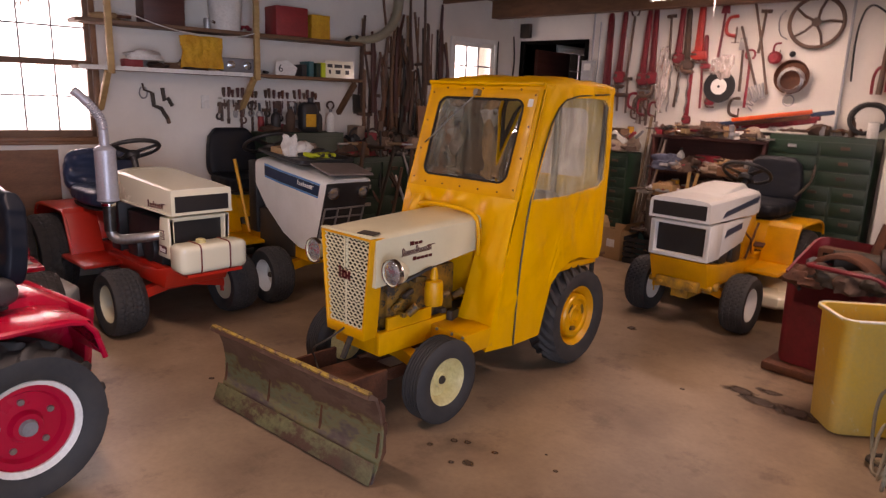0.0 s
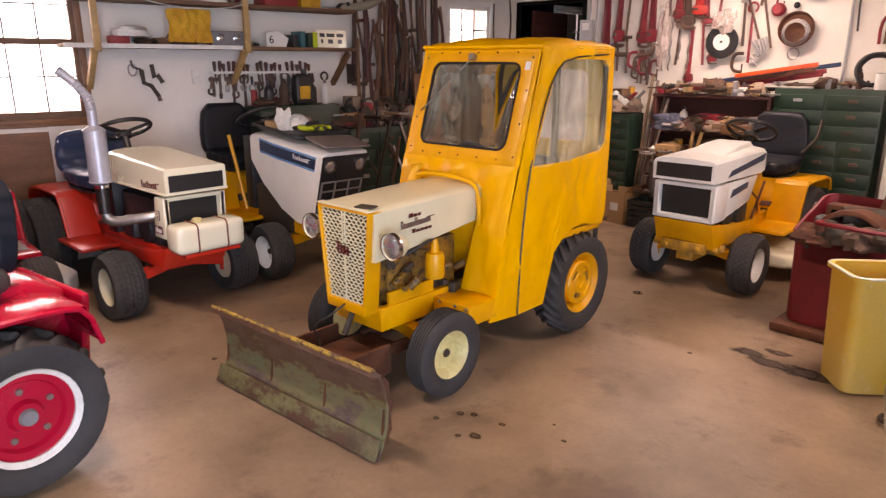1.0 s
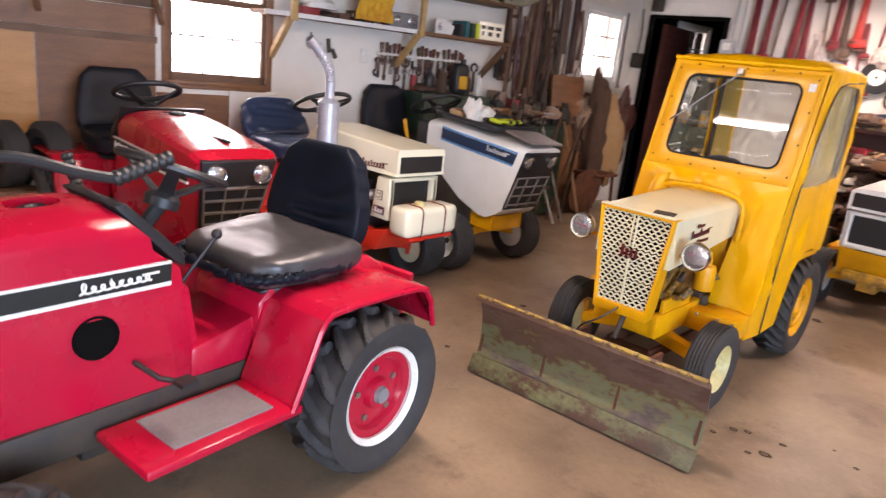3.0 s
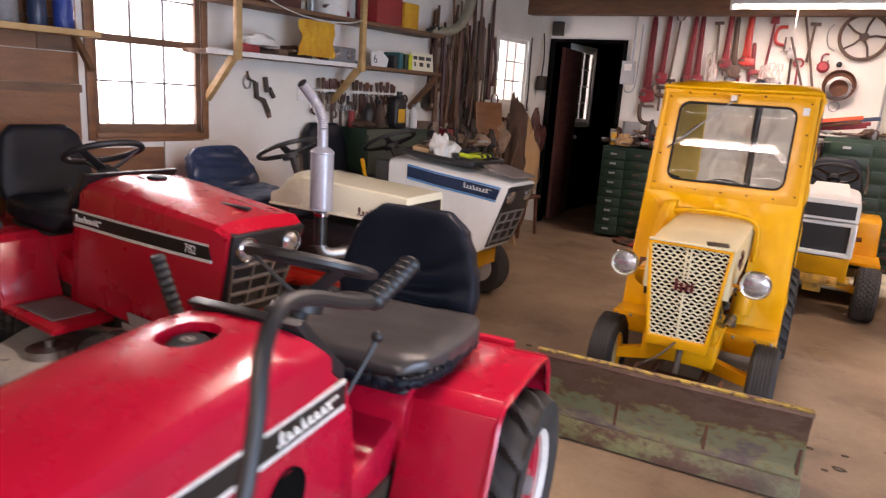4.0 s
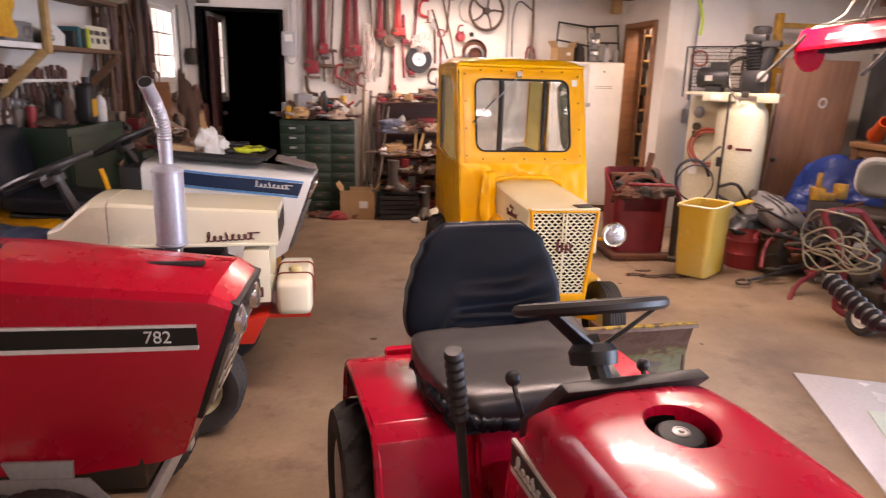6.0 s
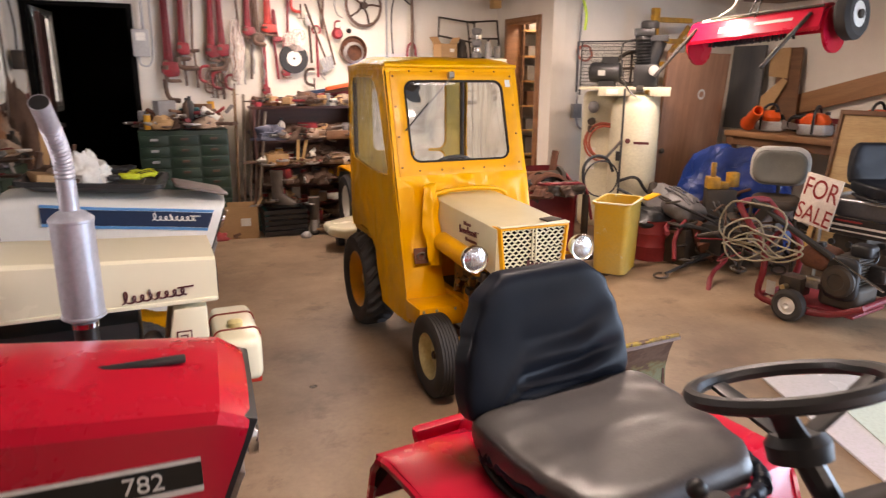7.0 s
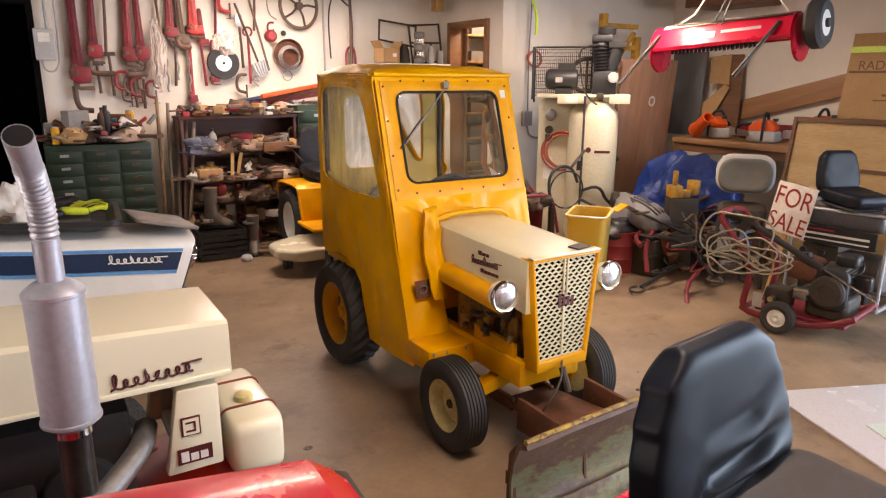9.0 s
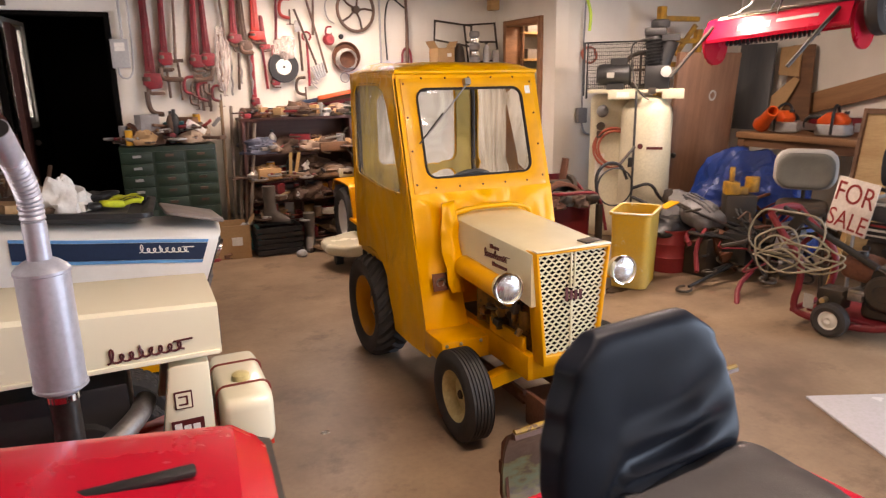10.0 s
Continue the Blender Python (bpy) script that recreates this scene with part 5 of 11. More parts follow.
# ---- the red wedge-hood tractors ----
def wedge_tractor(m, label, deck=False, number=True, seat_mat=VINYL, cushion=None, rear="lug", front="lug", ring=True, lean=16, back=0.34, red=RED, seat_at=(0.0, 1.22), gather=0.0):
    t = thing("garden_tractor", m, label, "tractor", "tractors in the workshop")
    front_end(t, DARK, 0.34)
    fr = 0.2
    for s in (-1, 1):
        wheel(t, "front_wheel", (s * 0.345, 0, fr), fr, 0.155, 0.105, WHITE if ring else LIGHT_GREY, front, s, hub=DARK, ring=None if ring else WHITE_DECAL)
        wheel(t, "rear_wheel", (s * 0.37, 1.12, 0.29), 0.29, 0.24, 0.165, RED if ring else WHITE, rear, s, holes=5, flat=0.26 if ring else 0.0, hub=GREY, ring=WHITE_DECAL if ring else None)
    def cross(f, w, wl, top, crown, shoulder, low):
        """A section of the wedge hood, its nose sloping back downwards and its rear edge raked."""
        out = []
        for x, _, z in section(0, w, top, crown, shoulder, low, wl):
            front = -0.475 + max(0.0, 0.87 - z) * 0.36
            rear = 0.40 + min(0.16, max(0.0, 0.935 - z) * 1.05)
            out.append((x, front + (rear - front) * f, z))
        return out

    rings = [cross(0, 0.186, 0.125, 0.846, 0.842, 0.826, 0.385), cross(0.065, 0.203, 0.15, 0.882, 0.877, 0.851, 0.375), cross(0.3, 0.21, 0.185, 0.905, 0.897, 0.865, 0.365), cross(0.65, 0.213, 0.2, 0.938, 0.929, 0.885, 0.375), cross(0.9, 0.213, 0.2, 0.948, 0.938, 0.89, 0.40), cross(1, 0.207, 0.2, 0.942, 0.932, 0.885, 0.40)]
    if gather:
        rings = [[Vector(a).lerp(Vector(b), k / 9) for a, b in zip(p, q)] for p, q in zip(rings, rings[1:]) for k in range(9)] + [rings[-1]]
    hood = part("hood", Builder().loft(rings), red, t, "glossy red wedge-shaped hood", angle=22)
    # front grille, raked with the nose
    gm = pose(0, -0.478, 0.868, 19.8, 0, 0)
    part("grille_panel", Builder().prism([(-0.172, -0.03), (0.172, -0.03), (0.13, -0.40), (-0.13, -0.40)], "y", -0.012, 0.02).move(gm), BLACK, t, "black grille panel", bevel=0.006)
    for k in range(4):
        w = 0.148 - 0.008 * k
        part("grille_bar", Builder().box((0, -0.018, -0.16 - 0.062 * k), (2 * w, 0.014, 0.011)).move(gm), STEEL, t, bevel=0.002)
    for x in (-0.135, -0.045, 0.045, 0.135):
        part("grille_bar", Builder().box((x, -0.017, -0.25), (0.009, 0.012, 0.2), pose(0, 0, 0, 0, x * 55, 0)).move(gm), STEEL, t, bevel=0.002)
    for s in (-1, 1):
        lamp_round(t, gm @ Vector((s * 0.105, -0.016, -0.088)), 0.044, 0.02, BLACK)
        for z0, z1, mat_, nm in ((-0.062, -0.050, WHITE_DECAL, "stripe_edge"), (-0.049, 0.001, BLACK_STRIPE, "stripe"), (0.002, 0.010, WHITE_DECAL, "stripe_edge")):
            rr = []
            for y in (-0.375, -0.2, 0.1, 0.3, 0.53):
                f = (y + 0.47) / 0.95
                for_z = []
                for dz in (z0, z1):
                    z = 0.785 + dz
                    w = 0.203 + 0.01 * min(1, f * 2) - (0.865 - z) * (0.12 * max(0, 1 - f * 2) + 0.03)
                    for_z.append((w, z))
                (wa, za), (wb, zb) = for_z
                rr.append([(s * (wa - 0.006), y, za), (s * (wa + 0.004), y, za), (s * (wb + 0.004), y, zb), (s * (wb - 0.006), y, zb)])
            part(nm, Builder().loft(rr), mat_, hood, smooth=False)
        script_mark("brand_mark", hood, WHITE_DECAL, (s * 0.2165, 0.50 if s < 0 else 0.28, 0.748), (0, s, 0), (0, 0, 1), 0.19, 0.028, 8, 0.0036)
        if number:
            lettering("model_number", "782", 0.046, WHITE_DECAL, hood, Matrix(((0, 0, s, s * 0.2085), (s, 0, 0, -0.28), (0, 1, 0, 0.762), (0, 0, 0, 1))))
        # no hole is cut; a near-black disc paints in its darkness
        part("air_hole", Builder().lathe([(0.0, 0), (0.052, 0.0), (0.056, 0.006), (0.06, 0.006), (0.06, -0.01)], (s * 0.2085, 0.32, 0.62), (s, 0, 0.02), 24), SHADE_BLACK, hood) if s > 0 else None
    part("hood_slot", Builder().box((-0.005, -0.26, 0.899), (0.19, 0.022, 0.012), pose(0, 0, 0, 5, 0, -85)), BLACK, hood, bevel=0.004)
    # fuel cap in its well, whose shade is painted near-black
    cy, cz = (0.264, 0.913) if gather else (0.22, 0.936)
    if gather:
        # a round opening in the hood over the tank's neck
        tool = new("cutter", Builder().cyl((-0.011, cy, 0.86), (-0.011, cy, 1.05), 0.066, seg=40).mesh("cutter", SHADE_BLACK))
        tool.matrix_basis = m
        md = hood.modifiers.new("cut", "BOOLEAN")
        md.operation, md.object, md.solver = "DIFFERENCE", tool, "EXACT"
        bpy.context.view_layer.update()
        me = bpy.data.meshes.new_from_object(hood.evaluated_get(bpy.context.evaluated_depsgraph_get()))
        hood.modifiers.remove(md)
        bpy.data.objects.remove(tool)
        me.materials.clear()
        me.materials.append(red)
        for pl in me.polygons:
            pl.material_index = 0
        me.shade_smooth()
        me.set_sharp_from_angle(angle=radians(30))
        hood.data = me
        part("filler_well", Builder().lathe([(0.0, 0.0), (0.060, 0.0), (0.0635, 0.004), (0.0645, 0.034), (0.0652, 0.034), (0.0652, -0.004), (0.0, -0.004)], (0, cy, 0.894), (0, 0, 1), 32), SHADE_BLACK, hood, "filler recess painted near-black")
    else:
        part("filler_well", Builder().lathe([(0.0, 0.0015), (0.050, 0.003), (0.054, 0.005), (0.057, 0.003), (0.058, -0.01)], (0, cy, cz + 0.004), (0, -0.07, 1), 28), SHADE_BLACK, hood)
    part("fuel_cap", Builder().lathe([(0.038, -0.012), (0.041, 0.004), (0.041, 0.014), (0.036, 0.019), (0.022, 0.021), (0, 0.021)], (0, cy, cz), (0, -0.1, 1), 24), VINYL, hood, "black fuel cap with a worn metal disc")
    part("cap_rim", Builder().lathe([(0.014, 0.0205), (0.0145, 0.0222), (0.011, 0.0235), (0.010, 0.0222), (0.005, 0.0222), (0.004, 0.0255), (0, 0.026)], (0, cy, cz), (0, -0.1, 1), 20), STEEL if gather else GREY, hood, "worn metal disc on the cap")
    # dash, pedestal, side panels
    part("dash_trim", Builder().prism([(0.395, 0.952), (0.43, 0.956), (0.60, 0.79), (0.60, 0.75), (0.565, 0.775)], "x", -0.214, 0.214), BLACK, t, "black raked dash edge", bevel=0.006)
    part("side_panel", Builder().prism([(0.40, 0.90), (0.57, 0.76), (0.62, 0.45), (0.4, 0.42)], "x", -0.195, 0.195), red, t, bevel=0.008)
    part("pedestal", Builder().prism([(0.46, 0.75), (0.6, 0.7), (0.66, 0.34), (0.46, 0.34)], "x", -0.19, 0.19), red, t, bevel=0.012)
    part("tunnel", Builder().prism([(0.6, 0.34), (0.6, 0.50), (0.85, 0.56), (0.9, 0.34)], "x", -0.15, 0.15), red, t, bevel=0.015)
    part("pedal", Builder().tube([(0.16, 0.42, 0.52), (0.25, 0.44, 0.50), (0.3, 0.47, 0.5)], 0.008, 6).box((0.31, 0.48, 0.5), (0.05, 0.05, 0.012)), BLACK, t)
    for s in (-1, 1):
        part("footrest", Builder().prism([(0.30, 0.36), (0.30, 0.33), (0.80, 0.33), (0.80, 0.36)], "x", s * 0.17, s * 0.43), red, t, bevel=0.01)
        part("foot_pad", Builder().span((s * 0.2, 0.40, 0.361), (s * 0.385, 0.72, 0.366)), GREY, t, "worn black foot mat")
        fd = fender(t, red, s, 0.78, 1.42, 0.17, 0.425, 0.645, 0.36, rear_z=0.47)
        # uncut hole: its dark inside is a black disc on the fender
        part("tail_lamp", Builder().lathe([(0.0, 0.0), (0.035, 0.0), (0.038, 0.008), (0.03, 0.012), (0, 0.012)], (s * 0.30, 1.417, 0.53), (0, 1, 0.25), 18), BLACK, fd, "black disc drawn for the tail lamp hole")
        part("fender_side", Builder().prism([(0.78, 0.36), (0.84, 0.6), (0.91, 0.635), (1.3, 0.635), (1.4, 0.6), (1.42, 0.52), (1.25, 0.40), (1.0, 0.36)], "x", s * 0.17, s * 0.18), red, t)
    part("seat_deck", Builder().prism([(0.82, 0.6), (0.9, 0.68), (1.32, 0.68), (1.42, 0.62), (1.42, 0.42), (0.82, 0.42)], "x", -0.175, 0.175), red, t, bevel=0.02)
    part("rear_plate", Builder().prism([(-0.3, 0.62), (0.3, 0.62), (0.22, 0.3), (-0.22, 0.3)], "y", 1.42, 1.46), red, t, bevel=0.02)
    part("seat_spring", Builder().span((-0.12, 0.95, 0.68), (0.12, 1.22, 0.70)), DARK, t, bevel=0.004)
    seat(t, seat_at[1], 0.78, seat_mat, back, 0.49 if gather else 0.45, 0.40, lean, 0.006, cushion, seed=2.0, x=seat_at[0], gather=gather)
    steering_wheel(t, (-0.01, 0.64, 1.015), 0.15 if gather else 0.165, 20, dish=0.08)
    part("steering_column", Builder().cyl((0, 0.50, 0.80), (-0.01, 0.63, 0.95), 0.022, seg=10), BLACK, t)
    for x0, x1, r_ in ((-0.14, -0.16, 0.018), (0.12, 0.16, 0.016)):
        lv = part("lever", Builder().tube([(x0, 0.58, 0.70), (x1, 0.67, 0.84)], 0.006, 6), BLACK, t)
        part("lever_knob", Builder().ball((x1, 0.674, 0.85), r_, 10, 6), BLACK, lv)
    if gather:
        lv = part("lift_lever", Builder().tube([(-0.25, 0.60, 0.40), (-0.30, 0.56, 0.68), (-0.327, 0.527, 0.86)], 0.010, 8, smooth=1), BLACK, t)
        part("lever_grip", Builder().tube([(-0.326 - 0.0017 * k, 0.528 - 0.0021 * k, 0.85 + 0.0098 * k) for k in range(17)], [0.0155 + (0.004 if k % 2 else 0) for k in range(17)], 10), BLACK, lv, "ribbed black grip")
    if deck:
        d = Builder().slab(resample([(-0.62, 0.25), (-0.55, 0.12), (0.5, 0.12), (0.6, 0.3), (0.55, 0.75), (0.2, 0.86), (-0.3, 0.86), (-0.62, 0.6)], 60), 0.13, 0.03, pose(0, 0, 0.16), 0.0)
        part("mower_deck", d, DECK_PAINT, t, "scuffed pale grey mower deck")
        part("deck_pulley", Builder().cyl((-0.4, 0.4, 0.22), (-0.4, 0.4, 0.26), 0.09, seg=24).cyl((-0.4, 0.4, 0.25), (-0.4, 0.4, 0.29), 0.02, seg=10), STEEL, t)
        bk = Builder()
        for s in (-1, 1):
            bk.prism([(-0.04, 0.42), (0.14, 0.42), (0.12, 0.37), (0.05, 0.27), (-0.03, 0.27)], "x", s * 0.2, s * 0.212)
            bk.prism([(0.16, 0.375), (0.16, 0.34), (-0.04, 0.30), (-0.10, 0.235), (-0.15, 0.235), (-0.13, 0.31), (-0.08, 0.375)], "x", s * 0.213, s * 0.222)
            bk.box((s * 0.20, -0.19, 0.245), (0.05, 0.07, 0.07))
        bk.box((0, -0.01, 0.29), (0.40, 0.03, 0.03)).box((0, -0.2, 0.245), (0.4, 0.02, 0.05))
        part("hitch_bracket", bk, LIGHT_GREY, t, "bare galvanised front hitch bracket", bevel=0.003)
        for s in (-1, 1):
            part("hanger_rod", Builder().tube([(s * 0.23, 0.15, 0.34), (s * 0.25, 0.5, 0.28)], 0.014, 8), STEEL, t)
    return t


near_red = wedge_tractor(pose(-0.518, -2.69, 0, 0, 0, 6.3), "glossy red garden tractor with black vinyl seat and lugged tyres", number=False, seat_mat=NAVY_VINYL, cushion=GREY_VINYL, back=0.268, lean=10, seat_at=(-0.032, 1.19), gather=0.015)
# this one's hood is slimmer and sits a little off its seat's line
for ob in near_red.children_recursive:
    if ob.name.split(".")[0] in ("hood", "grille_panel", "grille_bar", "stripe", "stripe_edge", "brand_mark", "air_hole", "hood_slot", "dash_trim", "side_panel", "pedestal", "headlight", "lens", "bezel"):
        for v in ob.data.vertices:
            v.co.x = v.co.x * (0.68 if ob.name.startswith("dash") else 0.885) - 0.027
    elif ob.name.split(".")[0] in ("filler_well", "fuel_cap", "cap_rim"):
        for v in ob.data.vertices:
            v.co.x -= 0.037
far_red = wedge_tractor(pose(-1.865, -1.345, 0, 0, 0, 85.8) @ Matrix.Scale(1.042, 4), "red garden tractor with a white mower deck and black seat", deck=True, rear="turf", front="turf", ring=False, red=CRIMSON, seat_at=(0.0, 1.18), back=0.30)
# it is a shorter frame: everything behind the engine sits further forward
for ob in far_red.children_recursive:
    up = ob
    while up.parent and up.parent != far_red:
        up = up.parent
    rear = up.name.startswith("rear_wheel")
    if ob.matrix_basis.is_identity:
        for v in ob.data.vertices:
            if rear:
                v.co.y -= 0.087
            elif v.co.y > 0.25:
                v.co.y = 0.25 + (v.co.y - 0.25) * 0.9
            if ob.name.startswith(("stripe", "brand_mark")):
                v.co.x *= 1.012
    elif rear and ob == up:
        ob.matrix_basis = Matrix.Translation((0, -0.087, 0)) @ ob.matrix_basis


# ---- the tractors with flat boxed hoods ----
def box_hood_tractor(m, label, paint, trim, seat_mat, stack=False, tank=False, deck=False, stripe=None, front="turf"):
    t = thing("garden_tractor", m, label, "tractor", "tractors in the workshop")
    front_end(t, trim, 0.34)
    for s in (-1, 1):
        wheel(t, "front_wheel", (s * (0.37 if stack else 0.345), 0, 0.2), 0.2, 0.185 if stack else 0.15, 0.108, CREAM if stack else WHITE, front, s, hub=DARK)
        wheel(t, "rear_wheel", (s * (0.41 if stack else 0.305), 1.12, 0.29), 0.29, 0.225, 0.165, CREAM if stack else WHITE, "turf", s, hub=DARK)
    rings = [section(-0.34, 0.206, 0.896, 0.891, 0.872, 0.752), section(-0.2, 0.207, 0.902, 0.896, 0.876, 0.75), section(0.2, 0.206, 0.914, 0.908, 0.888, 0.745), section(0.43, 0.205, 0.927, 0.919, 0.888, 0.74), section(0.52, 0.2, 0.915, 0.907, 0.878, 0.75)]
    if stack:
        rings = [section(-0.34, 0.187, 0.902, 0.901, 0.894, 0.752), section(-0.2, 0.19, 0.910, 0.909, 0.901, 0.752), section(0.1, 0.19, 0.926, 0.924, 0.914, 0.752), section(0.27, 0.19, 0.944, 0.940, 0.922, 0.752), section(0.345, 0.19, 0.950, 0.945, 0.924, 0.752)]
        cowl = [section(0.349, 0.19, 0.951, 0.946, 0.925, 0.752), section(0.42, 0.19, 0.952, 0.946, 0.92, 0.752), section(0.47, 0.188, 0.915, 0.909, 0.88, 0.752), section(0.53, 0.185, 0.85, 0.846, 0.83, 0.752), section(0.585, 0.18, 0.825, 0.822, 0.81, 0.752)]
        part("cowl", Builder().loft(cowl), paint, t, "cream cowl sloping down to the dash", angle=22)
    hood = part("hood", Builder().loft(rings), paint, t, angle=25)
    for s in (-1, 1) if stack else ():
        part("hood_lip", Builder().prism([(-0.335, 0.751), (0.585, 0.749), (0.585, 0.763), (-0.335, 0.765)], "x", s * 0.185, s * 0.197), paint, hood, bevel=0.003)
    if not stack:
        part("hood_hump", Builder().loft([[(-w, y, 0.88), (w, y, 0.88), (w * 0.9, y, z), (-w * 0.9, y, z)] for y, w, z in ((-0.12, 0.150, 0.899), (0.10, 0.142, 0.924), (0.24, 0.135, 0.943), (0.42, 0.128, 0.952), (0.50, 0.125, 0.915))]), paint, hood, bevel=0.008)
    ow = 0.165 if stack else 0.182
    # black panel painted in for the dark hollow of the open hood front
    part("hood_opening", Builder().span((-ow, -0.344, 0.77), (ow, -0.33, 0.862)), BLACK, hood, "black panel standing in for the hood's open front")
    nose = Builder()
    hw = 0.19 if stack else 0.205
    g0, g1 = [(-hw, 0.735), (hw, 0.735), (hw - 0.005, 0.49), (-hw + 0.005, 0.49)], [(-hw + 0.032, 0.71), (hw - 0.032, 0.71), (hw - 0.037, 0.52), (-hw + 0.037, 0.52)]
    for ya, yb in ((-0.30, -0.19 if stack else -0.09),):
        vs = [(x, y, z) for y in (ya, yb) for x, z in g0 + g1]
        fs = []
        for k in range(4):
            j = (k + 1) % 4
            fs += [(k, j, 4 + j, 4 + k), (8 + k, 12 + k, 12 + j, 8 + j), (k, 8 + k, 8 + j, j), (4 + k, 4 + j, 12 + j, 12 + k)]
        nose.add(vs, fs)
    for s in (-1, 1):
        nose.prism([(-0.30, 0.734), (-0.191 if stack else -0.17, 0.734), (-0.15 if stack else -0.13, 0.492), (-0.30, 0.492)], "x", s * (hw - 0.035), s * (hw + 0.003))
    n = part("grille_housing", nose, paint, t, bevel=0.008)
    part("grille_screen", Builder().span((-hw + 0.03, -0.26, 0.51), (hw - 0.03, -0.25, 0.715)), BLACK, n, "black lower grille screen")
    # black colour puts the darkness of the bay into the engine itself
    part("engine", Builder().span((-0.14, -0.08, 0.38), (0.14, 0.4, 0.69)).cyl((-0.17, 0.05, 0.5), (0.17, 0.05, 0.5), 0.09, seg=16).span((-0.19, 0.15, 0.42), (0.19, 0.3, 0.55)), BLACK, t, "engine, plain black for the dark bay", bevel=0.012)
    part("frame_skirt", Builder().prism([(-0.29, 0.44), (-0.05, 0.38), (0.62, 0.38), (0.62, 0.30), (-0.22, 0.30)] if stack else [(-0.29, 0.485), (-0.05, 0.44), (0.62, 0.40), (0.62, 0.30), (-0.22, 0.30)], "x", -0.2, 0.2), trim, t, bevel=0.008)
    if stack:
        part("dash", Builder().span((-0.175, 0.45, 0.4), (0.175, 0.60, 0.80)), BLACK, t, bevel=0.012)
    else:
        part("pedestal", Builder().prism([(0.42, 0.745), (0.60, 0.745), (0.68, 0.40), (0.42, 0.40)], "x", -0.16, 0.16), trim, t, bevel=0.012)
        part("dash", Builder().prism([(0.522, 0.90), (0.56, 0.90), (0.64, 0.78), (0.60, 0.748), (0.522, 0.748)], "x", -0.175, 0.175), BLACK, t, "black dash panel", bevel=0.008)
        for s in (-1, 1):
            lk = part("linkage", Builder().tube([(s * 0.19, 0.40, 0.42), (s * 0.20, 0.50, 0.60), (s * 0.19, 0.58, 0.66)], 0.009, 6).tube([(s * 0.19, 0.50, 0.45), (s * 0.21, 0.42, 0.56), (s * 0.18, 0.36, 0.62)], 0.007, 6), RUST, t, "rusty linkage rods")
            part("pedal", Builder().box((s * 0.24, 0.50, 0.52), (0.07, 0.045, 0.012), pose(0, 0, 0, 30, 0, 0)), RUST, lk)
        part("arm_rail", Builder().tube([(-0.25, 1.10, 0.82), (-0.262, 1.40, 0.90), (-0.25, 1.53, 1.03), (-0.20, 1.565, 1.10), (0.20, 1.565, 1.10), (0.25, 1.53, 1.03), (0.262, 1.40, 0.90), (0.25, 1.10, 0.82)], 0.010, 8, smooth=2), DARK, t, "dark tube rail round the seat")
    for s in (-1, 1):
        part("footrest", Builder().span((s * 0.17, 0.38, 0.33), (s * 0.43, 0.80, 0.355)), trim, t, bevel=0.006)
        fender(t, trim, s, 0.76, 1.46, 0.17, 0.375 if stack else 0.395, 0.645, 0.345)
        part("fender_side", Builder().prism([(0.76, 0.36), (0.84, 0.6), (0.91, 0.635), (1.3, 0.635), (1.4, 0.6), (1.42, 0.52), (1.25, 0.40), (1.0, 0.36)], "x", s * 0.17, s * 0.18), trim, t)
        if stripe:
            part("side_stripe", Builder().prism([(-0.14, 0.772), (0.45, 0.828), (0.48, 0.872), (-0.09, 0.812)], "x", s * 0.2, s * 0.211), stripe, hood, smooth=False)
            part("side_stripe", Builder().prism([(-0.06, 0.63), (0.22, 0.665), (0.22, 0.705), (-0.03, 0.68)], "x", s * 0.19, s * 0.207), stripe, n, smooth=False)
            part("side_shield", Builder().prism([(-0.1, 0.732), (0.40, 0.732), (0.28, 0.56), (-0.1, 0.50)], "x", s * 0.18, s * 0.203), paint, t, bevel=0.01)
        else:
            script_mark("brand_mark", hood, RED_DECAL, (s * 0.191, -0.27 if s > 0 else -0.04, 0.772), (0, s, 0.03), (0, 0, 1), 0.2, 0.042, 8, 0.0032)
            part("side_badge", Builder().span((s * 0.185, -0.245, 0.60), (s * 0.197, -0.195, 0.655)), RED_DECAL, n, bevel=0.002)
            part("badge_inset", Builder().span((s * 0.185, -0.2405, 0.6045), (s * 0.1985, -0.1995, 0.6505)), paint, n)
            part("badge_core", Builder().span((s * 0.185, -0.232, 0.613), (s * 0.1995, -0.206, 0.618)).span((s * 0.185, -0.232, 0.618), (s * 0.1995, -0.227, 0.642)).span((s * 0.185, -0.227, 0.637), (s * 0.1995, -0.206, 0.642)), RED_DECAL, n)
            bars("sticker", n, RED_DECAL, (s * 0.1955, -0.27 if s > 0 else -0.18, 0.52), (0, s, 0), (0, 0, 1), [0.09], 0.045)
            bars("sticker_word", n, WHITE_DECAL, (s * 0.197, -0.262 if s > 0 else -0.188, 0.527), (0, s, 0), (0, 0, 1), [0.02, -0.005, 0.02, -0.005, 0.02], 0.03)
    part("seat_deck", Builder().prism([(0.80, 0.5), (0.88, 0.64), (1.34, 0.64), (1.42, 0.58), (1.42, 0.42), (0.80, 0.42)], "x", -0.175, 0.175), trim, t, bevel=0.02)
    part("seat_spring", Builder().span((-0.10, 0.95, 0.63), (0.10, 1.2, 0.70)), DARK, t, bevel=0.004)
    seat(t, 1.27 if not stack else 1.07, 0.79, seat_mat, 0.30 if not stack else 0.24, 0.46 if not stack else 0.52, 0.40, 16 if not stack else 34, 0.004 if not stack else 0.016, seed=6.0)
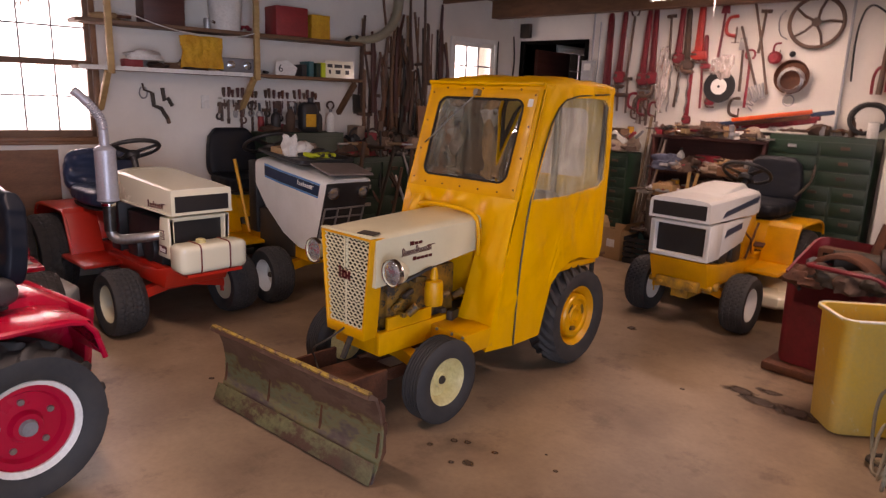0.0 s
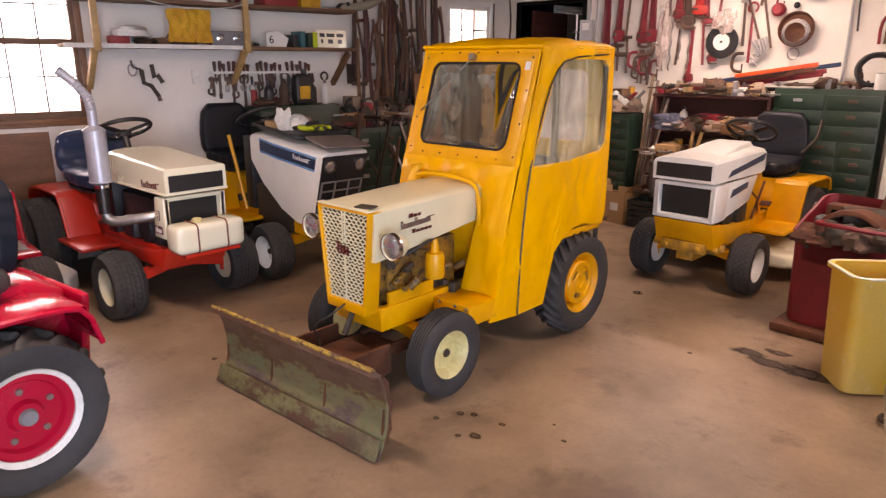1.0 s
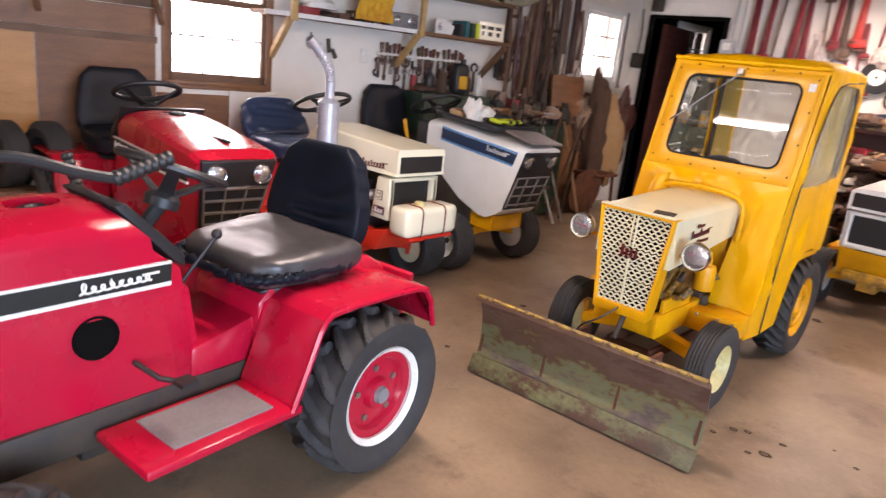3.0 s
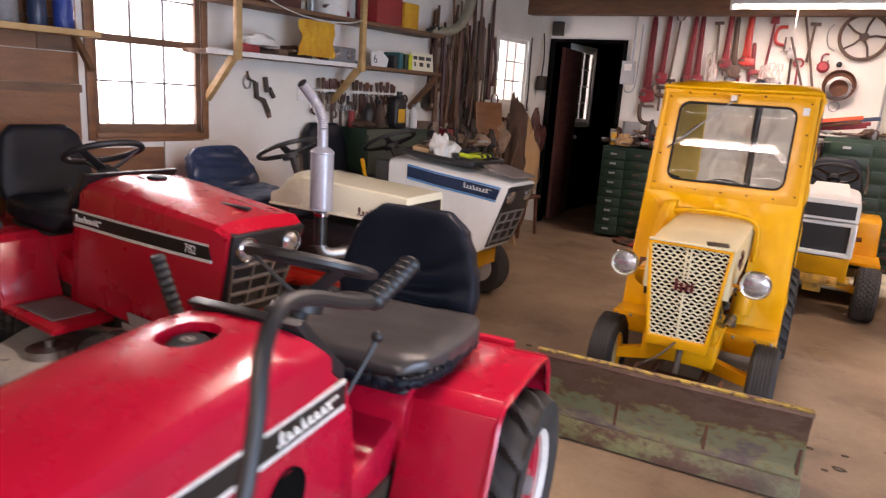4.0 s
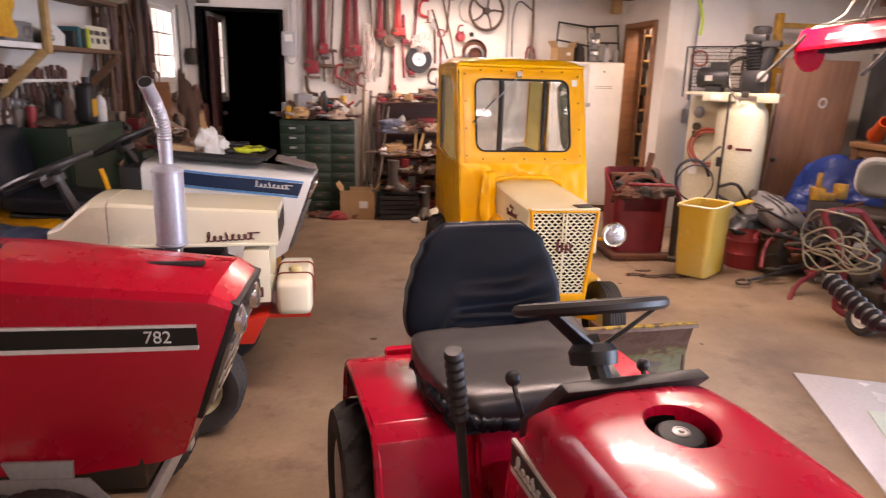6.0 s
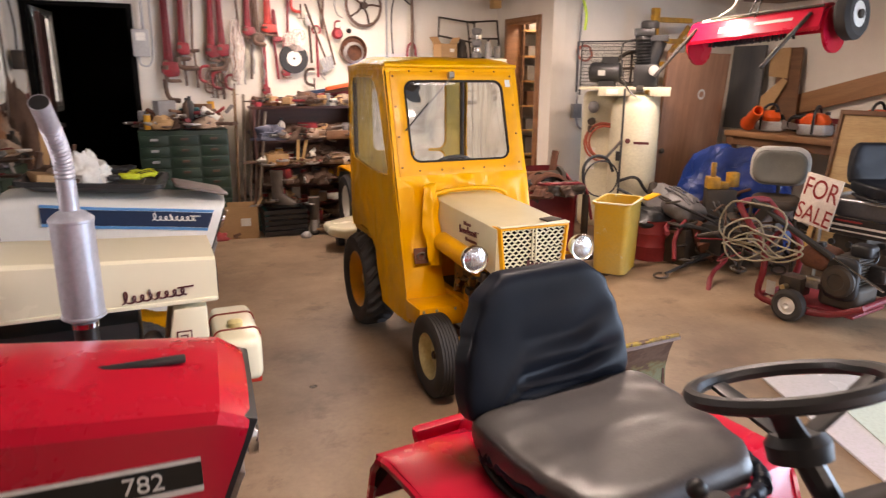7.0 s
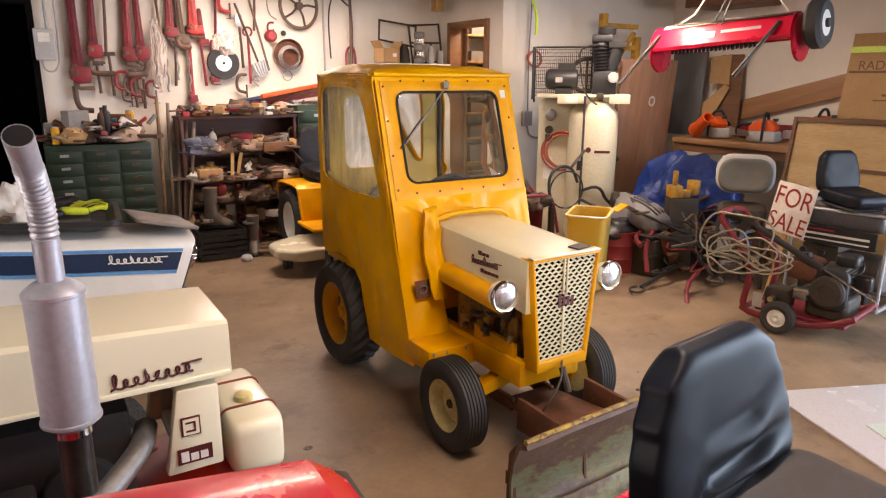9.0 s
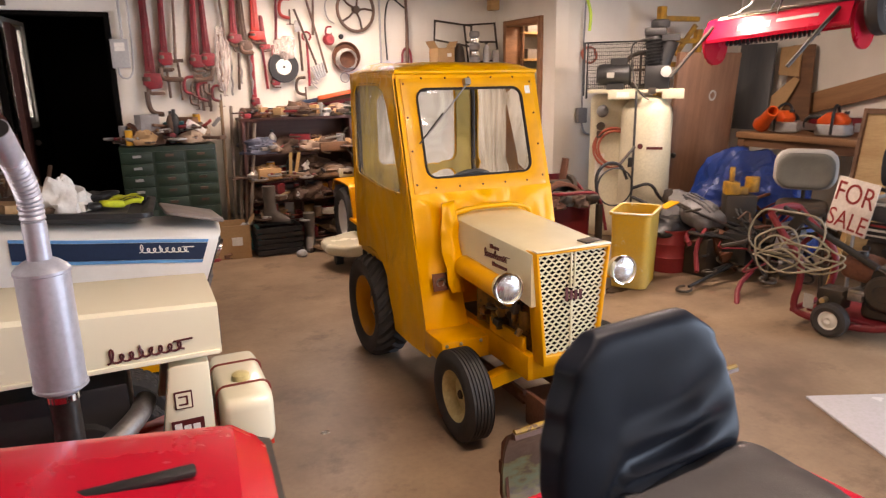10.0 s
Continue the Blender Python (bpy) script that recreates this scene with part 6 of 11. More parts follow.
    if stack:
        steering_wheel(t, (0, 0.62, 1.05), 0.18, 24)
        part("steering_column", Builder().cyl((0, 0.52, 0.86), (0, 0.60, 1.04), 0.022, seg=10), BLACK, t)
    else:
        steering_wheel(t, (0, 0.74, 1.0), 0.17, 30)
        part("steering_column", Builder().cyl((0, 0.62, 0.82), (0, 0.75, 0.98), 0.022, seg=10), BLACK, t)
    if tank:
        tk = part("fuel_tank", Builder().slab(rounded(0.42, 0.165, 0.035), 0.16, 0.026, pose(0, -0.40, 0.513, 90, 0, 0)), PALE, t, "cream auxiliary fuel tank across the nose")
        for x in (-0.09, 0.09):
            part("strap", Builder().tube([(x, -0.40 + a, 0.513 + c) for a, c in rounded(0.165, 0.169, 0.03)], 0.0045, 6, loop=True), STRAP_RED, tk, "dull red tank strap")
        part("tank_cap", Builder().lathe([(0.028, 0), (0.028, 0.018), (0.02, 0.024), (0, 0.025)], (-0.05, -0.40, 0.595), (0, 0, 1), 16), RIM_CREAM, tk, "yellowed filler cap")
        part("tank_shelf", Builder().span((-0.17, -0.47, 0.412), (0.17, -0.27, 0.43)), trim, t)
    if stack:
        pipe = Builder().tube([(-0.10, -0.12, 0.61), (-0.18, -0.10, 0.60), (-0.27, -0.04, 0.585), (-0.345, 0.02, 0.575), (-0.374, 0.048, 0.60), (-0.378, 0.052, 0.66)], 0.030, 14, smooth=2)
        ex = part("exhaust_pipe", pipe, STEEL, t, "bare steel exhaust elbow")
        part("riser", Builder().cyl((-0.378, 0.052, 0.63), (-0.378, 0.052, 0.82), 0.034, seg=18), SOOTY, ex, "dark chrome riser pipe")
        part("muffler", Builder().lathe([(0.03, 0.0), (0.035, 0.004), (0.056, 0.008), (0.0612, 0.012), (0.0612, 0.018), (0.058, 0.020), (0.058, 0.296), (0.0606, 0.298), (0.0606, 0.305), (0.055, 0.312), (0.04, 0.324), (0.028, 0.33)], (-0.378, 0.052, 0.80), (0, 0, 1), 32), MUFFLER, ex, "silver upright muffler")
        st = [(-0.378, 0.052, 1.12), (-0.378, 0.052, 1.24), (-0.388, 0.052, 1.28), (-0.416, 0.057, 1.33), (-0.471, 0.067, 1.395), (-0.516, 0.072, 1.435)]
        q = [Vector(p) for p in st]
        for _ in range(2):
            q = [q[0]] + [v for i in range(len(q) - 1) for v in (q[i].lerp(q[i + 1], 0.25), q[i].lerp(q[i + 1], 0.75))] + [q[-1]]
        q = [q[i].lerp(q[i + 1], j / n_) for i in range(len(q) - 1) for n_ in (max(1, int((q[i + 1] - q[i]).length / 0.003)),) for j in range(n_)] + [q[-1]]
        part("stack_pipe", Builder().tube(q, [0.023 + (0.0046 * abs(math.sin(length * math.pi / 0.0125)) if 0.10 < length < 0.27 else 0.003) for length in [sum((q[i + 1] - q[i]).length for i in range(k)) for k in range(len(q))]], 16), MUFFLER, ex, "flexible silver stack pipe")
        # black disc closes the pipe end in place of its dark inside
        part("stack_mouth", Builder().lathe([(0.024, 0.0), (0.0, 0.002)], q[-1] , (q[-1] - q[-4]), 16), BLACK, ex)
        part("clamp", Builder().lathe([(0.034, 0), (0.039, 0.004), (0.039, 0.02), (0.034, 0.024)], (-0.378, 0.052, 0.775), (0, 0, 1), 20, loop=True), CHROME, ex)
    if stripe:
        cast = Builder().span((-0.15, -0.26, 0.27), (0.15, -0.06, 0.34)).span((-0.06, -0.2, 0.20), (0.06, 0.04, 0.29))
        for s in (-1, 1):
            cast.cyl((s * 0.15, -0.2, 0.30), (s * 0.22, -0.2, 0.30), 0.022, seg=10).box((s * 0.19, -0.08, 0.30), (0.05, 0.10, 0.05), pose(0, 0, 0, 0, 0, s * 18)).cyl((s * 0.11, -0.262, 0.305), (s * 0.11, -0.28, 0.305), 0.018, seg=6)
        part("front_casting", cast, GRIME_YELLOW, t, "grimy yellow front casting", bevel=0.005)
    if deck:
        part("mower_deck", Builder().slab(resample([(-0.72, 0.35), (-0.6, 0.2), (0.5, 0.2), (0.6, 0.35), (0.55, 0.75), (-0.3, 0.86), (-0.72, 0.6)], 60), 0.10, 0.03, pose(0, 0.1, 0.17), 0.0), PALE, t, "cream mower deck")
        part("deck_roller", Builder().cyl((-0.62, 0.6, 0.05), (-0.56, 0.6, 0.05), 0.05, seg=16), BLACK, t)
    return t


box_hood_tractor(pose(-1.70, -0.245, 0.0, 0, 0, 90), "cream-hooded garden tractor with red fenders and an upright silver muffler", PALE, ORANGE_RED, BLUE_VINYL, stack=True, tank=True)
box_hood_tractor(pose(0.53, 2.4, 0, 0, 0, -1.5), "yellow garden tractor with a white striped hood and mower deck", WHITE, YELLOW, VINYL, deck=True, stripe=BLUE_STRIPE)


def long_hood_tractor(m):
    """The white one with the blue side band, a tray of things on its hood."""
    t = thing("garden_tractor", m, "white garden tractor with blue side band and yellow fenders", "tractor", "tractors in the workshop")
    front_end(t, YELLOW, 0.35)
    for s in (-1, 1):
        wheel(t, "front_wheel", (s * 0.35, 0, 0.2), 0.2, 0.16, 0.108, WHITE, "turf", s, hub=DARK)
        wheel(t, "rear_wheel", (s * 0.37, 1.2, 0.3), 0.3, 0.23, 0.165, WHITE, "turf", s, hub=DARK)
    rings = [section(-0.445, 0.178, 0.908, 0.905, 0.885, 0.46, 0.168), section(-0.415, 0.2, 0.915, 0.911, 0.888, 0.435, 0.187), section(-0.3, 0.205, 0.928, 0.923, 0.9, 0.395, 0.194), section(-0.15, 0.209, 0.942, 0.936, 0.91, 0.40, 0.198), section(0.1, 0.212, 0.965, 0.958, 0.93, 0.47, 0.2), section(0.35, 0.21, 0.99, 0.98, 0.95, 0.63, 0.2), section(0.5, 0.2, 0.985, 0.975, 0.945, 0.78, 0.2)]
    hood = part("hood", Builder().loft(rings), WHITE, t, "white rounded hood")
    part("grille_panel", Builder().prism([(-0.18, 0.885), (0.18, 0.885), (0.17, 0.47), (-0.17, 0.47)], "y", -0.452, -0.43), BLACK, t, "black grille panel", bevel=0.01)
    for k in range(4):
        part("grille_bar", Builder().box((0, -0.458, 0.51 + 0.065 * k), (0.33, 0.014, 0.012)), GREY, t, bevel=0.002)
    for x in (-0.16, -0.055, 0.055, 0.16):
        part("grille_bar", Builder().box((x, -0.458, 0.6), (0.010, 0.014, 0.22)), GREY, t, bevel=0.002)
    for s in (-1, 1):
        lamp_round(t, (s * 0.12, -0.455, 0.815), 0.042, 0.02, BLACK)
        for z0, z1, mt, nm in ((-0.02, 0.05, BLUE_STRIPE, "side_band"), (0.052, 0.064, SKY_STRIPE, "side_band_edge"), (-0.034, -0.022, SKY_STRIPE, "side_band_edge")):
            rr = []
            for y, z, w in ((-0.40, 0.815, 0.198), (-0.2, 0.835, 0.2085), (0.1, 0.86, 0.2135), (0.33, 0.885, 0.2125)):
                rr.append([(s * (w - 0.008), y, z + z0), (s * (w + 0.004), y, z + z0), (s * (w + 0.004), y, z + z1), (s * (w - 0.008), y, z + z1)])
            part(nm, Builder().loft(rr), mt, hood, smooth=False)
        script_mark("brand_mark", hood, WHITE_DECAL, (s * 0.2125, -0.35 if s > 0 else -0.12, 0.832 if s > 0 else 0.85), (0, s, s * 0.1), (0, 0, 1), 0.19, 0.034, 8, 0.0028)
        part("footrest", Builder().span((s * 0.17, 0.42, 0.33), (s * 0.43, 0.85, 0.355)), YELLOW, t, bevel=0.006)
        fender(t, YELLOW, s, 0.82, 1.55, 0.17, 0.48, 0.66, 0.345)
    part("hood_cover", Builder().slab(rounded(0.40, 0.24, 0.03), 0.014, 0.005, pose(0.02, -0.33, 0.962, 14, 3, 6)), LID, hood, "brown-grey board lying at the nose")
    part("engine", Builder().span((-0.18, 0, 0.3), (0.18, 0.5, 0.6)), DARK, t, bevel=0.015)
    part("dash", Builder().span((-0.2, 0.5, 0.4), (0.2, 0.62, 0.95)), BLACK, t, bevel=0.012)
    part("seat_deck", Builder().prism([(0.86, 0.5), (0.94, 0.66), (1.4, 0.66), (1.5, 0.6), (1.5, 0.42), (0.86, 0.42)], "x", -0.175, 0.175), YELLOW, t, bevel=0.02)
    part("lift_post", Builder().tube([(-0.24, 0.55, 0.4), (-0.26, 0.62, 0.7), (-0.28, 0.68, 0.95)], 0.014, 8), YELLOW, t)
    part("seat_spring", Builder().span((-0.10, 1.0, 0.65), (0.10, 1.25, 0.72)), DARK, t, bevel=0.004)
    seat(t, 1.22, 0.80, VINYL, 0.33, 0.47, 0.42, 12, 0.003, seed=8.0)
    steering_wheel(t, (0, 0.66, 1.07), 0.19, 26)
    part("steering_column", Builder().cyl((0, 0.55, 0.9), (0, 0.65, 1.05), 0.022, seg=10), BLACK, t)
    return t


band_tractor = long_hood_tractor(pose(-1.66, 0.775, 0, 0, 0, 86))
# its nose rakes back towards the bottom
for ob in band_tractor.children_recursive:
    if ob.name.split(".")[0] in ("hood", "grille_panel", "grille_bar", "headlight", "lens", "bezel", "side_band", "side_band_edge"):
        for v in ob.data.vertices:
            v.co.y += 0.36 * max(0.0, 0.90 - v.co.z) * min(1.0, max(0.0, (-0.05 - v.co.y) / 0.35))


# ---- windows, doors and linings ----
BRIGHT = glowing("overcast_daylight", (1.0, 1.0, 1.0), 5.0)


def window(name, m, x0, x1, z0, z1, cols, rows, casing=0.07, mat=BROWN_PLY, split=True):
    """A wooden sash window in a wall opening; m is the wall's frame."""
    t = tagged(new(name), "wooden sash window with small panes and bright daylight outside", "window", kind="structure")
    t.matrix_basis = m
    b = Builder()
    for a, c in (((x0 - casing, -0.022, z0 - 0.045), (x0, 0.0, z1 + casing)), ((x1, -0.022, z0 - 0.045), (x1 + casing, 0.0, z1 + casing)), ((x0, -0.022, z1), (x1, 0.0, z1 + casing))):
        b.span(a, c)
    part("window_frame", b, mat, t, "brown wooden casing", bevel=0.003)
    part("window_sill", Builder().span((x0, -0.03, z0 - 0.03), (x1, 0.02, z0)).span((x0, -0.02, z0 - 0.055), (x1, 0.0, z0 - 0.03)), mat, t, bevel=0.003)
    s = Builder()
    for a, c in (((x0, 0.005, z0), (x0 + 0.035, 0.045, z1)), ((x1 - 0.035, 0.005, z0), (x1, 0.045, z1)), ((x0, 0.005, z0), (x1, 0.045, z0 + 0.05)), ((x0, 0.005, z1 - 0.04), (x1, 0.045, z1))):
        s.span(a, c)
    if split:
        zm = (z0 + z1) / 2
        s.span((x0, 0.003, zm - 0.022), (x1, 0.047, zm + 0.022))
    part("sash", s, BOARD if mat == BROWN_PLY else mat, t, "weathered sash")
    w, h = (x1 - x0 - 0.07) / cols, (z1 - z0 - 0.09) / rows
    for k in range(1, cols):
        part("glazing_bar", Builder().span((x0 + 0.035 + w * k - 0.006, 0.015, z0 + 0.05), (x0 + 0.035 + w * k + 0.006, 0.035, z1 - 0.04)), GREY, t)
    for k in range(1, rows):
        part("glazing_bar", Builder().span((x0 + 0.035, 0.016, z0 + 0.05 + h * k - 0.006), (x1 - 0.035, 0.034, z0 + 0.05 + h * k + 0.006)), GREY, t)
    for i in range(cols):
        for j in range(rows):
            part("pane", Builder().span((x0 + 0.035 + w * i + 0.006, 0.024, z0 + 0.05 + h * j + 0.006), (x0 + 0.035 + w * (i + 1) - 0.006, 0.027, z0 + 0.05 + h * (j + 1) - 0.006)), GLASS, t).visible_shadow = False
    return t


window("window_1", WL, *W1[:2], *W1[2:], 3, 4, 0.04)
window("window_2", WL, *W2[:2], *W2[2:], 3, 3, 0.05, WHITE, False)
tagged(part("backdrop", Builder().span((-2.2, 1.2, 0.2), (8.6, 1.22, 3.4)), BRIGHT, m=WL), kind="structure")
tagged(part("backdrop", Builder().span((-2.2, 1.17, 0.2), (5.6, 1.18, 1.17)), glowing("pale_snowy_yard", (0.66, 0.86, 0.88), 0.75), m=WL), kind="structure")
rnd = random.Random(15)
sb = thing("shrub", WL @ pose(-0.5, 0.45, 0.0), "bare dark shrub with a few leaves outside the window", "shrub")
for k in range(7):
    q = [(0.02 * k - 0.06, 0, 0.3), (rnd.uniform(-0.1, 0.1), rnd.uniform(-0.04, 0.04), 1.3), (rnd.uniform(-0.12, 0.16), rnd.uniform(-0.06, 0.06), 1.75), (rnd.uniform(-0.3, 0.22), rnd.uniform(-0.08, 0.08), rnd.uniform(1.95, 2.3))]
    part("branch", Builder().tube(q, [0.008, 0.0025], 6, smooth=2), BOARD, sb)
lf = Builder()
for k in range(70):
    p = Vector((rnd.uniform(-0.02, 0.2) if k % 4 else rnd.uniform(-0.5, 0.1), rnd.uniform(-0.08, 0.08), rnd.uniform(1.62, 2.15)))
    u, v = Vector((rnd.uniform(-1, 1), rnd.uniform(-1, 1), rnd.uniform(-1, 1))).normalized() * rnd.uniform(0.012, 0.024), Vector((rnd.uniform(-1, 1), rnd.uniform(-1, 1), rnd.uniform(-1, 1))).normalized() * 0.009
    lf.add([p - u, p + v, p + u, p - v], [(0, 1, 2, 3)])
tagged(part("leaves", lf, BROWN_CLOTH, sb, "dry dark leaves"), kind="stuff")
# plywood lining of the west wall
lining = tagged(new("wall_lining"), "plywood and old board lining", "wall lining", kind="structure")
lining.matrix_basis = WL
x = -6.8
for k, (a, c, mt) in enumerate(((-6.8, -4.0, BROWN_PLY), (-3.98, -1.5, PLY), (-1.495, -0.805, BROWN_PLY))):
    part("plywood_panel", Builder().span((a, -0.012, 0.0), (c, -0.001, 1.3)), mt, lining)
part("plywood_panel", Builder().span((-0.797, -0.012, 0.0), (-0.30, -0.001, 0.985)), BROWN_PLY, lining)
part("plywood_panel", Builder().span((-0.297, -0.016, 0.0), (0.13, -0.001, 1.02)), WALL, lining)
rnd = random.Random(11)
for j in range(6):
    z = 1.345 + 0.175 * j
    x = -6.8
    while x < -0.8:
        w = min(rnd.uniform(0.9, 2.2), -0.8 - x)
        part("board", Builder().span((x, -0.012 - rnd.uniform(0, 0.004), z), (x + w - 0.004, -0.001, z + 0.171)), BROWN_PLY if rnd.random() < 0.6 else BOARD, lining)
        x += w
part("batten", Builder().span((-6.8, -0.035, 1.30), (-0.8, -0.001, 1.343)), BOARD, lining)
# north door: casing, brown leaf standing open into a room painted near-black as unlit
d = tagged(new("door_1"), "brown wooden door standing open into a dark back room", "door", kind="structure")
part("door_frame", Builder().span((-2.47, 4.232, 0), (-2.41, 4.39, 2.12)).span((-1.63, 4.232, 0), (-1.585, 4.39, 2.12)).span((-2.41, 4.232, 2.09), (-1.63, 4.39, 2.12)), SHADE_BLACK, d)
leaf = part("door_leaf", Builder().span((0, -0.02, 0.02), (0.72, 0.02, 2.04)), DARKWOOD, d, "dark brown door leaf", m=pose(-2.36, 4.40, 0, 0, 0, 93))
part("door_handle", Builder().ball((0.68, -0.05, 1.0), 0.028, 12, 8), STEEL, leaf)
# back room walls and ceiling take the near-black so the room looks unlit
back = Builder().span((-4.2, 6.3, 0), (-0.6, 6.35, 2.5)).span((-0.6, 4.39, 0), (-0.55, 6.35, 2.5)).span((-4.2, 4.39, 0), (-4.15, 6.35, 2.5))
tagged(part("wall_back_room", back, SHADE_BLACK), kind="structure")
tagged(part("ceiling_back_room", Builder().span((-4.2, 4.39, 2.5), (-0.5, 6.35, 2.51)), SHADE_BLACK), kind="structure")
wall("wall_back_west", 6.6, 2.5, [(5.2, 5.87, 1.17, 2.1)], SHADE_BLACK, WL, x0=4.58)
window("window_3", WL, 5.2, 5.87, 1.17, 2.1, 3, 4, 0.04, WHITE, False)
# store room behind the east opening
s = tagged(new("door_2"), "brown timber door opening to a store room", "door opening", kind="structure")
part("door_frame", Builder().span((2.13, 3.965, 0), (2.31, 4.026, 2.096)).span((2.13, 3.304, 0), (2.31, 3.36, 2.096)).span((2.131, 3.361, 2.04), (2.309, 3.964, 2.095)), BROWN_PLY, s, bevel=0.004)
tagged(part("wall_store_room", Builder().span((3.2, 3.23, 0), (3.25, 4.4, 2.5)).span((2.3, 4.39, 0), (3.25, 4.44, 2.5)), WALL_GREY), kind="structure")
tagged(part("ceiling_store_room", Builder().span((2.3, 3.23, 2.5), (3.25, 4.44, 2.51)), WALL), kind="structure")
sh = thing("storage_shelf", pose(2.76, 4.12, 0, 0, 0, 90), "wooden shelf unit stacked with small boxes in the store room", "shelf")
for k in range(7):
    part("shelf_board", Builder().span((-0.2, -0.45, 0.35 + 0.27 * k), (0.25, 0.45, 0.37 + 0.27 * k)), PINE, sh)
    for j in range(4):
        bx = tagged(part("carton", Builder().span((-0.16, -0.4 + 0.2 * j, 0.372 + 0.27 * k), (0.1, -0.24 + 0.2 * j, 0.372 + 0.27 * k + rnd.uniform(0.07, 0.2))), rnd.choice((CARD, PAPER, BOARD, GREY)), None), "small carton on the store room shelf", "box", "cartons in the store room")
        bx.matrix_basis = pose(2.76, 4.12, 0, 0, 0, 90)
for y in (-0.45, 0.43):
    part("shelf_side", Builder().span((-0.2, y, 0), (0.25, y + 0.02, 2.2)), BOARD, sh)
# bulb and lamp are added out of sight to light the store room shelves
bulb = thing("light_bulb", pose(2.62, 3.6, 2.38), "unseen bare bulb added to light the store room", "light bulb")
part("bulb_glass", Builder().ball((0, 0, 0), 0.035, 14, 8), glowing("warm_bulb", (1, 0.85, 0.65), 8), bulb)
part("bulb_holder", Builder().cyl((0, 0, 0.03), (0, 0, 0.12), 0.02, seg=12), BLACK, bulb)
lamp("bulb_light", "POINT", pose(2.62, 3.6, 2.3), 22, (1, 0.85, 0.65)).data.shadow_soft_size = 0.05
# ceiling joists
for k in range(14):
    y = -6.4 + 0.8 * k
    tagged(part("ceiling_joist", Builder().span((-4.4, y, CEILING), (4.5, y + 0.045, CEILING + 0.1)), BOARD), kind="structure")
tagged(part("ceiling_beam", Builder().span((-3.2, 3.9, 2.34), (4.4, 4.02, CEILING + 0.1)), BOARD), kind="structure")


# ---- small things ----
def box(name, m, size, mat, label, category, group="", bevel=0.003, lid=None):
    t = solo(name, Builder().span((-size[0] / 2, -size[1] / 2, 0), (size[0] / 2, size[1] / 2, size[2])), mat, label, category, group, m, bevel)
    return t


def carton(m, size, label, mat=CARD, group=""):
    """An open cardboard box with flaps."""
    t = thing("cardboard_box", m, label, "box", group)
    a, b_, h = size[0] / 2, size[1] / 2, size[2]
    b = Builder().span((-a, -b_, 0), (a, b_, 0.006))
    for p, q in (((-a, -b_, 0), (a, -b_ + 0.006, h)), ((-a, b_ - 0.006, 0), (a, b_, h)), ((-a, -b_, 0), (-a + 0.006, b_, h)), ((a - 0.006, -b_, 0), (a, b_, h))):
        b.span(p, q)
    part("box_body", b, mat, t)
    for s in (-1, 1):
        part("flap", Builder().box((s * (a + 0.02), 0, h + 0.03), (0.005, 2 * b_ * 0.95, 0.09), pose(0, 0, 0, 0, s * 35, 0)), mat, t)
    part("label", Builder().span((a * 0.1, -b_ - 0.002, h * 0.4), (a * 0.6, -b_ - 0.0005, h * 0.65)), PAPER, t)
    return t


def lump(name, m, r, mat, label, category, rough=0.3, seed=0.0, seg=28, rows=16, flat=True, group="", kind=""):
    """A crumpled heap such as a rag, bag or tarpaulin."""
    b = Builder().ball((0, 0, 0), r, seg, rows)
    out = []
    for v in b.v:
        v = Vector(v)
        n = Vector((v.x / r[0], v.y / r[1], v.z / r[2]))
        k = 1 + rough * (noise.noise(n * 1.6 + Vector((seed, 0, 0))) + 0.25 - 0.9 * abs(noise.noise(n * 3.2 + Vector((0, seed, 0)))))
        v = v * k
        if flat:
            v.z = max(v.z, -r[2] * 0.5)
        out.append(tuple(v + Vector((0, 0, r[2] * 0.5 if flat else 0))))
    b.v = out
    return solo(name, b, mat, label, category, group, m, kind=kind, angle=50)


def can(m, r, h, mat, label="small tin can among the clutter", group="cans and bottles", name="can", top=None):
    t = thing(name, m, label, name, group)
    part("body", Builder().lathe([(r * 0.96, 0), (r, 0.004), (r, h - 0.004), (r * 0.96, h)], (0, 0, 0), (0, 0, 1), 16), mat, t)
    part("lid", Builder().lathe([(r * 0.9, h), (r * 0.9, h + 0.006), (0, h + 0.006)], (0, 0, 0), (0, 0, 1), 16), top or STEEL, t)
    return t


def bottle(m, r, h, mat, cap=BLACK, label="plastic bottle among the clutter"):
    t = thing("bottle", m, label, "bottle", "cans and bottles")
    part("body", Builder().lathe([(r * 0.9, 0), (r, 0.006), (r, h * 0.62), (r * 0.8, h * 0.75), (r * 0.35, h * 0.85), (r * 0.35, h * 0.9)], (0, 0, 0), (0, 0, 1), 16), mat, t)
    part("cap", Builder().cyl((0, 0, h * 0.9), (0, 0, h), r * 0.4, seg=12), cap, t)
    return t


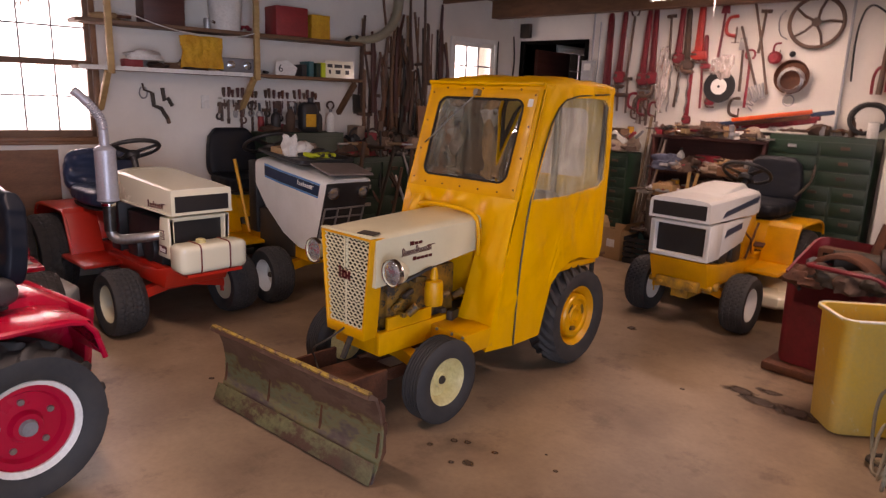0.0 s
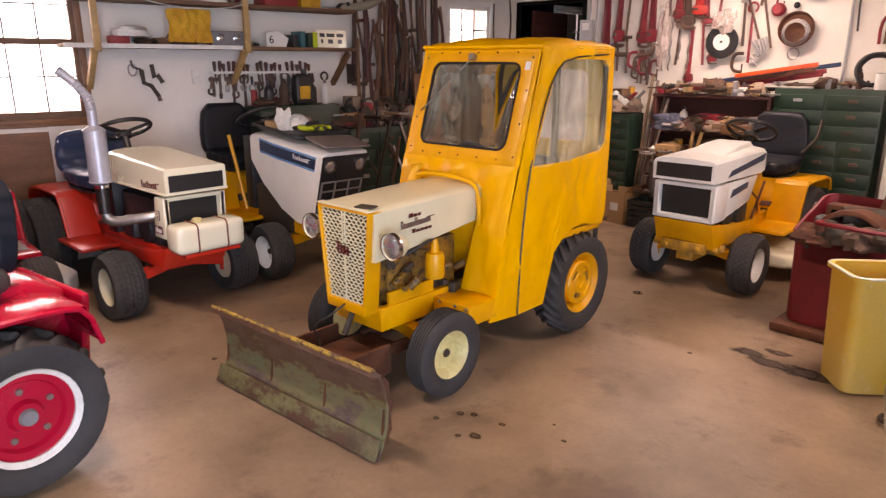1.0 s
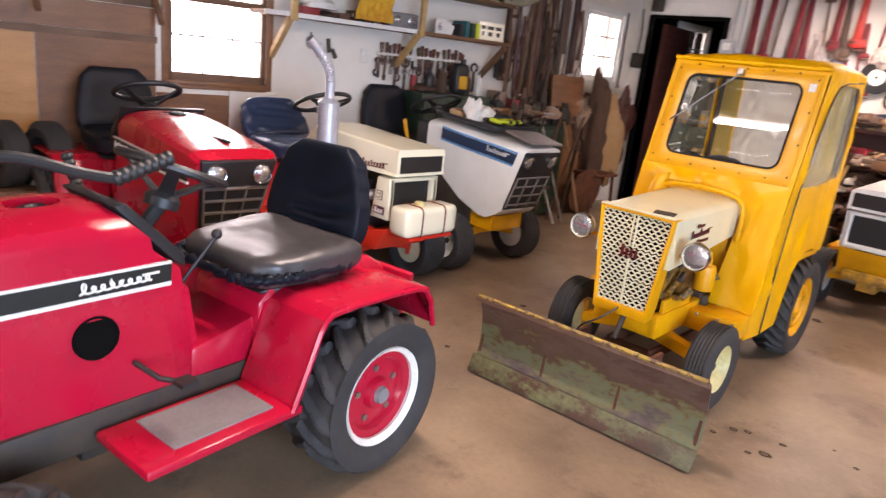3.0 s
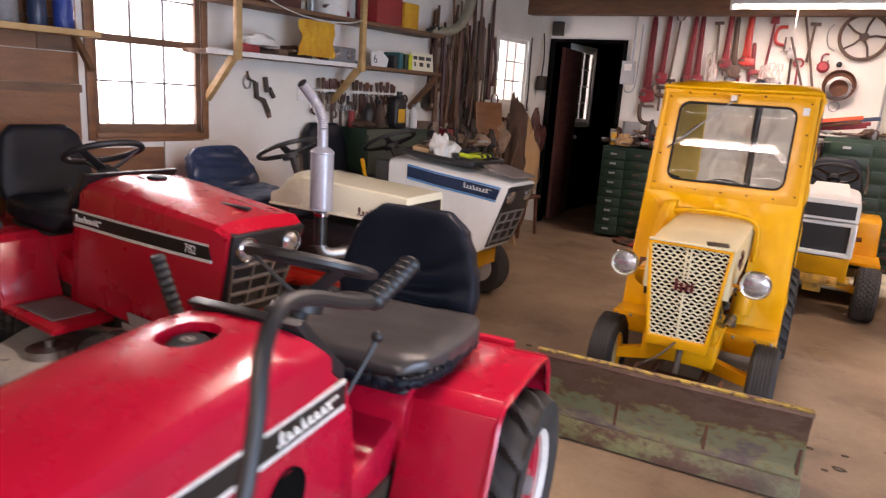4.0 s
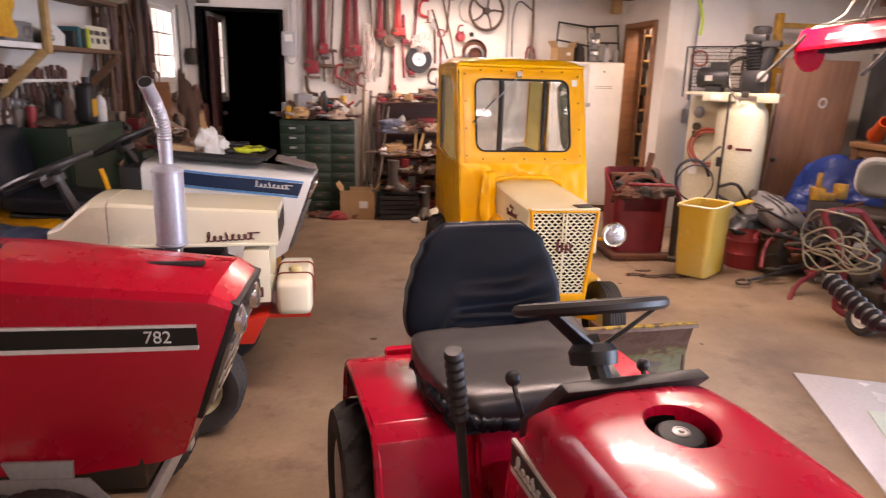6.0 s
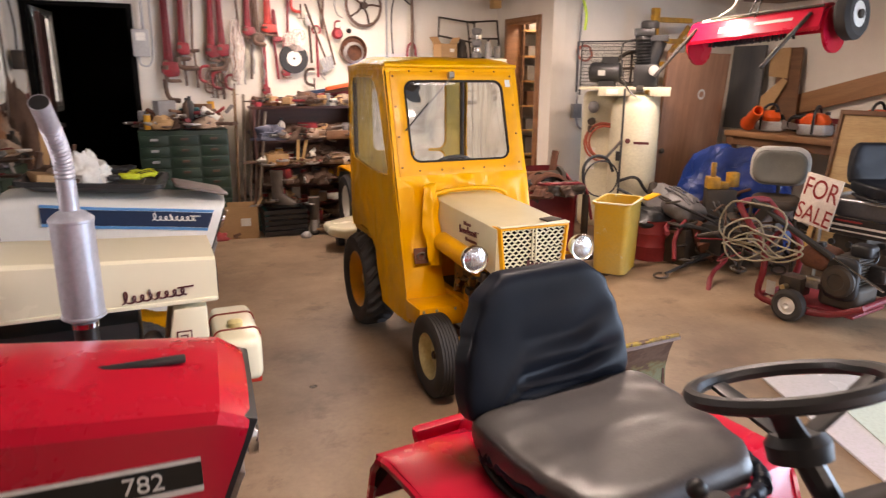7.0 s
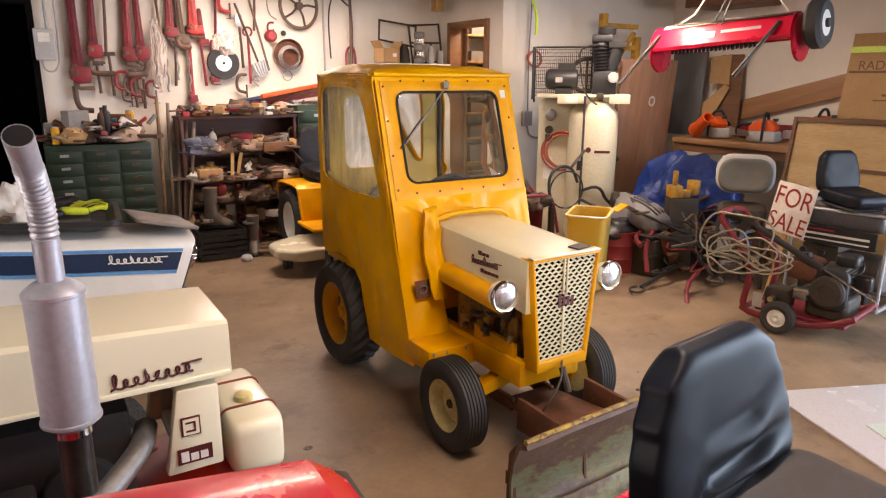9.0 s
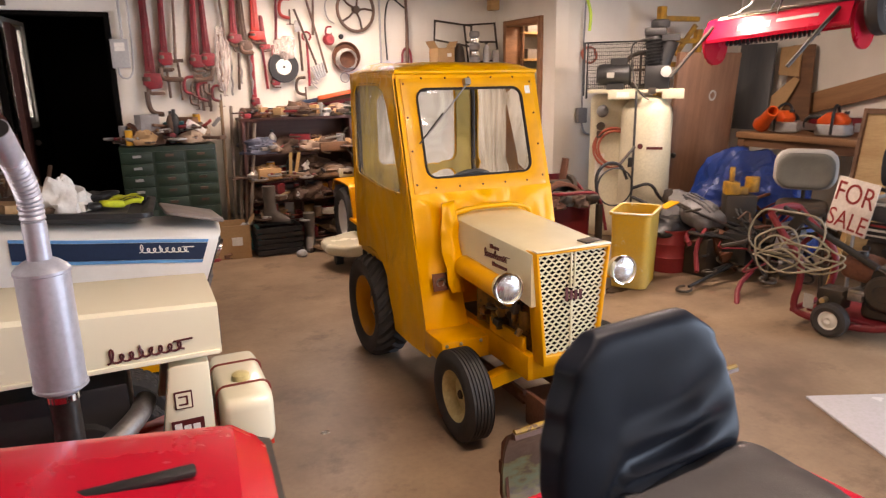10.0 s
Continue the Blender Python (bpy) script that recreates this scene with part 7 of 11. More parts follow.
def hand_tool(m, length, head, mat_h=HANDLE, mat_t=TOOL, name="hand_tool", label="old hand tool with a worn handle", group="tools", kind_="hammer"):
    """A tool along z: handle up from the origin, its head at the top."""
    t = thing(name, m, label, "tool", group)
    part("handle", Builder().tube([(0, 0, 0), (0.002, 0, length * 0.5), (0, 0, length)], [0.013, 0.011], 8), mat_h, t)
    b = Builder()
    if kind_ == "hammer":
        b.box((0, 0, length), (head, 0.026, 0.03)).cyl((head * 0.45, 0, length), (head * 0.6, 0, length), 0.018, seg=10)
    elif kind_ == "blade":
        b.prism([(-head * 0.5, length), (head * 0.5, length), (head * 0.35, length + head * 1.3), (-head * 0.35, length + head * 1.3)], "y", -0.006, 0.006)
    elif kind_ == "driver":
        b.cyl((0, 0, length), (0, 0, length + head), 0.004, seg=6)
    else:
        b.tube([(head * 0.5 * math.cos(a), 0, length + head * 0.5 + head * 0.5 * math.sin(a)) for a in (radians(-60 + 300 * k / 14) for k in range(15))], 0.009, 8)
    part("head", b, mat_t, t, bevel=0.003 if kind_ in ("hammer", "blade") else 0)
    return t


def pipe_wrench(m, length, mat, label="red iron pipe wrench hung on the white wall", k=1.0):
    """Hangs along z with its jaws at the bottom (z = 0)."""
    t = thing("pipe_wrench", m, label, "wrench", "pipe wrenches on the wall")
    L = length
    w = Matrix.Diagonal((k, k, 1, 1))
    part("handle", Builder().prism([(-0.028, 0.16 * L), (0.028, 0.16 * L), (0.022, 0.4 * L), (0.018, 0.93 * L), (0.012, L), (-0.012, L), (-0.018, 0.93 * L), (-0.022, 0.4 * L)], "y", -0.011, 0.011).span((-0.007, -0.015, 0.25 * L), (0.007, 0.015, 0.9 * L)).move(w), mat, t, bevel=0.005)
    part("head", Builder().prism([(-0.035, 0.2 * L), (0.05, 0.2 * L), (0.058, 0.10 * L), (0.05, 0.06 * L), (-0.01, 0.05 * L), (-0.045, 0.10 * L)], "y", -0.019, 0.019).move(w), mat, t, bevel=0.008)
    part("hook_jaw", Builder().prism([(-0.03, 0.22 * L), (-0.005, 0.22 * L), (-0.005, 0.03 * L), (0.06, 0.03 * L), (0.065, 0.0), (0.0, -0.005), (-0.03, 0.02 * L)], "y", -0.012, 0.012).move(w), TOOL, t, bevel=0.004)
    part("nut", Builder().cyl((-0.02, 0, 0.125 * L), (-0.02, 0, 0.165 * L), 0.026, seg=12).move(w), TOOL, t)
    return t


def c_clamp(m, size, mat, label="red iron clamp hung on the wall"):
    t = thing("clamp", m, label, "clamp", "clamps on the wall")
    part("bow", Builder().tube([(size * 0.45, 0, size), (0, 0, size), (-size * 0.15, 0, size * 0.6), (-size * 0.1, 0, size * 0.1), (size * 0.4, 0, 0)], size * 0.09, 8, smooth=2), mat, t)
    part("screw", Builder().cyl((size * 0.42, 0, -size * 0.35), (size * 0.42, 0, size * 0.45), size * 0.05, seg=8).cyl((size * 0.2, 0, -size * 0.32), (size * 0.62, 0, -size * 0.32), size * 0.025, seg=6), TOOL, t)
    return t


def coil(name, m, r, tube_r, turns, mat, label, category, spread=0.3, seed=1, flat=0.4):
    rnd_ = random.Random(seed)
    pts = []
    for k in range(turns * 14):
        a = 2 * math.pi * k / 14
        rr = r * (1 + spread * (noise.noise(Vector((k * 0.11, seed, 0)))))
        pts.append((rr * math.cos(a), rr * math.sin(a) * 0.9 + 0.02 * noise.noise(Vector((k * 0.2, 3, seed))), tube_r + tube_r * 2.0 * flat * k / 14 + 0.03 * abs(noise.noise(Vector((k * 0.16, 7, seed))))))
    return solo(name, Builder().tube(pts, tube_r, 7, smooth=1), mat, label, category, m=m)


def drawer_cabinet(m, w, d, h, cols, rows, label, mat=GREEN, wide=0):
    t = thing("drawer_cabinet", m, label, "cabinet", "green drawer cabinets")
    part("carcass", Builder().span((0, 0, 0.03), (w, d, h)), mat, t, bevel=0.004)
    rh = (h - 0.08) / rows
    for j in range(rows):
        n_ = 2 if j >= rows - wide else cols
        cw = w / n_
        for i in range(n_):
            x0, z0 = i * cw + 0.012, 0.05 + j * rh
            dr = part("drawer", Builder().span((x0, -0.012, z0), (x0 + cw - 0.024, 0.0, z0 + rh - 0.014)), mat, t, bevel=0.003)
            part("label_pull", Builder().span((x0 + cw * 0.46 - 0.035, -0.022, z0 + rh * 0.42), (x0 + cw * 0.46 + 0.03, -0.012, z0 + rh * 0.62)), TOOL if (i * 7 + j * 3) % 3 else GALV, dr, "small metal label pull")
    return t


def clutter(m, sx, sy, n, seed, group, hmax=0.12, big=1.0):
    """Loose small things heaped on a surface of that size."""
    r_ = random.Random(seed)
    for k in range(n):
        x, y = r_.uniform(-sx / 2, sx / 2), r_.uniform(-sy / 2, sy / 2)
        p = m @ pose(x, y, 0.0, 0, 0, r_.uniform(0, 360)) @ Matrix.Scale(big, 4)
        c = r_.random()
        if c < 0.14:
            box("small_box", p, (r_.uniform(0.05, 0.16), r_.uniform(0.04, 0.10), r_.uniform(0.03, hmax)), r_.choice((CARD, BOARD, BOARD, DARKWOOD, GREY, WRENCH, TAN_BAG)), "small worn box in the clutter", "box", group)
        elif c < 0.22:
            can(p, r_.uniform(0.02, 0.04), r_.uniform(0.06, 0.13), r_.choice((YELLOW_CLOTH, TOOL, GREY, TAN_BAG, RED_DRUM, GALV)))
        elif c < 0.235:
            bottle(p, r_.uniform(0.02, 0.035), r_.uniform(0.1, 0.2), r_.choice((BLACK, DULL_WHITE, GREY, BROWN_CLOTH)))
        elif c < 0.56:
            hand_tool(p @ pose(0, 0, r_.uniform(0.015, 0.06), 90, 0, 0), r_.uniform(0.12, 0.3), r_.uniform(0.05, 0.11), r_.choice((HANDLE, WRENCH, TOOL, BLACK)), r_.choice((TOOL, STEEL)), kind_=r_.choice(("hammer", "blade", "ring", "driver")), group=group)
        elif c < 0.76:
            lump("rag", p, (r_.uniform(0.05, 0.11), r_.uniform(0.05, 0.1), r_.uniform(0.03, 0.07)), r_.choice((BROWN_CLOTH, BROWN_CLOTH, TAN_BAG, GREY, CARD, TOOL)), "crumpled rag in the clutter", "rag", 0.5, k * 1.7, 16, 10, group=group)
        else:
            b = Builder().tube([(r_.uniform(-0.08, 0.08), r_.uniform(-0.08, 0.08), 0.01 + 0.05 * r_.random()) for _ in range(6)], r_.uniform(0.006, 0.014), 7, smooth=2)
            solo("old_fitting", b, r_.choice((TOOL, RUST, STEEL, WRENCH, BLACK_HOSE)), "bent metal fitting in the clutter", "metal part", group, p)


# ---- west wall: shelves, tools, bench ----
shelf = thing("wall_shelf", WL, "two-tier plank wall shelf on pale pine posts", "shelf")
for z, nm in ((1.575, "lower_board"), (1.90, "upper_board")):
    part(nm, Builder().span((-0.17, -0.28, z), (2.2, -0.024, z + 0.028)), BOARD, shelf, bevel=0.003)
part("edge_strip", Builder().span((-0.17, -0.292, 1.575), (1.12, -0.281, 1.606)), PAPER, shelf)
for x in (0.035, 1.15):
    part("post", Builder().span((x - 0.022, -0.33, 1.55), (x + 0.022, -0.293, 2.42)), PINE, shelf, "pale pine post", bevel=0.003)
    part("brace", Builder().box((x - 0.02, -0.15, 1.43), (0.04, 0.40, 0.045), pose(0, 0, 0, -43, 0, 0)), PINE, shelf, "pale pine brace", bevel=0.003)
part("brace", Builder().box((2.1, -0.15, 1.42), (0.04, 0.40, 0.045), pose(0, 0, 0, -43, 0, 0)), BOARD, shelf, bevel=0.003)
LS, US = WL @ pose(0, -0.15, 1.604), WL @ pose(0, -0.15, 1.929)
box("red_box", LS @ pose(0.22, 0, 0), (0.13, 0.12, 0.06), RED_DRUM, "red tin box on the shelf", "box")
lump("folded_paper", LS @ pose(0.3, -0.02, 0.055), (0.14, 0.09, 0.05), PAPER, "folded white and yellow papers on the shelf", "paper", 0.35, 3.0)
rag = Builder()
rr = []
for k in range(13):
    z = -0.24 * k / 12
    rr.append([(0.70 + x, -0.305 - 0.05 * abs(noise.noise(Vector((x * 9 + 3 * z, z * 5, 1)))) * math.sin(math.pi * (k + 1) / 14) - 0.018 * noise.noise(Vector((x * 22, z * 16, 6))), z + 0.018 * noise.noise(Vector((x * 7, k * 0.1, 5)))) for x in [(-0.17 + 0.34 * i / 24) * (1 - 0.05 * math.sin(math.pi * k / 12)) for i in range(25)]])
b = Builder().loft(rr, caps=False, closed=False)
b2 = Builder().loft([[(x, y + 0.006, z) for x, y, z in r] for r in rr], caps=False, closed=False)
rag.add(b.v, b.f).add(b2.v, b2.f)
solo("yellow_flag", rag, YELLOW_CLOTH, "yellow cloth hung over the shelf edge", "cloth", m=WL @ pose(0, 0, 1.86), angle=60)
hl = thing("headlight_panel", LS @ pose(1.03, -0.06, 0), "dark tractor headlight panel with two round lamps on the shelf", "headlight panel")
part("panel", Builder().span((-0.14, -0.02, 0), (0.14, 0.05, 0.115)), GREY, hl, bevel=0.012)
for s_ in (-1, 1):
    part("round_lamp", Builder().lathe([(0.036, -0.012), (0.034, 0.008), (0.02, 0.014), (0, 0.016)], (s_ * 0.07, -0.022, 0.06), (0, -1, 0), 20), LENS, hl)
w6 = thing("white_sign", LS @ pose(1.46, -0.06, 0, -8, 0, 0), "white card with a black number six on the shelf", "sign")
part("card", Builder().prism([(-0.1, 0), (0.08, 0), (0.11, 0.07), (0.02, 0.13), (-0.09, 0.11)], "y", -0.004, 0.004), PAPER, w6)
lettering("number", "6", 0.09, BLACK_STRIPE, w6, pose(-0.05, -0.006, 0.055, 90, 0, 0))
for x, hh, mt in ((1.62, 0.10, BLACK), (1.69, 0.13, TEAL), (1.76, 0.12, GREEN), (1.81, 0.125, LIME)):
    box("book", LS @ pose(x, 0, 0), (0.045, 0.18, hh), mt, "upright book or manual on the shelf", "book", "books on the shelf")
sg = thing("printed_sign", LS @ pose(1.98, -0.08, 0, -6, 0, 0), "cream printed sign with dark lettering on the shelf", "sign")
part("plate", Builder().span((-0.15, -0.004, 0), (0.15, 0.004, 0.15)), PALE, sg)
for k, (x, w) in enumerate(((-0.12, 0.05), (-0.05, 0.08), (0.05, 0.07))):
    part("bar", Builder().span((x, -0.0065, 0.09), (x + w, -0.0042, 0.12)).span((x + 0.01, -0.0065, 0.035), (x + w - 0.02, -0.0042, 0.07)), BLACK_STRIPE, sg)
clutter(LS @ pose(1.2, 0.05, 0), 1.8, 0.1, 14, 21, "things on the wall shelf", 0.1)
bk = thing("bucket", US @ pose(0.95, -0.02, 0), "white plastic bucket on the top shelf", "bucket")
part("bucket_body", Builder().lathe([(0.0, 0), (0.115, 0), (0.135, 0.26), (0.14, 0.27), (0.13, 0.27), (0.112, 0.01), (0, 0.01)], (0, 0, 0), (0, 0, 1), 28), PAPER, bk)
box("red_crate", US @ pose(1.5, 0, 0), (0.3, 0.22, 0.24), RED_DRUM, "red plastic box on the top shelf", "box", "", 0.01)
box("orange_box", US @ pose(1.78, 0, 0), (0.18, 0.2, 0.2), YELLOW_CLOTH, "orange box on the top shelf", "box")
box("brown_box", US @ pose(0.45, 0, 0), (0.3, 0.2, 0.25), DARKWOOD, "dark brown box on the top shelf", "box")
clutter(US @ pose(1.1, 0.0, 0), 2.2, 0.16, 12, 22, "things on the wall shelf", 0.16)
solo("canvas_hose", Builder().tube([(2.08, -0.22, 1.955), (2.2, -0.24, 1.95), (2.38, -0.25, 1.985), (2.52, -0.25, 2.08), (2.6, -0.25, 2.22), (2.62, -0.24, 2.4)], [0.03, 0.055], 12, smooth=2), HOSE, "thick olive canvas hose hung at the shelf end", "hose", m=WL)
solo("cord", Builder().tube([(0.05, -0.32, 2.02), (0.42, -0.30, 1.90), (0.7, -0.30, 1.868), (1.0, -0.30, 1.88), (1.14, -0.32, 1.92)], 0.004, 6, smooth=2), PAPER, "slack white cord under the upper shelf", "cord", m=WL)
# tools on the wall
rack = thing("tool_rack", WL @ pose(1.5, 0, 1.385), "narrow white wall ledge that holds old chisels", "wall ledge")
part("rack_board", Builder().span((-0.57, -0.085, 0), (0.40, -0.003, 0.018)), PAPER, rack)
rnd = random.Random(5)
for k in range(22):
    x, h = 0.965 + 0.0415 * k + rnd.uniform(-0.006, 0.006), rnd.uniform(0.055, 0.088)
    mt = rnd.choice((DARKWOOD, DARKWOOD, BROWN_CLOTH, RUST, TOOL))
    if k in (8, 15):
        continue
    ch = thing("chisel", WL @ pose(x, -0.045, 1.404, rnd.uniform(-5, 5), rnd.uniform(-5, 5), 0), "old chisel with a dark wooden handle in the wall ledge", "chisel", "chisels in the ledge")
    part("handle", Builder().lathe([(0.0, 0.0), (0.009, 0.0), (0.013, 0.02), (0.014, h * 0.6), (0.016, h - 0.008), (0.012, h), (0, h)], (0, 0, 0), (0, 0, 1), 12), mt, ch)
    part("blade", Builder().span((-0.006, -0.002, -0.03 - h * rnd.uniform(0.4, 0.9)), (0.006, 0.002, 0.0)), TOOL, ch)
for k in range(14):
    hand_tool(WL @ pose(0.93 + 0.07 * k, -0.045, 1.38 - rnd.uniform(0.0, 0.02), 180, rnd.uniform(-5, 5), 0), rnd.uniform(0.05, 0.16), rnd.uniform(0.03, 0.06), rnd.choice((DARKWOOD, BLACK, TOOL)), rnd.choice((TOOL, DARK, STEEL)), "hand_tool", "small dark tool hung under the ledge", "tools under the ledge", rnd.choice(("driver", "ring", "blade")))
for x, z, L, kd in ((0.95, 1.2, 0.14, "hammer"), (1.12, 1.05, 0.25, "blade"), (1.22, 0.98, 0.32, "ring"), (1.35, 1.1, 0.2, "hammer"), (1.47, 1.0, 0.3, "blade"), (1.6, 1.12, 0.2, "ring"), (1.72, 1.08, 0.24, "hammer"), (1.86, 1.1, 0.2, "blade"), (2.0, 1.14, 0.18, "ring")):
    hand_tool(WL @ pose(x, -0.03, z, 0, 0, 0), L, 0.07, (BROWN_CLOTH, DARKWOOD, TOOL)[int(x * 100) % 3], TOOL, "hand_tool", "dark hand tool hung on the white wall", "tools on the wall", kd)
pr = thing("pruning_shears", WL @ pose(0.45, -0.03, 1.22), "old black shears hung on the white wall", "shears")
part("shears_blade", Builder().tube([(-0.06, 0, 0.2), (-0.05, 0, 0.1), (0.0, -0.01, 0.08), (0.05, 0, 0.0)], 0.017, 8).tube([(0.02, 0, 0.24), (0.03, -0.01, 0.14), (0.06, 0, 0.16), (0.09, -0.01, 0.1)], 0.017, 8), DARK, pr)
part("shears_handle", Builder().tube([(0.05, 0, 0.0), (0.06, 0, -0.04)], 0.016, 8), TOOL, pr)
part("shears_handle", Builder().tube([(-0.06, 0, 0.2), (-0.12, 0, 0.22), (-0.13, 0, 0.27)], 0.008, 6), TOOL, pr)
hs = solo("horseshoe", Builder().tube([(0.03 * math.cos(a), 0, 0.045 * math.sin(a)) for a in (radians(200 + 320 * k / 14 - 90) for k in range(15))], 0.006, 6), STEEL, "horseshoe hung on the white wall", "horseshoe", m=WL @ pose(0.33, -0.012, 1.42))
ot = thing("outlet", WL @ pose(0.82, -0.001, 1.36), "beige wall outlet plate", "outlet")
part("plate", Builder().span((-0.035, -0.008, -0.055), (0.035, 0, 0.055)), PAPER, ot, bevel=0.002)
for k in range(11):
    x = 2.42 + 0.07 * k + rnd.uniform(-0.02, 0.02)
    L = rnd.uniform(0.5, 1.25)
    z = rnd.uniform(1.0, 1.3)
    solo("wooden_stick", Builder().tube([(0, 0, 0), (rnd.uniform(-0.04, 0.04), -0.01, L * 0.5), (rnd.uniform(-0.06, 0.06), 0, L)], [rnd.uniform(0.014, 0.028), 0.012], 7), rnd.choice((DARKWOOD, BOARD, TOOL, DARK)), "old wooden handle hung in the corner", "handle", "handles in the corner", WL @ pose(x, -0.035 - rnd.uniform(0, 0.1 if x < 2.85 else 0.01), z))
for k in range(9):
    hand_tool(WL @ pose(2.50 + 0.09 * k, -0.04, rnd.uniform(1.3, 1.8), 180, 0, 0), rnd.uniform(0.2, 0.4), rnd.uniform(0.07, 0.12), rnd.choice((HANDLE, BOARD)), TOOL, "hand_tool", "old farm tool hung in the corner", "tools in the corner", rnd.choice(("hammer", "blade", "ring")))
for k in range(30):
    x, L, z = rnd.uniform(2.25, 3.45), rnd.uniform(0.35, 1.0), rnd.uniform(1.05, 1.75)
    if k % 3 == 0:
        hand_tool(WL @ pose(x, -0.035 - rnd.uniform(0, 0.08 if x < 2.85 else 0.01), z + L, 180, rnd.uniform(-9, 9), 0), L * 0.7, rnd.uniform(0.09, 0.17), rnd.choice((BOARD, DARKWOOD, HANDLE)), rnd.choice((TOOL, RUST, DARK)), "hand_tool", "rusty farm tool hung in the crowded corner", "tools in the corner", rnd.choice(("hammer", "blade", "ring")))
    else:
        solo("wooden_stick", Builder().tube([(0, 0, 0), (rnd.uniform(-0.05, 0.05), -0.02, L * 0.5), (rnd.uniform(-0.07, 0.07), 0, L)], [rnd.uniform(0.015, 0.032), 0.012], 7, smooth=1), rnd.choice((BOARD, TOOL, DARKWOOD, DARK, BROWN_CLOTH, RUST)), "old dark wooden handle hung in the corner", "handle", "handles in the corner", WL @ pose(x, -0.036 - rnd.uniform(0, 0.12 if x < 2.85 else 0.008), min(z, 2.4 - L)))
# bench with green cabinets
drawer_cabinet(WL @ pose(1.2, -0.34, 0), 0.76, 0.3, 1.12, 1, 1, "tall dark green steel cabinet against the tool wall")
drawer_cabinet(WL @ pose(2.0, -0.45, 0), 0.9, 0.42, 0.9, 3, 5, "dark green steel drawer cabinet under the window wall")
clutter(WL @ pose(2.42, -0.24, 0.902), 0.8, 0.3, 26, 31, "clutter on the bench", 0.2, 1.2)
box("yellow_tin", WL @ pose(2.15, -0.36, 0.902), (0.1, 0.06, 0.13), YELLOW_CLOTH, "yellow tin on the bench", "tin")
bottle(WL @ pose(1.88, -0.24, 1.121), 0.036, 0.2, PAPER, GREY, "white spray bottle on the bench")
for k in range(6):
    a = rnd.uniform(-30, 30)
    solo("steel_rod", Builder().cyl((0, 0, 0), (0, 0, rnd.uniform(0.7, 1.2)), rnd.uniform(0.012, 0.022), seg=8), rnd.choice((TOOL, DARK, STEEL)), "steel bar leaning at the bench", "bar", "bars at the bench", WL @ pose(1.9 + 0.2 * k, -0.55, 0.0, 14, a * 0.4, 0))
cl = lump("leather_coat", WL @ pose(3.62, -0.22, 0.40), (0.2, 0.14, 0.6), BROWN_CLOTH, "brown leather coat hung in the corner", "coat", 0.45, 12.0, flat=False)
cl.location.z += 0.35
for k, (x, z, rr_, mt) in enumerate(((3.48, 0.62, (0.16, 0.12, 0.34), BROWN_CLOTH), (3.72, 0.86, (0.2, 0.12, 0.3), RUST), (3.98, 0.60, (0.22, 0.13, 0.36), BROWN_CLOTH), (4.16, 0.95, (0.14, 0.1, 0.26), DARKWOOD), (3.40, 0.95, (0.12, 0.1, 0.22), TAN_BAG))):
    lump("work_jacket", WL @ pose(x, -0.14, z, 0, 12 * (k - 2), 0), rr_, mt, "old brown work jacket hung in the corner under the window", "jacket", 0.75, 21.0 + 3 * k, 40, 26, flat=False, group="jackets in the corner")
lump("tan_sacking", WL @ pose(3.88, -0.24, 0.72), (0.2, 0.13, 0.42), CARD, "tan sacking hung in the corner", "sacking", 0.5, 15.0, flat=False)
hd = solo("wheel_hub_disc", Builder().lathe([(0, -0.02), (0.2, -0.02), (0.24, 0.0), (0.2, 0.02), (0, 0.02)], (0, 0, 0), (0, 1, 0.1), 28), RUST, "rusty round disc leaning in the corner", "disc", m=WL @ pose(3.3, -0.5, 0.25))
st = thing("wooden_stool", WL @ pose(3.55, -0.4, 0), "small brown wooden stool in the corner", "stool")
part("seat", Builder().span((-0.2, -0.15, 0.40), (0.2, 0.15, 0.43)), RUST, st, bevel=0.004)
for x in (-0.16, 0.16):
    for y in (-0.11, 0.11):
        part("leg", Builder().cyl((x, y, 0.4), (x * 1.15, y * 1.15, 0), 0.018, seg=8), RUST, st)
# plywood side: high shelf, coat, hand truck
ps = thing("wall_shelf", WL, "brown plank shelf on the board lining", "shelf")
part("shelf_board", Builder().span((-1.7, -0.24, 1.60), (-0.78, -0.02, 1.63)), PINE, ps)
for x in (-1.5, -0.82):
    part("bracket", Builder().box((x, -0.11, 1.52), (0.03, 0.26, 0.03), pose(0, 0, 0, 45, 0, 0)), BOARD, ps)
for x, r_, h, mt in ((-0.92, 0.05, 0.15, BLUE_TARP), (-1.05, 0.045, 0.13, BLUE_STRIPE), (-1.2, 0.06, 0.2, GREY), (-1.38, 0.05, 0.14, BLUE_TARP), (-1.55, 0.04, 0.18, GALV)):
    can(WL @ pose(x, -0.13, 1.632), r_, h, mt, "paint can on the plank shelf")
lump("green_jacket", WL @ pose(-1.97, -0.1, 1.62), (0.07, 0.05, 0.36), TEAL, "green cloth hung on the board wall", "cloth", 0.4, 4.0, flat=False)
lump("blue_jacket", WL @ pose(-2.35, -0.1, 1.62), (0.08, 0.06, 0.3), BLUE_STRIPE, "navy cloth hung on the board wall", "cloth", 0.4, 9.0, flat=False)
ht = thing("hand_truck", WL @ pose(-2.25, -0.33, 0, 6, 0, 8), "faded red steel hand truck leaning on the plywood", "hand truck")
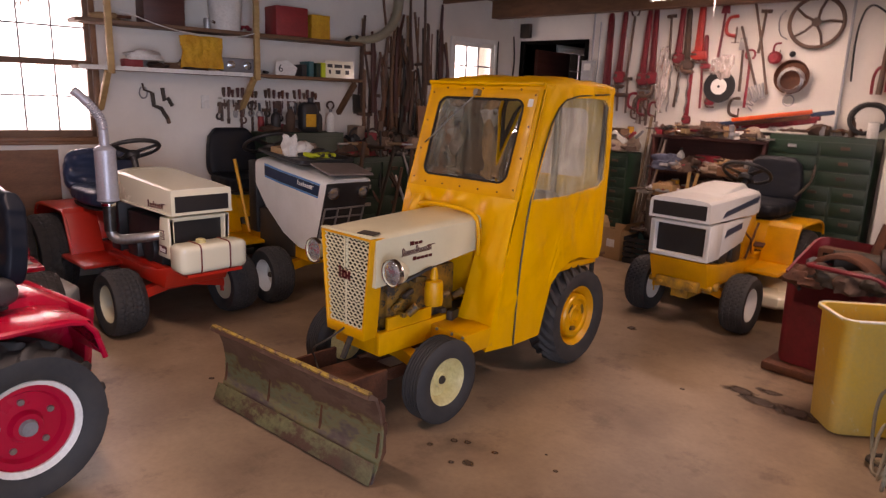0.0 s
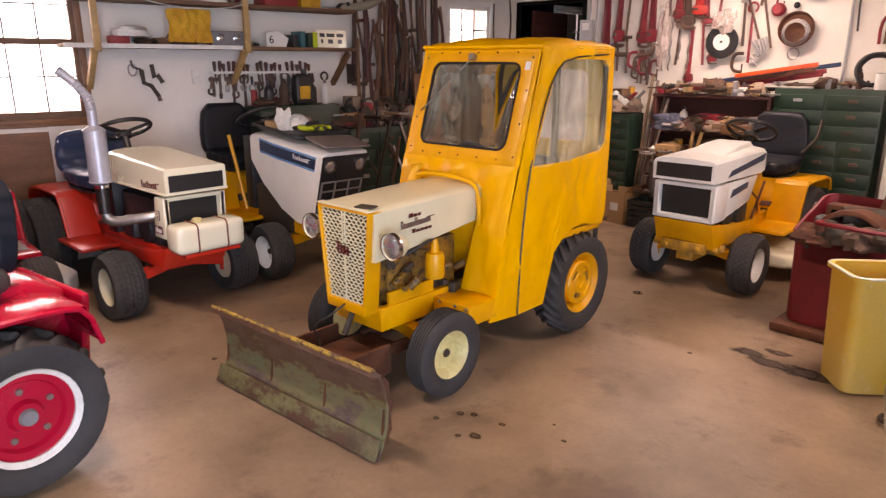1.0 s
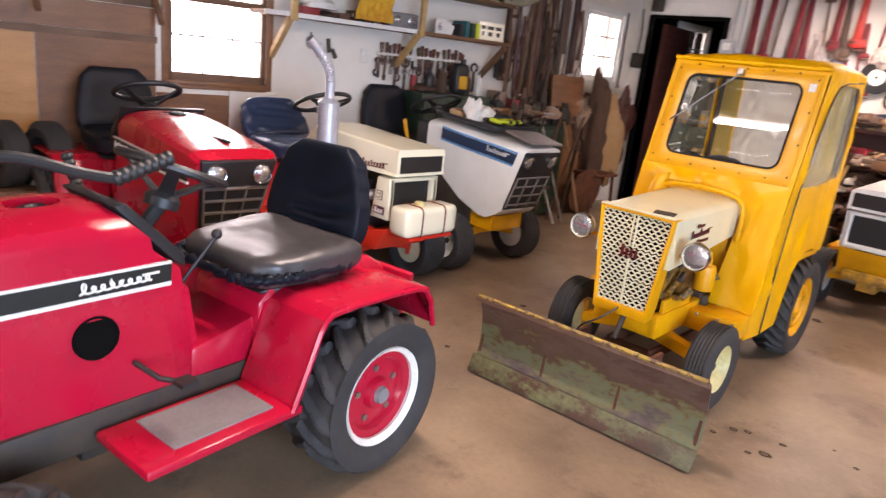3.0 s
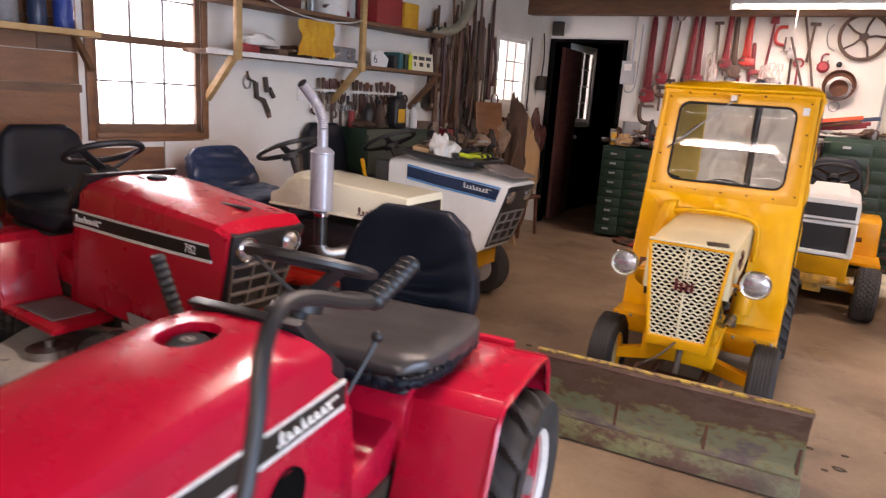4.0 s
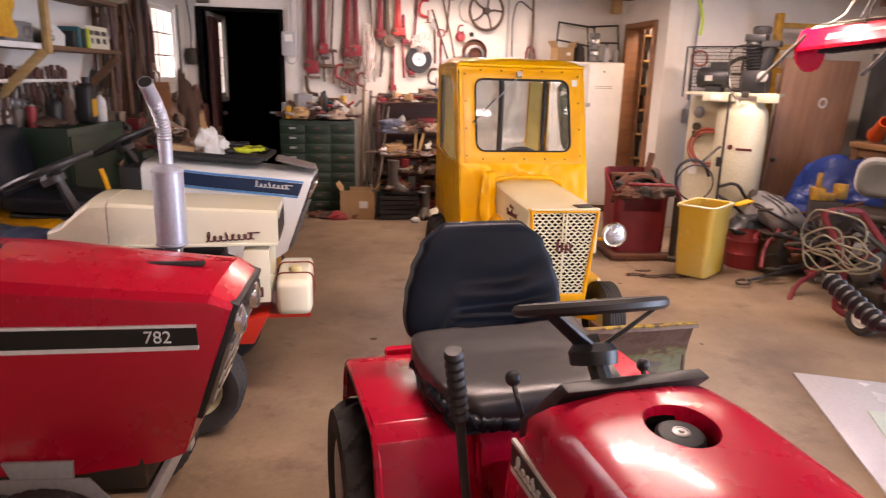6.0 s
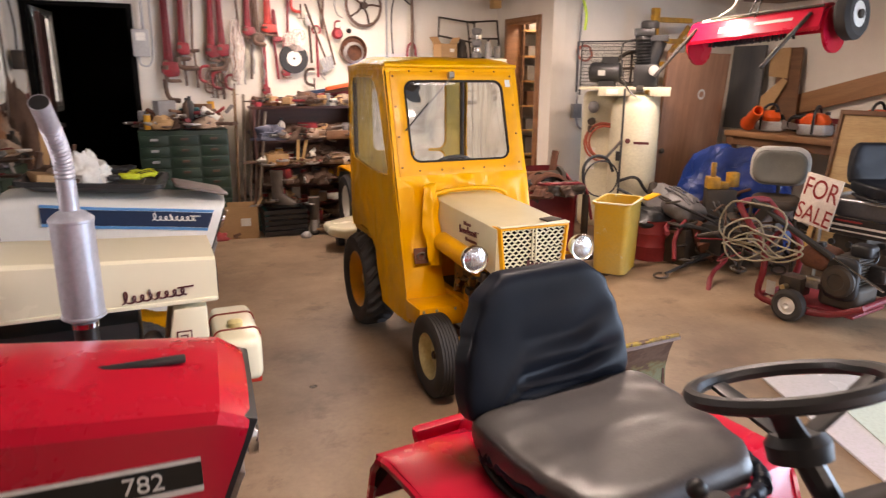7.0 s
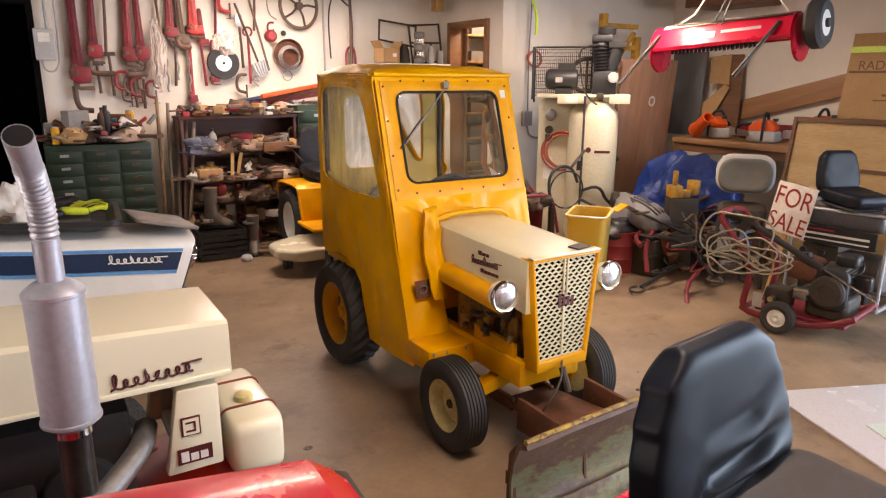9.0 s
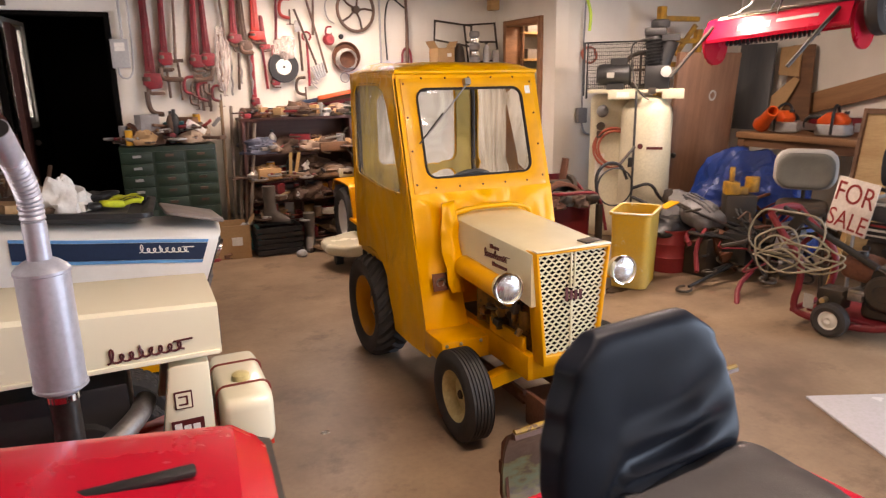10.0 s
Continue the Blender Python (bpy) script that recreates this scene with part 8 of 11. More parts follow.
part("rail", Builder().tube([(-0.2, 0, 0.1), (-0.2, 0, 0.95), (-0.13, 0, 1.09), (0, 0, 1.13), (0.13, 0, 1.09), (0.2, 0, 0.95), (0.2, 0, 0.1)], 0.016, 8, smooth=2), RED_DRUM, ht)
for z in (0.3, 0.6, 0.88):
    part("cross_bar", Builder().span((-0.2, -0.012, z), (0.2, 0.012, z + 0.04)), RED_DRUM, ht)
part("strap", Builder().span((-0.045, -0.014, 0.3), (0.0, -0.002, 0.9)), RED_DRUM, ht)
part("toe_plate", Builder().span((-0.22, -0.2, 0.02), (0.22, 0.0, 0.03)), RED_DRUM, ht)
for s_ in (-1, 1):
    part("tyre", Builder().lathe([(0.04, -0.03), (0.1, -0.035), (0.13, -0.02), (0.13, 0.02), (0.1, 0.035), (0.04, 0.03)], (s_ * 0.26, 0.06, 0.13), (1, 0, 0), 24), RUBBER, ht)
for k, (x, y) in enumerate(((-1.72, -0.3), (-1.5, -0.3))):
    w_ = thing("cart_wheel_stack", WL @ pose(x, y, 0.62, 0, 0, 20), "small spare tyre stacked by the plywood", "tyre", "spare tyres")
    part("tyre", Builder().lathe([(0.1, -0.06), (0.15, -0.07), (0.19, -0.04), (0.19, 0.04), (0.15, 0.07), (0.1, 0.06)], (0, 0, 0), (1, 0, 0), 28, loop=True), RUBBER, w_)
box("wooden_crate", WL @ pose(-1.62, -0.3, 0.0), (0.5, 0.3, 0.43), BOARD, "wooden crate by the plywood wall", "crate")
lump("yellow_jug", WL @ pose(-2.45, -0.45, 0.55), (0.1, 0.08, 0.1), YELLOW, "yellow plastic jug on the crate", "jug", 0.15, 2.0)
box("wooden_crate", WL @ pose(-2.45, -0.45, 0.0), (0.4, 0.3, 0.55), BOARD, "wooden crate by the plywood wall", "crate")
# jugs, a wheel and long tools over the green bench
jg = thing("oil_jug", WL @ pose(1.64, -0.26, 1.121, 0, 0, 10), "black plastic oil jug with a yellow label on the bench", "jug")
part("jug_body", Builder().slab(rounded(0.17, 0.26, 0.05), 0.1, 0.025, pose(0, 0, 0.13, 90, 0, 0)), BLACK, jg)
part("jug_label", Builder().span((-0.06, -0.0525, 0.05), (0.05, -0.0505, 0.16)), YELLOW_CLOTH, jg, "yellow paper label")
part("jug_cap", Builder().cyl((0.03, 0, 0.25), (0.03, 0, 0.30), 0.025, seg=14), BLACK, jg)
for x, h, mt in ((1.36, 0.2, BLACK), (1.5, 0.22, BROWN_CLOTH), (1.77, 0.2, DARK)):
    bottle(WL @ pose(x, -0.2, 1.121), 0.042, h, mt, BLACK, "dark plastic bottle on the bench")
sw_ = thing("spare_steering_wheel", WL @ pose(2.2, -0.34, 0.903, 65, 0, 10), "black spare steering wheel leaning on the bench", "steering wheel")
part("rim", Builder().tube(circle((0, 0.14, 0), 0.14, (0, 0, 1), 28), 0.012, 8, loop=True), BLACK, sw_)
for a in (30, 150, 270):
    part("spoke", Builder().cyl((0, 0.14, 0), (0.135 * math.cos(radians(a)), 0.14 + 0.135 * math.sin(radians(a)), 0), 0.009, seg=8), BLACK, sw_)
clutter(WL @ pose(2.45, -0.26, 0.96), 0.75, 0.25, 26, 37, "clutter on the bench", 0.2, 1.4)
clutter(WL @ pose(1.55, -0.12, 1.121), 0.6, 0.12, 9, 38, "clutter on the cabinet", 0.12)
rnd = random.Random(52)
for k in range(26):
    x, z = rnd.uniform(1.9, 3.05), 0.903 + rnd.uniform(0, 0.02)
    L = rnd.uniform(0.18, 0.42)
    if k % 3 == 0:
        bottle(WL @ pose(x, -0.26 - rnd.uniform(0, 0.14), 0.903), rnd.uniform(0.03, 0.045), rnd.uniform(0.14, 0.26), rnd.choice((BLACK, DARK, BROWN_CLOTH)), BLACK, "dark plastic bottle on the bench")
    elif k % 3 == 1:
        lump("greasy_cloth", WL @ pose(x, -0.27, z), (rnd.uniform(0.07, 0.13), 0.1, rnd.uniform(0.08, 0.17)), rnd.choice((BLACK, DARK, BROWN_CLOTH, TOOL)), "dark greasy cloth heaped on the bench", "cloth", 0.6, 5.1 * k, 20, 12, group="cloths on the bench")
    else:
        hand_tool(WL @ pose(x, -0.48, 0.42 + rnd.uniform(0, 0.35), rnd.uniform(-16, -8), rnd.uniform(-35, 35), 0), L + 0.25, rnd.uniform(0.06, 0.12), rnd.choice((BLACK, DARK, TOOL)), rnd.choice((DARK, TOOL)), "hand_tool", "dark long tool leaning before the bench", "tools at the bench", rnd.choice(("hammer", "blade", "ring")))
for k, (x, z, L, mt) in enumerate(((3.02, 1.10, 1.15, BOARD), (3.08, 1.25, 0.9, DARK), (3.14, 1.2, 1.0, TOOL), (3.2, 1.35, 0.75, BOARD), (3.27, 1.3, 0.85, DARK), (3.33, 1.45, 0.7, TOOL), (2.72, 1.0, 1.2, HANDLE), (2.80, 1.05, 1.1, BOARD), (2.88, 1.0, 1.25, HANDLE), (4.15, 1.3, 0.8, DARK))):
    hk_ = thing("hanging_strap", WL @ pose(x, -0.03, z), "dark strap hung from a nail in the corner", "strap", "straps in the corner")
    part("strap", Builder().tube([(0, 0, L), (0.012 * (k % 3 - 1), -0.01, L * 0.6), (0.02 * (k % 2), 0, L * 0.25), (-0.01, -0.01, 0)], [0.008 + 0.003 * (k % 3), 0.014, 0.012, 0.009], 8, smooth=1), mt, hk_)
    part("buckle", Builder().tube(circle((0, -0.012, 0.02), 0.022, (0, 1, 0), 14), 0.005, 6, loop=True), TOOL, hk_)
for x, a_, mt in ((2.75, 16, STEEL), (3.0, 12, HANDLE), (2.62, 20, GALV)):
    solo("leaning_rod", Builder().cyl((0, 0, 0.01), (0, 0, 1.0), 0.013, seg=8), mt, "pale rod leaning on the green cabinets", "rod", "rods at the cabinets", WL @ pose(x, -0.72, 0, -a_, -12, 0))
solo("hardboard_sheet", Builder().span((-0.24, -0.012, 0), (0.24, 0.012, 1.38)), BROWN_PLY, "brown hardboard panel leaning in the corner", "panel", m=WL @ pose(3.17, -0.30, 0, -6, 0, 0), bevel=0.003)


# ---- north wall: pipe wrenches, clamps, discs ----
NW = pose(0, NORTH - 0.03, 0)
for x, z0, z1, mt, tilt, k_ in ((-1.315, 1.43, 2.36, WRENCH, 0, 1.6), (-1.19, 1.64, 2.40, WRENCH, 2, 1.2), (-0.93, 1.62, 2.38, WRENCH, 2, 1.25), (-0.825, 1.63, 2.40, WRENCH, -1, 1.3), (-0.58, 1.84, 2.40, WRENCH, 1, 1.25), (-0.49, 1.78, 2.36, TOOL, -2, 1.3), (-0.385, 1.87, 2.40, VIVID, 0, 1.5), (-0.24, 1.47, 1.86, WRENCH, 1, 0.9), (-0.44, 1.28, 1.80, WRENCH, 1, 0.85), (-0.31, 1.80, 2.12, WRENCH, -3, 1.0)):
    pipe_wrench(NW @ pose(x, -0.014 * k_, z0, 0, tilt, 0), z1 - z0, mt, "red iron pipe wrench hung on the white wall" if mt == WRENCH else "dark iron pipe wrench hung on the white wall", k_)
for x, z, s_, mt in ((-0.13, 2.10, 0.17, VIVID), (-1.03, 1.43, 0.15, WRENCH), (-0.97, 1.40, 0.14, TOOL), (-0.92, 1.37, 0.16, WRENCH), (-0.86, 1.42, 0.13, TOOL), (-0.80, 1.36, 0.14, WRENCH), (-0.74, 1.44, 0.10, TOOL), (-0.02, 1.40, 0.16, TOOL), (-0.99, 1.33, 0.12, TOOL), (0.29, 1.93, 0.1, WRENCH)):
    c_clamp(NW @ pose(x, -0.025, z), s_, mt)
for x, z, L, kd, mt in ((-1.10, 1.70, 0.62, "ring", TOOL), (-1.07, 1.38, 0.34, "hammer", TOOL), (-0.57, 1.46, 0.33, "ring", TOOL), (-0.31, 1.46, 0.42, "ring", WRENCH), (0.09, 1.48, 0.42, "ring", WRENCH), (0.03, 1.62, 0.36, "blade", STEEL), (-0.90, 1.28, 0.22, "blade", TOOL), (-0.84, 1.27, 0.25, "ring", STEEL), (-1.17, 1.40, 0.24, "hammer", TOOL), (-0.66, 1.9, 0.4, "hammer", TOOL), (0.15, 1.95, 0.35, "hammer", TOOL), (-0.2, 1.9, 0.4, "blade", WRENCH)):
    hand_tool(NW @ pose(x, -0.02, z, 0, random.Random(int(x * 100)).uniform(-4, 4), 0), L, 0.08, WRENCH if mt == WRENCH else TOOL, mt, "hand_tool", "long iron tool hung on the white wall", "tools on the north wall", kd)
for pts in ([(-1.36, 0, 1.46), (-1.36, 0, 1.34), (-1.33, 0, 1.27), (-1.24, 0, 1.26)], [(-1.23, 0, 1.66), (-1.23, 0, 1.58), (-1.18, 0, 1.56), (-1.05, 0, 1.56)], [(-0.79, 0, 1.66), (-0.80, 0, 1.58), (-0.86, 0, 1.55), (-0.95, 0, 1.55)], [(-0.53, 0, 1.86), (-0.52, 0, 1.80), (-0.47, 0, 1.79), (-0.42, 0, 1.79)]):
    solo("bent_bar", Builder().tube([(x, -0.03, z) for x, y, z in pts], 0.022, 8, smooth=2), TOOL, "dark bent iron bar hung on the wall", "bar", "bent bars on the wall", NW)
wb_ = thing("wire_brush", NW @ pose(0.21, -0.03, 1.56, 0, -20, 0), "wire brush with a long grey handle on the wall", "brush")
part("brush_handle", Builder().tube([(0, 0, 0.12), (0.0, 0, 0.66)], 0.011, 8), TOOL, wb_)
for k in range(5):
    part("tuft", Builder().box((-0.05 + 0.025 * k, 0, 0.06), (0.014, 0.03, 0.13), pose(0, 0, 0, 0, -8 + 4 * k, 0)), GALV, wb_)
solo("pry_bar", Builder().tube([(0, 0, 0.0), (-0.10, 0, 0.42), (-0.2, 0, 0.8)], 0.011, 7), TOOL, "dark iron bar hung at a slant on the wall", "bar", m=NW @ pose(0.27, -0.02, 1.6))
fan = thing("spring_tool", NW @ pose(0.20, -0.02, 1.60, 0, 35, 0), "coiled spring tool hung on the wall", "tool")
part("spring", Builder().tube([(0.055 * (1 if k % 2 else -1), 0, -0.02 * k) for k in range(8)], 0.007, 6, smooth=1), STEEL, fan)
dsc = thing("abrasive_disc", NW @ pose(-0.15, -0.03, 1.66), "black cutting disc with a white centre on the wall", "disc")
part("disc", Builder().lathe([(0.0, -0.012), (0.14, -0.012), (0.145, 0), (0.14, 0.012), (0.0, 0.012)], (0, 0, 0), (0, -1, 0), 36), BLACK, dsc)
part("disc_label", Builder().lathe([(0.0, 0.015), (0.072, 0.015), (0.072, 0.012)], (0, 0, 0), (0, -1, 0), 32), PAPER, dsc, "round white label")
part("disc_hole", Builder().lathe([(0.0, 0.018), (0.012, 0.018), (0.012, 0.014)], (0, 0, 0), (0, -1, 0), 16), BLACK, dsc)
bs = thing("round_basket", NW @ pose(0.46, -0.04, 1.75), "brown round tin with coiled wire on the wall", "tin")
part("pan", Builder().lathe([(0, 0.0), (0.13, 0.0), (0.142, 0.05), (0.135, 0.05), (0.12, 0.01), (0, 0.01)], (0, 0.03, 0), (0, -1, 0), 32), RUST, bs)
part("wire", Builder().tube([(rr_ * math.cos(k * 0.5), -0.012 - 0.0008 * k, rr_ * math.sin(k * 0.5) - 0.03) for k in range(50) for rr_ in (0.11 - 0.0006 * k,)], 0.005, 6), STEEL, bs)
solo("steel_ring", Builder().tube(circle((0, 0, 0), 0.045, (0, 1, 0), 24), 0.006, 6, loop=True), STEEL, "small steel ring on the wall", "ring", m=NW @ pose(0.45, -0.01, 1.555))
solo("red_cup", Builder().lathe([(0, 0), (0.05, 0), (0.055, 0.05), (0.035, 0.08), (0, 0.08)], (0, 0, 0), (0, -1, 0), 20), WRENCH, "red round fitting on the wall", "fitting", m=NW @ pose(0.30, 0.0, 1.91))
solo("round_fitting", Builder().ball((0, 0, 0), 0.026, 12, 8), BLACK, "small black round fitting on the wall", "fitting", m=NW @ pose(0.43, -0.01, 1.94))
hw = thing("iron_handwheel", NW @ pose(0.585, -0.03, 2.19, 90, 0, 12), "dark iron handwheel with five spokes on the wall", "handwheel")
part("rim", Builder().tube(circle((0, 0, 0), 0.2, (0, 0, 1), 40), 0.016, 8, loop=True), TOOL, hw)
for k in range(5):
    a = 2 * math.pi * k / 5
    part("spoke", Builder().tube([(0.03 * math.cos(a), 0.03 * math.sin(a), 0), (0.1 * math.cos(a + 0.12), 0.1 * math.sin(a + 0.12), 0), (0.2 * math.cos(a), 0.2 * math.sin(a), 0)], 0.011, 6), TOOL, hw)
part("hub", Builder().cyl((0, 0, -0.02), (0, 0, 0.025), 0.036, seg=16), TOOL, hw)
solo("wire_hanger", Builder().tube([(0.0, 0, 0.1), (-0.05, 0, 0.04), (-0.03, 0, -0.1), (0.04, 0, -0.14)], 0.006, 6, smooth=1), STEEL, "bent steel hook by the handwheel", "hook", m=NW @ pose(0.33, -0.01, 2.2))
solo("wall_pipe", Builder().cyl((0, 0, 0), (0, 0, 1.15), 0.011, seg=8), LIGHT_GREY, "thin grey conduit down the wall", "conduit", m=NW @ pose(0.84, 0.005, 1.27))
rs = thing("hanging_saw", NW @ pose(1.11, -0.02, 1.62), "long dark tool with a red guard hung on the wall", "tool")
part("shaft", Builder().tube([(0, 0, 0), (0.01, 0, 0.4), (0.0, 0, 0.74)], [0.022, 0.014], 8), TOOL, rs)
part("guard", Builder().tube([(-0.05, 0, 0.0), (-0.055, 0, 0.15), (-0.02, 0, 0.22), (0.04, 0, 0.2), (0.05, 0, 0.02)], 0.012, 8, smooth=2), WRENCH, rs)
solo("black_belt", Builder().tube([(0.0, 0, 0.5), (-0.16, 0, 0.62), (-0.22, 0, 0.4), (-0.2, 0, 0.0)], 0.008, 6, smooth=3), BLACK_HOSE, "black belt looped on the wall", "belt", m=NW @ pose(1.1, -0.01, 1.72))
for k in range(4):
    solo("chain", Builder().tube([(0.01 * math.sin(j * 1.7), -0.01, -0.04 * j) for j in range(12)], 0.009, 6, smooth=1), random.Random(k).choice((STEEL, RUST, PAPER)), "chain hung among the wrenches", "chain", "chains on the wall", NW @ pose(-0.72 + 0.09 * k, -0.015, 1.95 - 0.1 * (k % 2)))
lump("plastic_bag", NW @ pose(-0.70, -0.05, 1.74), (0.06, 0.04, 0.24), CLEAR_BAG, "clear bag of parts hung on the wall", "bag", 0.5, 8.0, flat=False)
lump("plastic_bag", NW @ pose(-0.13, -0.06, 1.84), (0.09, 0.03, 0.09), CLEAR_BAG, "crumpled bag hung on the wall", "bag", 0.6, 18.0, flat=False)
eb = thing("electric_box", NW @ pose(-1.535, -0.0, 1.78), "grey electric switch box on the white wall", "switch box")
part("case", Builder().span((-0.07, -0.06, -0.12), (0.07, 0.0, 0.12)), LIGHT_GREY, eb, bevel=0.005)
part("case_label", Builder().span((-0.04, -0.063, 0.02), (0.04, -0.061, 0.09)), PAPER, eb)
part("conduit", Builder().cyl((0.03, -0.03, 0.12), (0.03, -0.03, 0.65), 0.011, seg=8).tube([(-0.03, -0.03, -0.12), (-0.02, -0.03, -0.2), (0.06, -0.03, -0.21), (0.1, -0.02, -0.1), (0.1, -0.02, 0.5)], 0.008, 6, smooth=2), LIGHT_GREY, eb)
ph = thing("wall_phone", pose(-2.52, 4.21, 1.62), "old dark wall box with a cord by the door", "wall box")
part("box_body", Builder().span((-0.05, -0.06, -0.08), (0.05, 0.03, 0.08)), DARK, ph, bevel=0.01)
part("cord", Builder().tube([(0, -0.03, 0.08), (0.01, -0.02, 0.3), (-0.02, -0.02, 0.55)], 0.009, 6, smooth=1), DARK, ph)
box("door_bell_box", pose(-2.38, 4.2, 2.15), (0.12, 0.06, 0.15), DARK, "dark metal box above the door", "box")
# ---- along the north wall ----
drawer_cabinet(pose(-1.64, 3.95, 0), 0.78, 0.28, 1.0, 3, 9, "dark green steel drawer cabinet under the wrenches")
clutter(pose(-1.27, 4.08, 1.012), 0.7, 0.2, 40, 41, "clutter on the green cabinet", 0.14, 1.25)
clutter(pose(-1.25, 4.1, 1.09), 0.55, 0.14, 22, 42, "clutter on the green cabinet", 0.14, 1.3)
for k in range(8):
    solo("loose_board", Builder().box((0, 0, 0), (0.24 - 0.02 * k, 0.05, 0.025)), (RUST, GREY, BOARD, TEAL, GALV, TOOL, RED_DRUM, GREY)[k], "short board propped in the cabinet clutter", "board", "boards on the cabinet", pose(-1.45 + 0.09 * k, 4.06, 1.13 + 0.018 * (k % 4), 12 - 6 * (k % 3), 30 - 11 * k, 25 * (k % 3) - 20), bevel=0.004)
br = thing("white_router", pose(-1.0, 4.0, 1.15, 0, 35, 10), "white boxed part propped in the clutter", "box")
part("box_body", Builder().box((0, 0, 0), (0.17, 0.06, 0.05)), PAPER, br, bevel=0.004)
part("dark_window", Builder().box((0, 0, 0.026), (0.09, 0.04, 0.003)), BLACK, br)
can(pose(-1.55, 4.0, 1.012), 0.03, 0.13, YELLOW_CLOTH, "yellow spray can on the green cabinet")
for k, (x, mt) in enumerate(((-0.80, HANDLE), (-0.755, GREY_HANDLE), (-0.715, GREY_HANDLE), (-0.685, TOOL), (-0.66, GREY_HANDLE))):
    p = thing("shovel", pose(x, 3.98 - 0.04 * k, 0.0, -7, 2 + 1.5 * k, 0), "long-handled tool leaning on the white wall", "shovel", "long-handled tools")
    part("shaft", Builder().cyl((0, 0, 0.2), (0, 0, 1.38 - 0.05 * k), 0.015, seg=8), mt, p)
    part("shovel_blade", Builder().slab(resample([(-0.1, 0.0), (0.1, 0.0), (0.1, 0.18), (0.04, 0.25), (-0.04, 0.25), (-0.1, 0.18)], 24), 0.012, 0.003, pose(0, 0, 0.02, 90, 0, 0)), GALV if k % 2 else TEAL, p)
# bookcase of parts
bc = thing("bookcase", pose(-0.62, 3.93, 0), "dark red wooden bookcase crammed with parts", "bookcase")
for a, c, nm in (((0, 0, 0), (0.025, 0.28, 1.18), "bookcase_side"), ((1.005, 0, 0), (1.03, 0.28, 1.18), "bookcase_side"), ((0.495, 0.01, 0.03), (0.515, 0.28, 0.60), "divider"), ((-0.01, -0.01, 1.18), (1.04, 0.29, 1.205), "bookcase_top")):
    part(nm, Builder().span(a, c), DARKWOOD, bc, bevel=0.002)
for z in (0.04, 0.22, 0.41, 0.61, 0.86):
    part("bookcase_shelf", Builder().span((0.026, 0.0, z), (1.004, 0.275, z + 0.02)), DARKWOOD, bc)
part("bookcase_back", Builder().span((0, 0.281, 0), (1.03, 0.29, 1.18)), DARKWOOD, bc)
for z, n, sd in ((0.882, 30, 51), (0.632, 30, 52), (0.432, 26, 53), (0.242, 22, 54), (0.062, 16, 55), (1.207, 44, 56)):
    clutter(pose(-0.12, 4.02, z), 0.90, 0.2, n, sd, "parts in the bookcase" if z < 1.2 else "tools on the bookcase", 0.12, 1.2 if z < 0.8 else 1.0)
for x, y, z, L, mt, n_ in ((-0.48, 3.92, 0.885, 0.32, BLUE_RAG, 1), (-0.2, 3.93, 0.885, 0.28, BROWN_CLOTH, 2), (0.15, 3.93, 0.9, 0.34, BROWN_CLOTH, 3), (-0.42, 3.9, 0.635, 0.26, CARD, 4), (0.1, 3.9, 0.635, 0.4, TAN_BAG, 5), (-0.02, 3.93, 0.7, 0.3, BROWN_CLOTH, 6), (0.2, 3.93, 0.44, 0.3, YELLOW_CLOTH, 7), (-0.35, 3.95, 0.25, 0.24, CARD, 8), (-0.5, 3.94, 0.44, 0.2, BROWN_CLOTH, 9), (0.22, 3.94, 0.07, 0.22, TAN_BAG, 10)):
    lump("old_cloth", pose(x, y + 0.06, z, 0, 0, 12 * (n_ % 5) - 24), (L * 0.55, 0.1, 0.085), mt, "crumpled oily cloth crammed in the bookcase", "cloth", 0.6, n_ * 3.1, 40, 22, group="cloths in the bookcase")
for k in range(9):
    solo("threaded_rod", Builder().cyl((0, 0, 0), (0.34 - 0.02 * (k % 4), 0, 0.01 * (k % 3)), 0.009, seg=7), (TOOL, RUST, STEEL)[k % 3], "rusty rod stuck out of the bookcase", "rod", "rods in the bookcase", pose(-0.5 + 0.1 * k, 3.93 + 0.02 * (k % 3), 0.69 + 0.03 * (k % 4) + (0.25 if k % 2 else 0), 0, -6 + 3 * (k % 5), 24 - 9 * (k % 6)))
for k in range(16):
    x, z = -0.56 + 0.06 * k, (0.885, 0.635, 0.435, 0.245)[k % 4]
    box("stacked_box", pose(x, 4.08, z, 0, 0, 4 * (k % 5) - 8), (0.10 + 0.02 * (k % 3), 0.1, 0.09 + 0.025 * (k % 4)), (BROWN_CLOTH, CARD, TOOL, BLUE_RAG, BOARD, RED_DRUM, GREY)[k % 7], "worn box of parts at the back of the bookcase", "box", "boxes in the bookcase", 0.006)
box("paper_box", pose(-0.42, 3.9, 0.655, 0, 0, 3), (0.2, 0.16, 0.1), CARD, "small brown cardboard box in the bookcase", "box")
box("white_carton", pose(0.3, 3.88, 0.632, 0, 0, 0), (0.15, 0.16, 0.08), PAPER, "white cardboard carton in the bookcase", "box")
box("wooden_tray", pose(0.2, 3.92, 0.885, 0, 0, 2), (0.28, 0.18, 0.08), BOARD, "brown wooden tray in the bookcase", "tray")
box("white_box", pose(0.2, 4.0, 1.207), (0.2, 0.14, 0.07), PAPER, "white box on the bookcase", "box")
yl = thing("folding_rule", pose(-0.2, 3.9, 0.64, 0, 8, 0), "yellow folding stick in the bookcase", "rule")
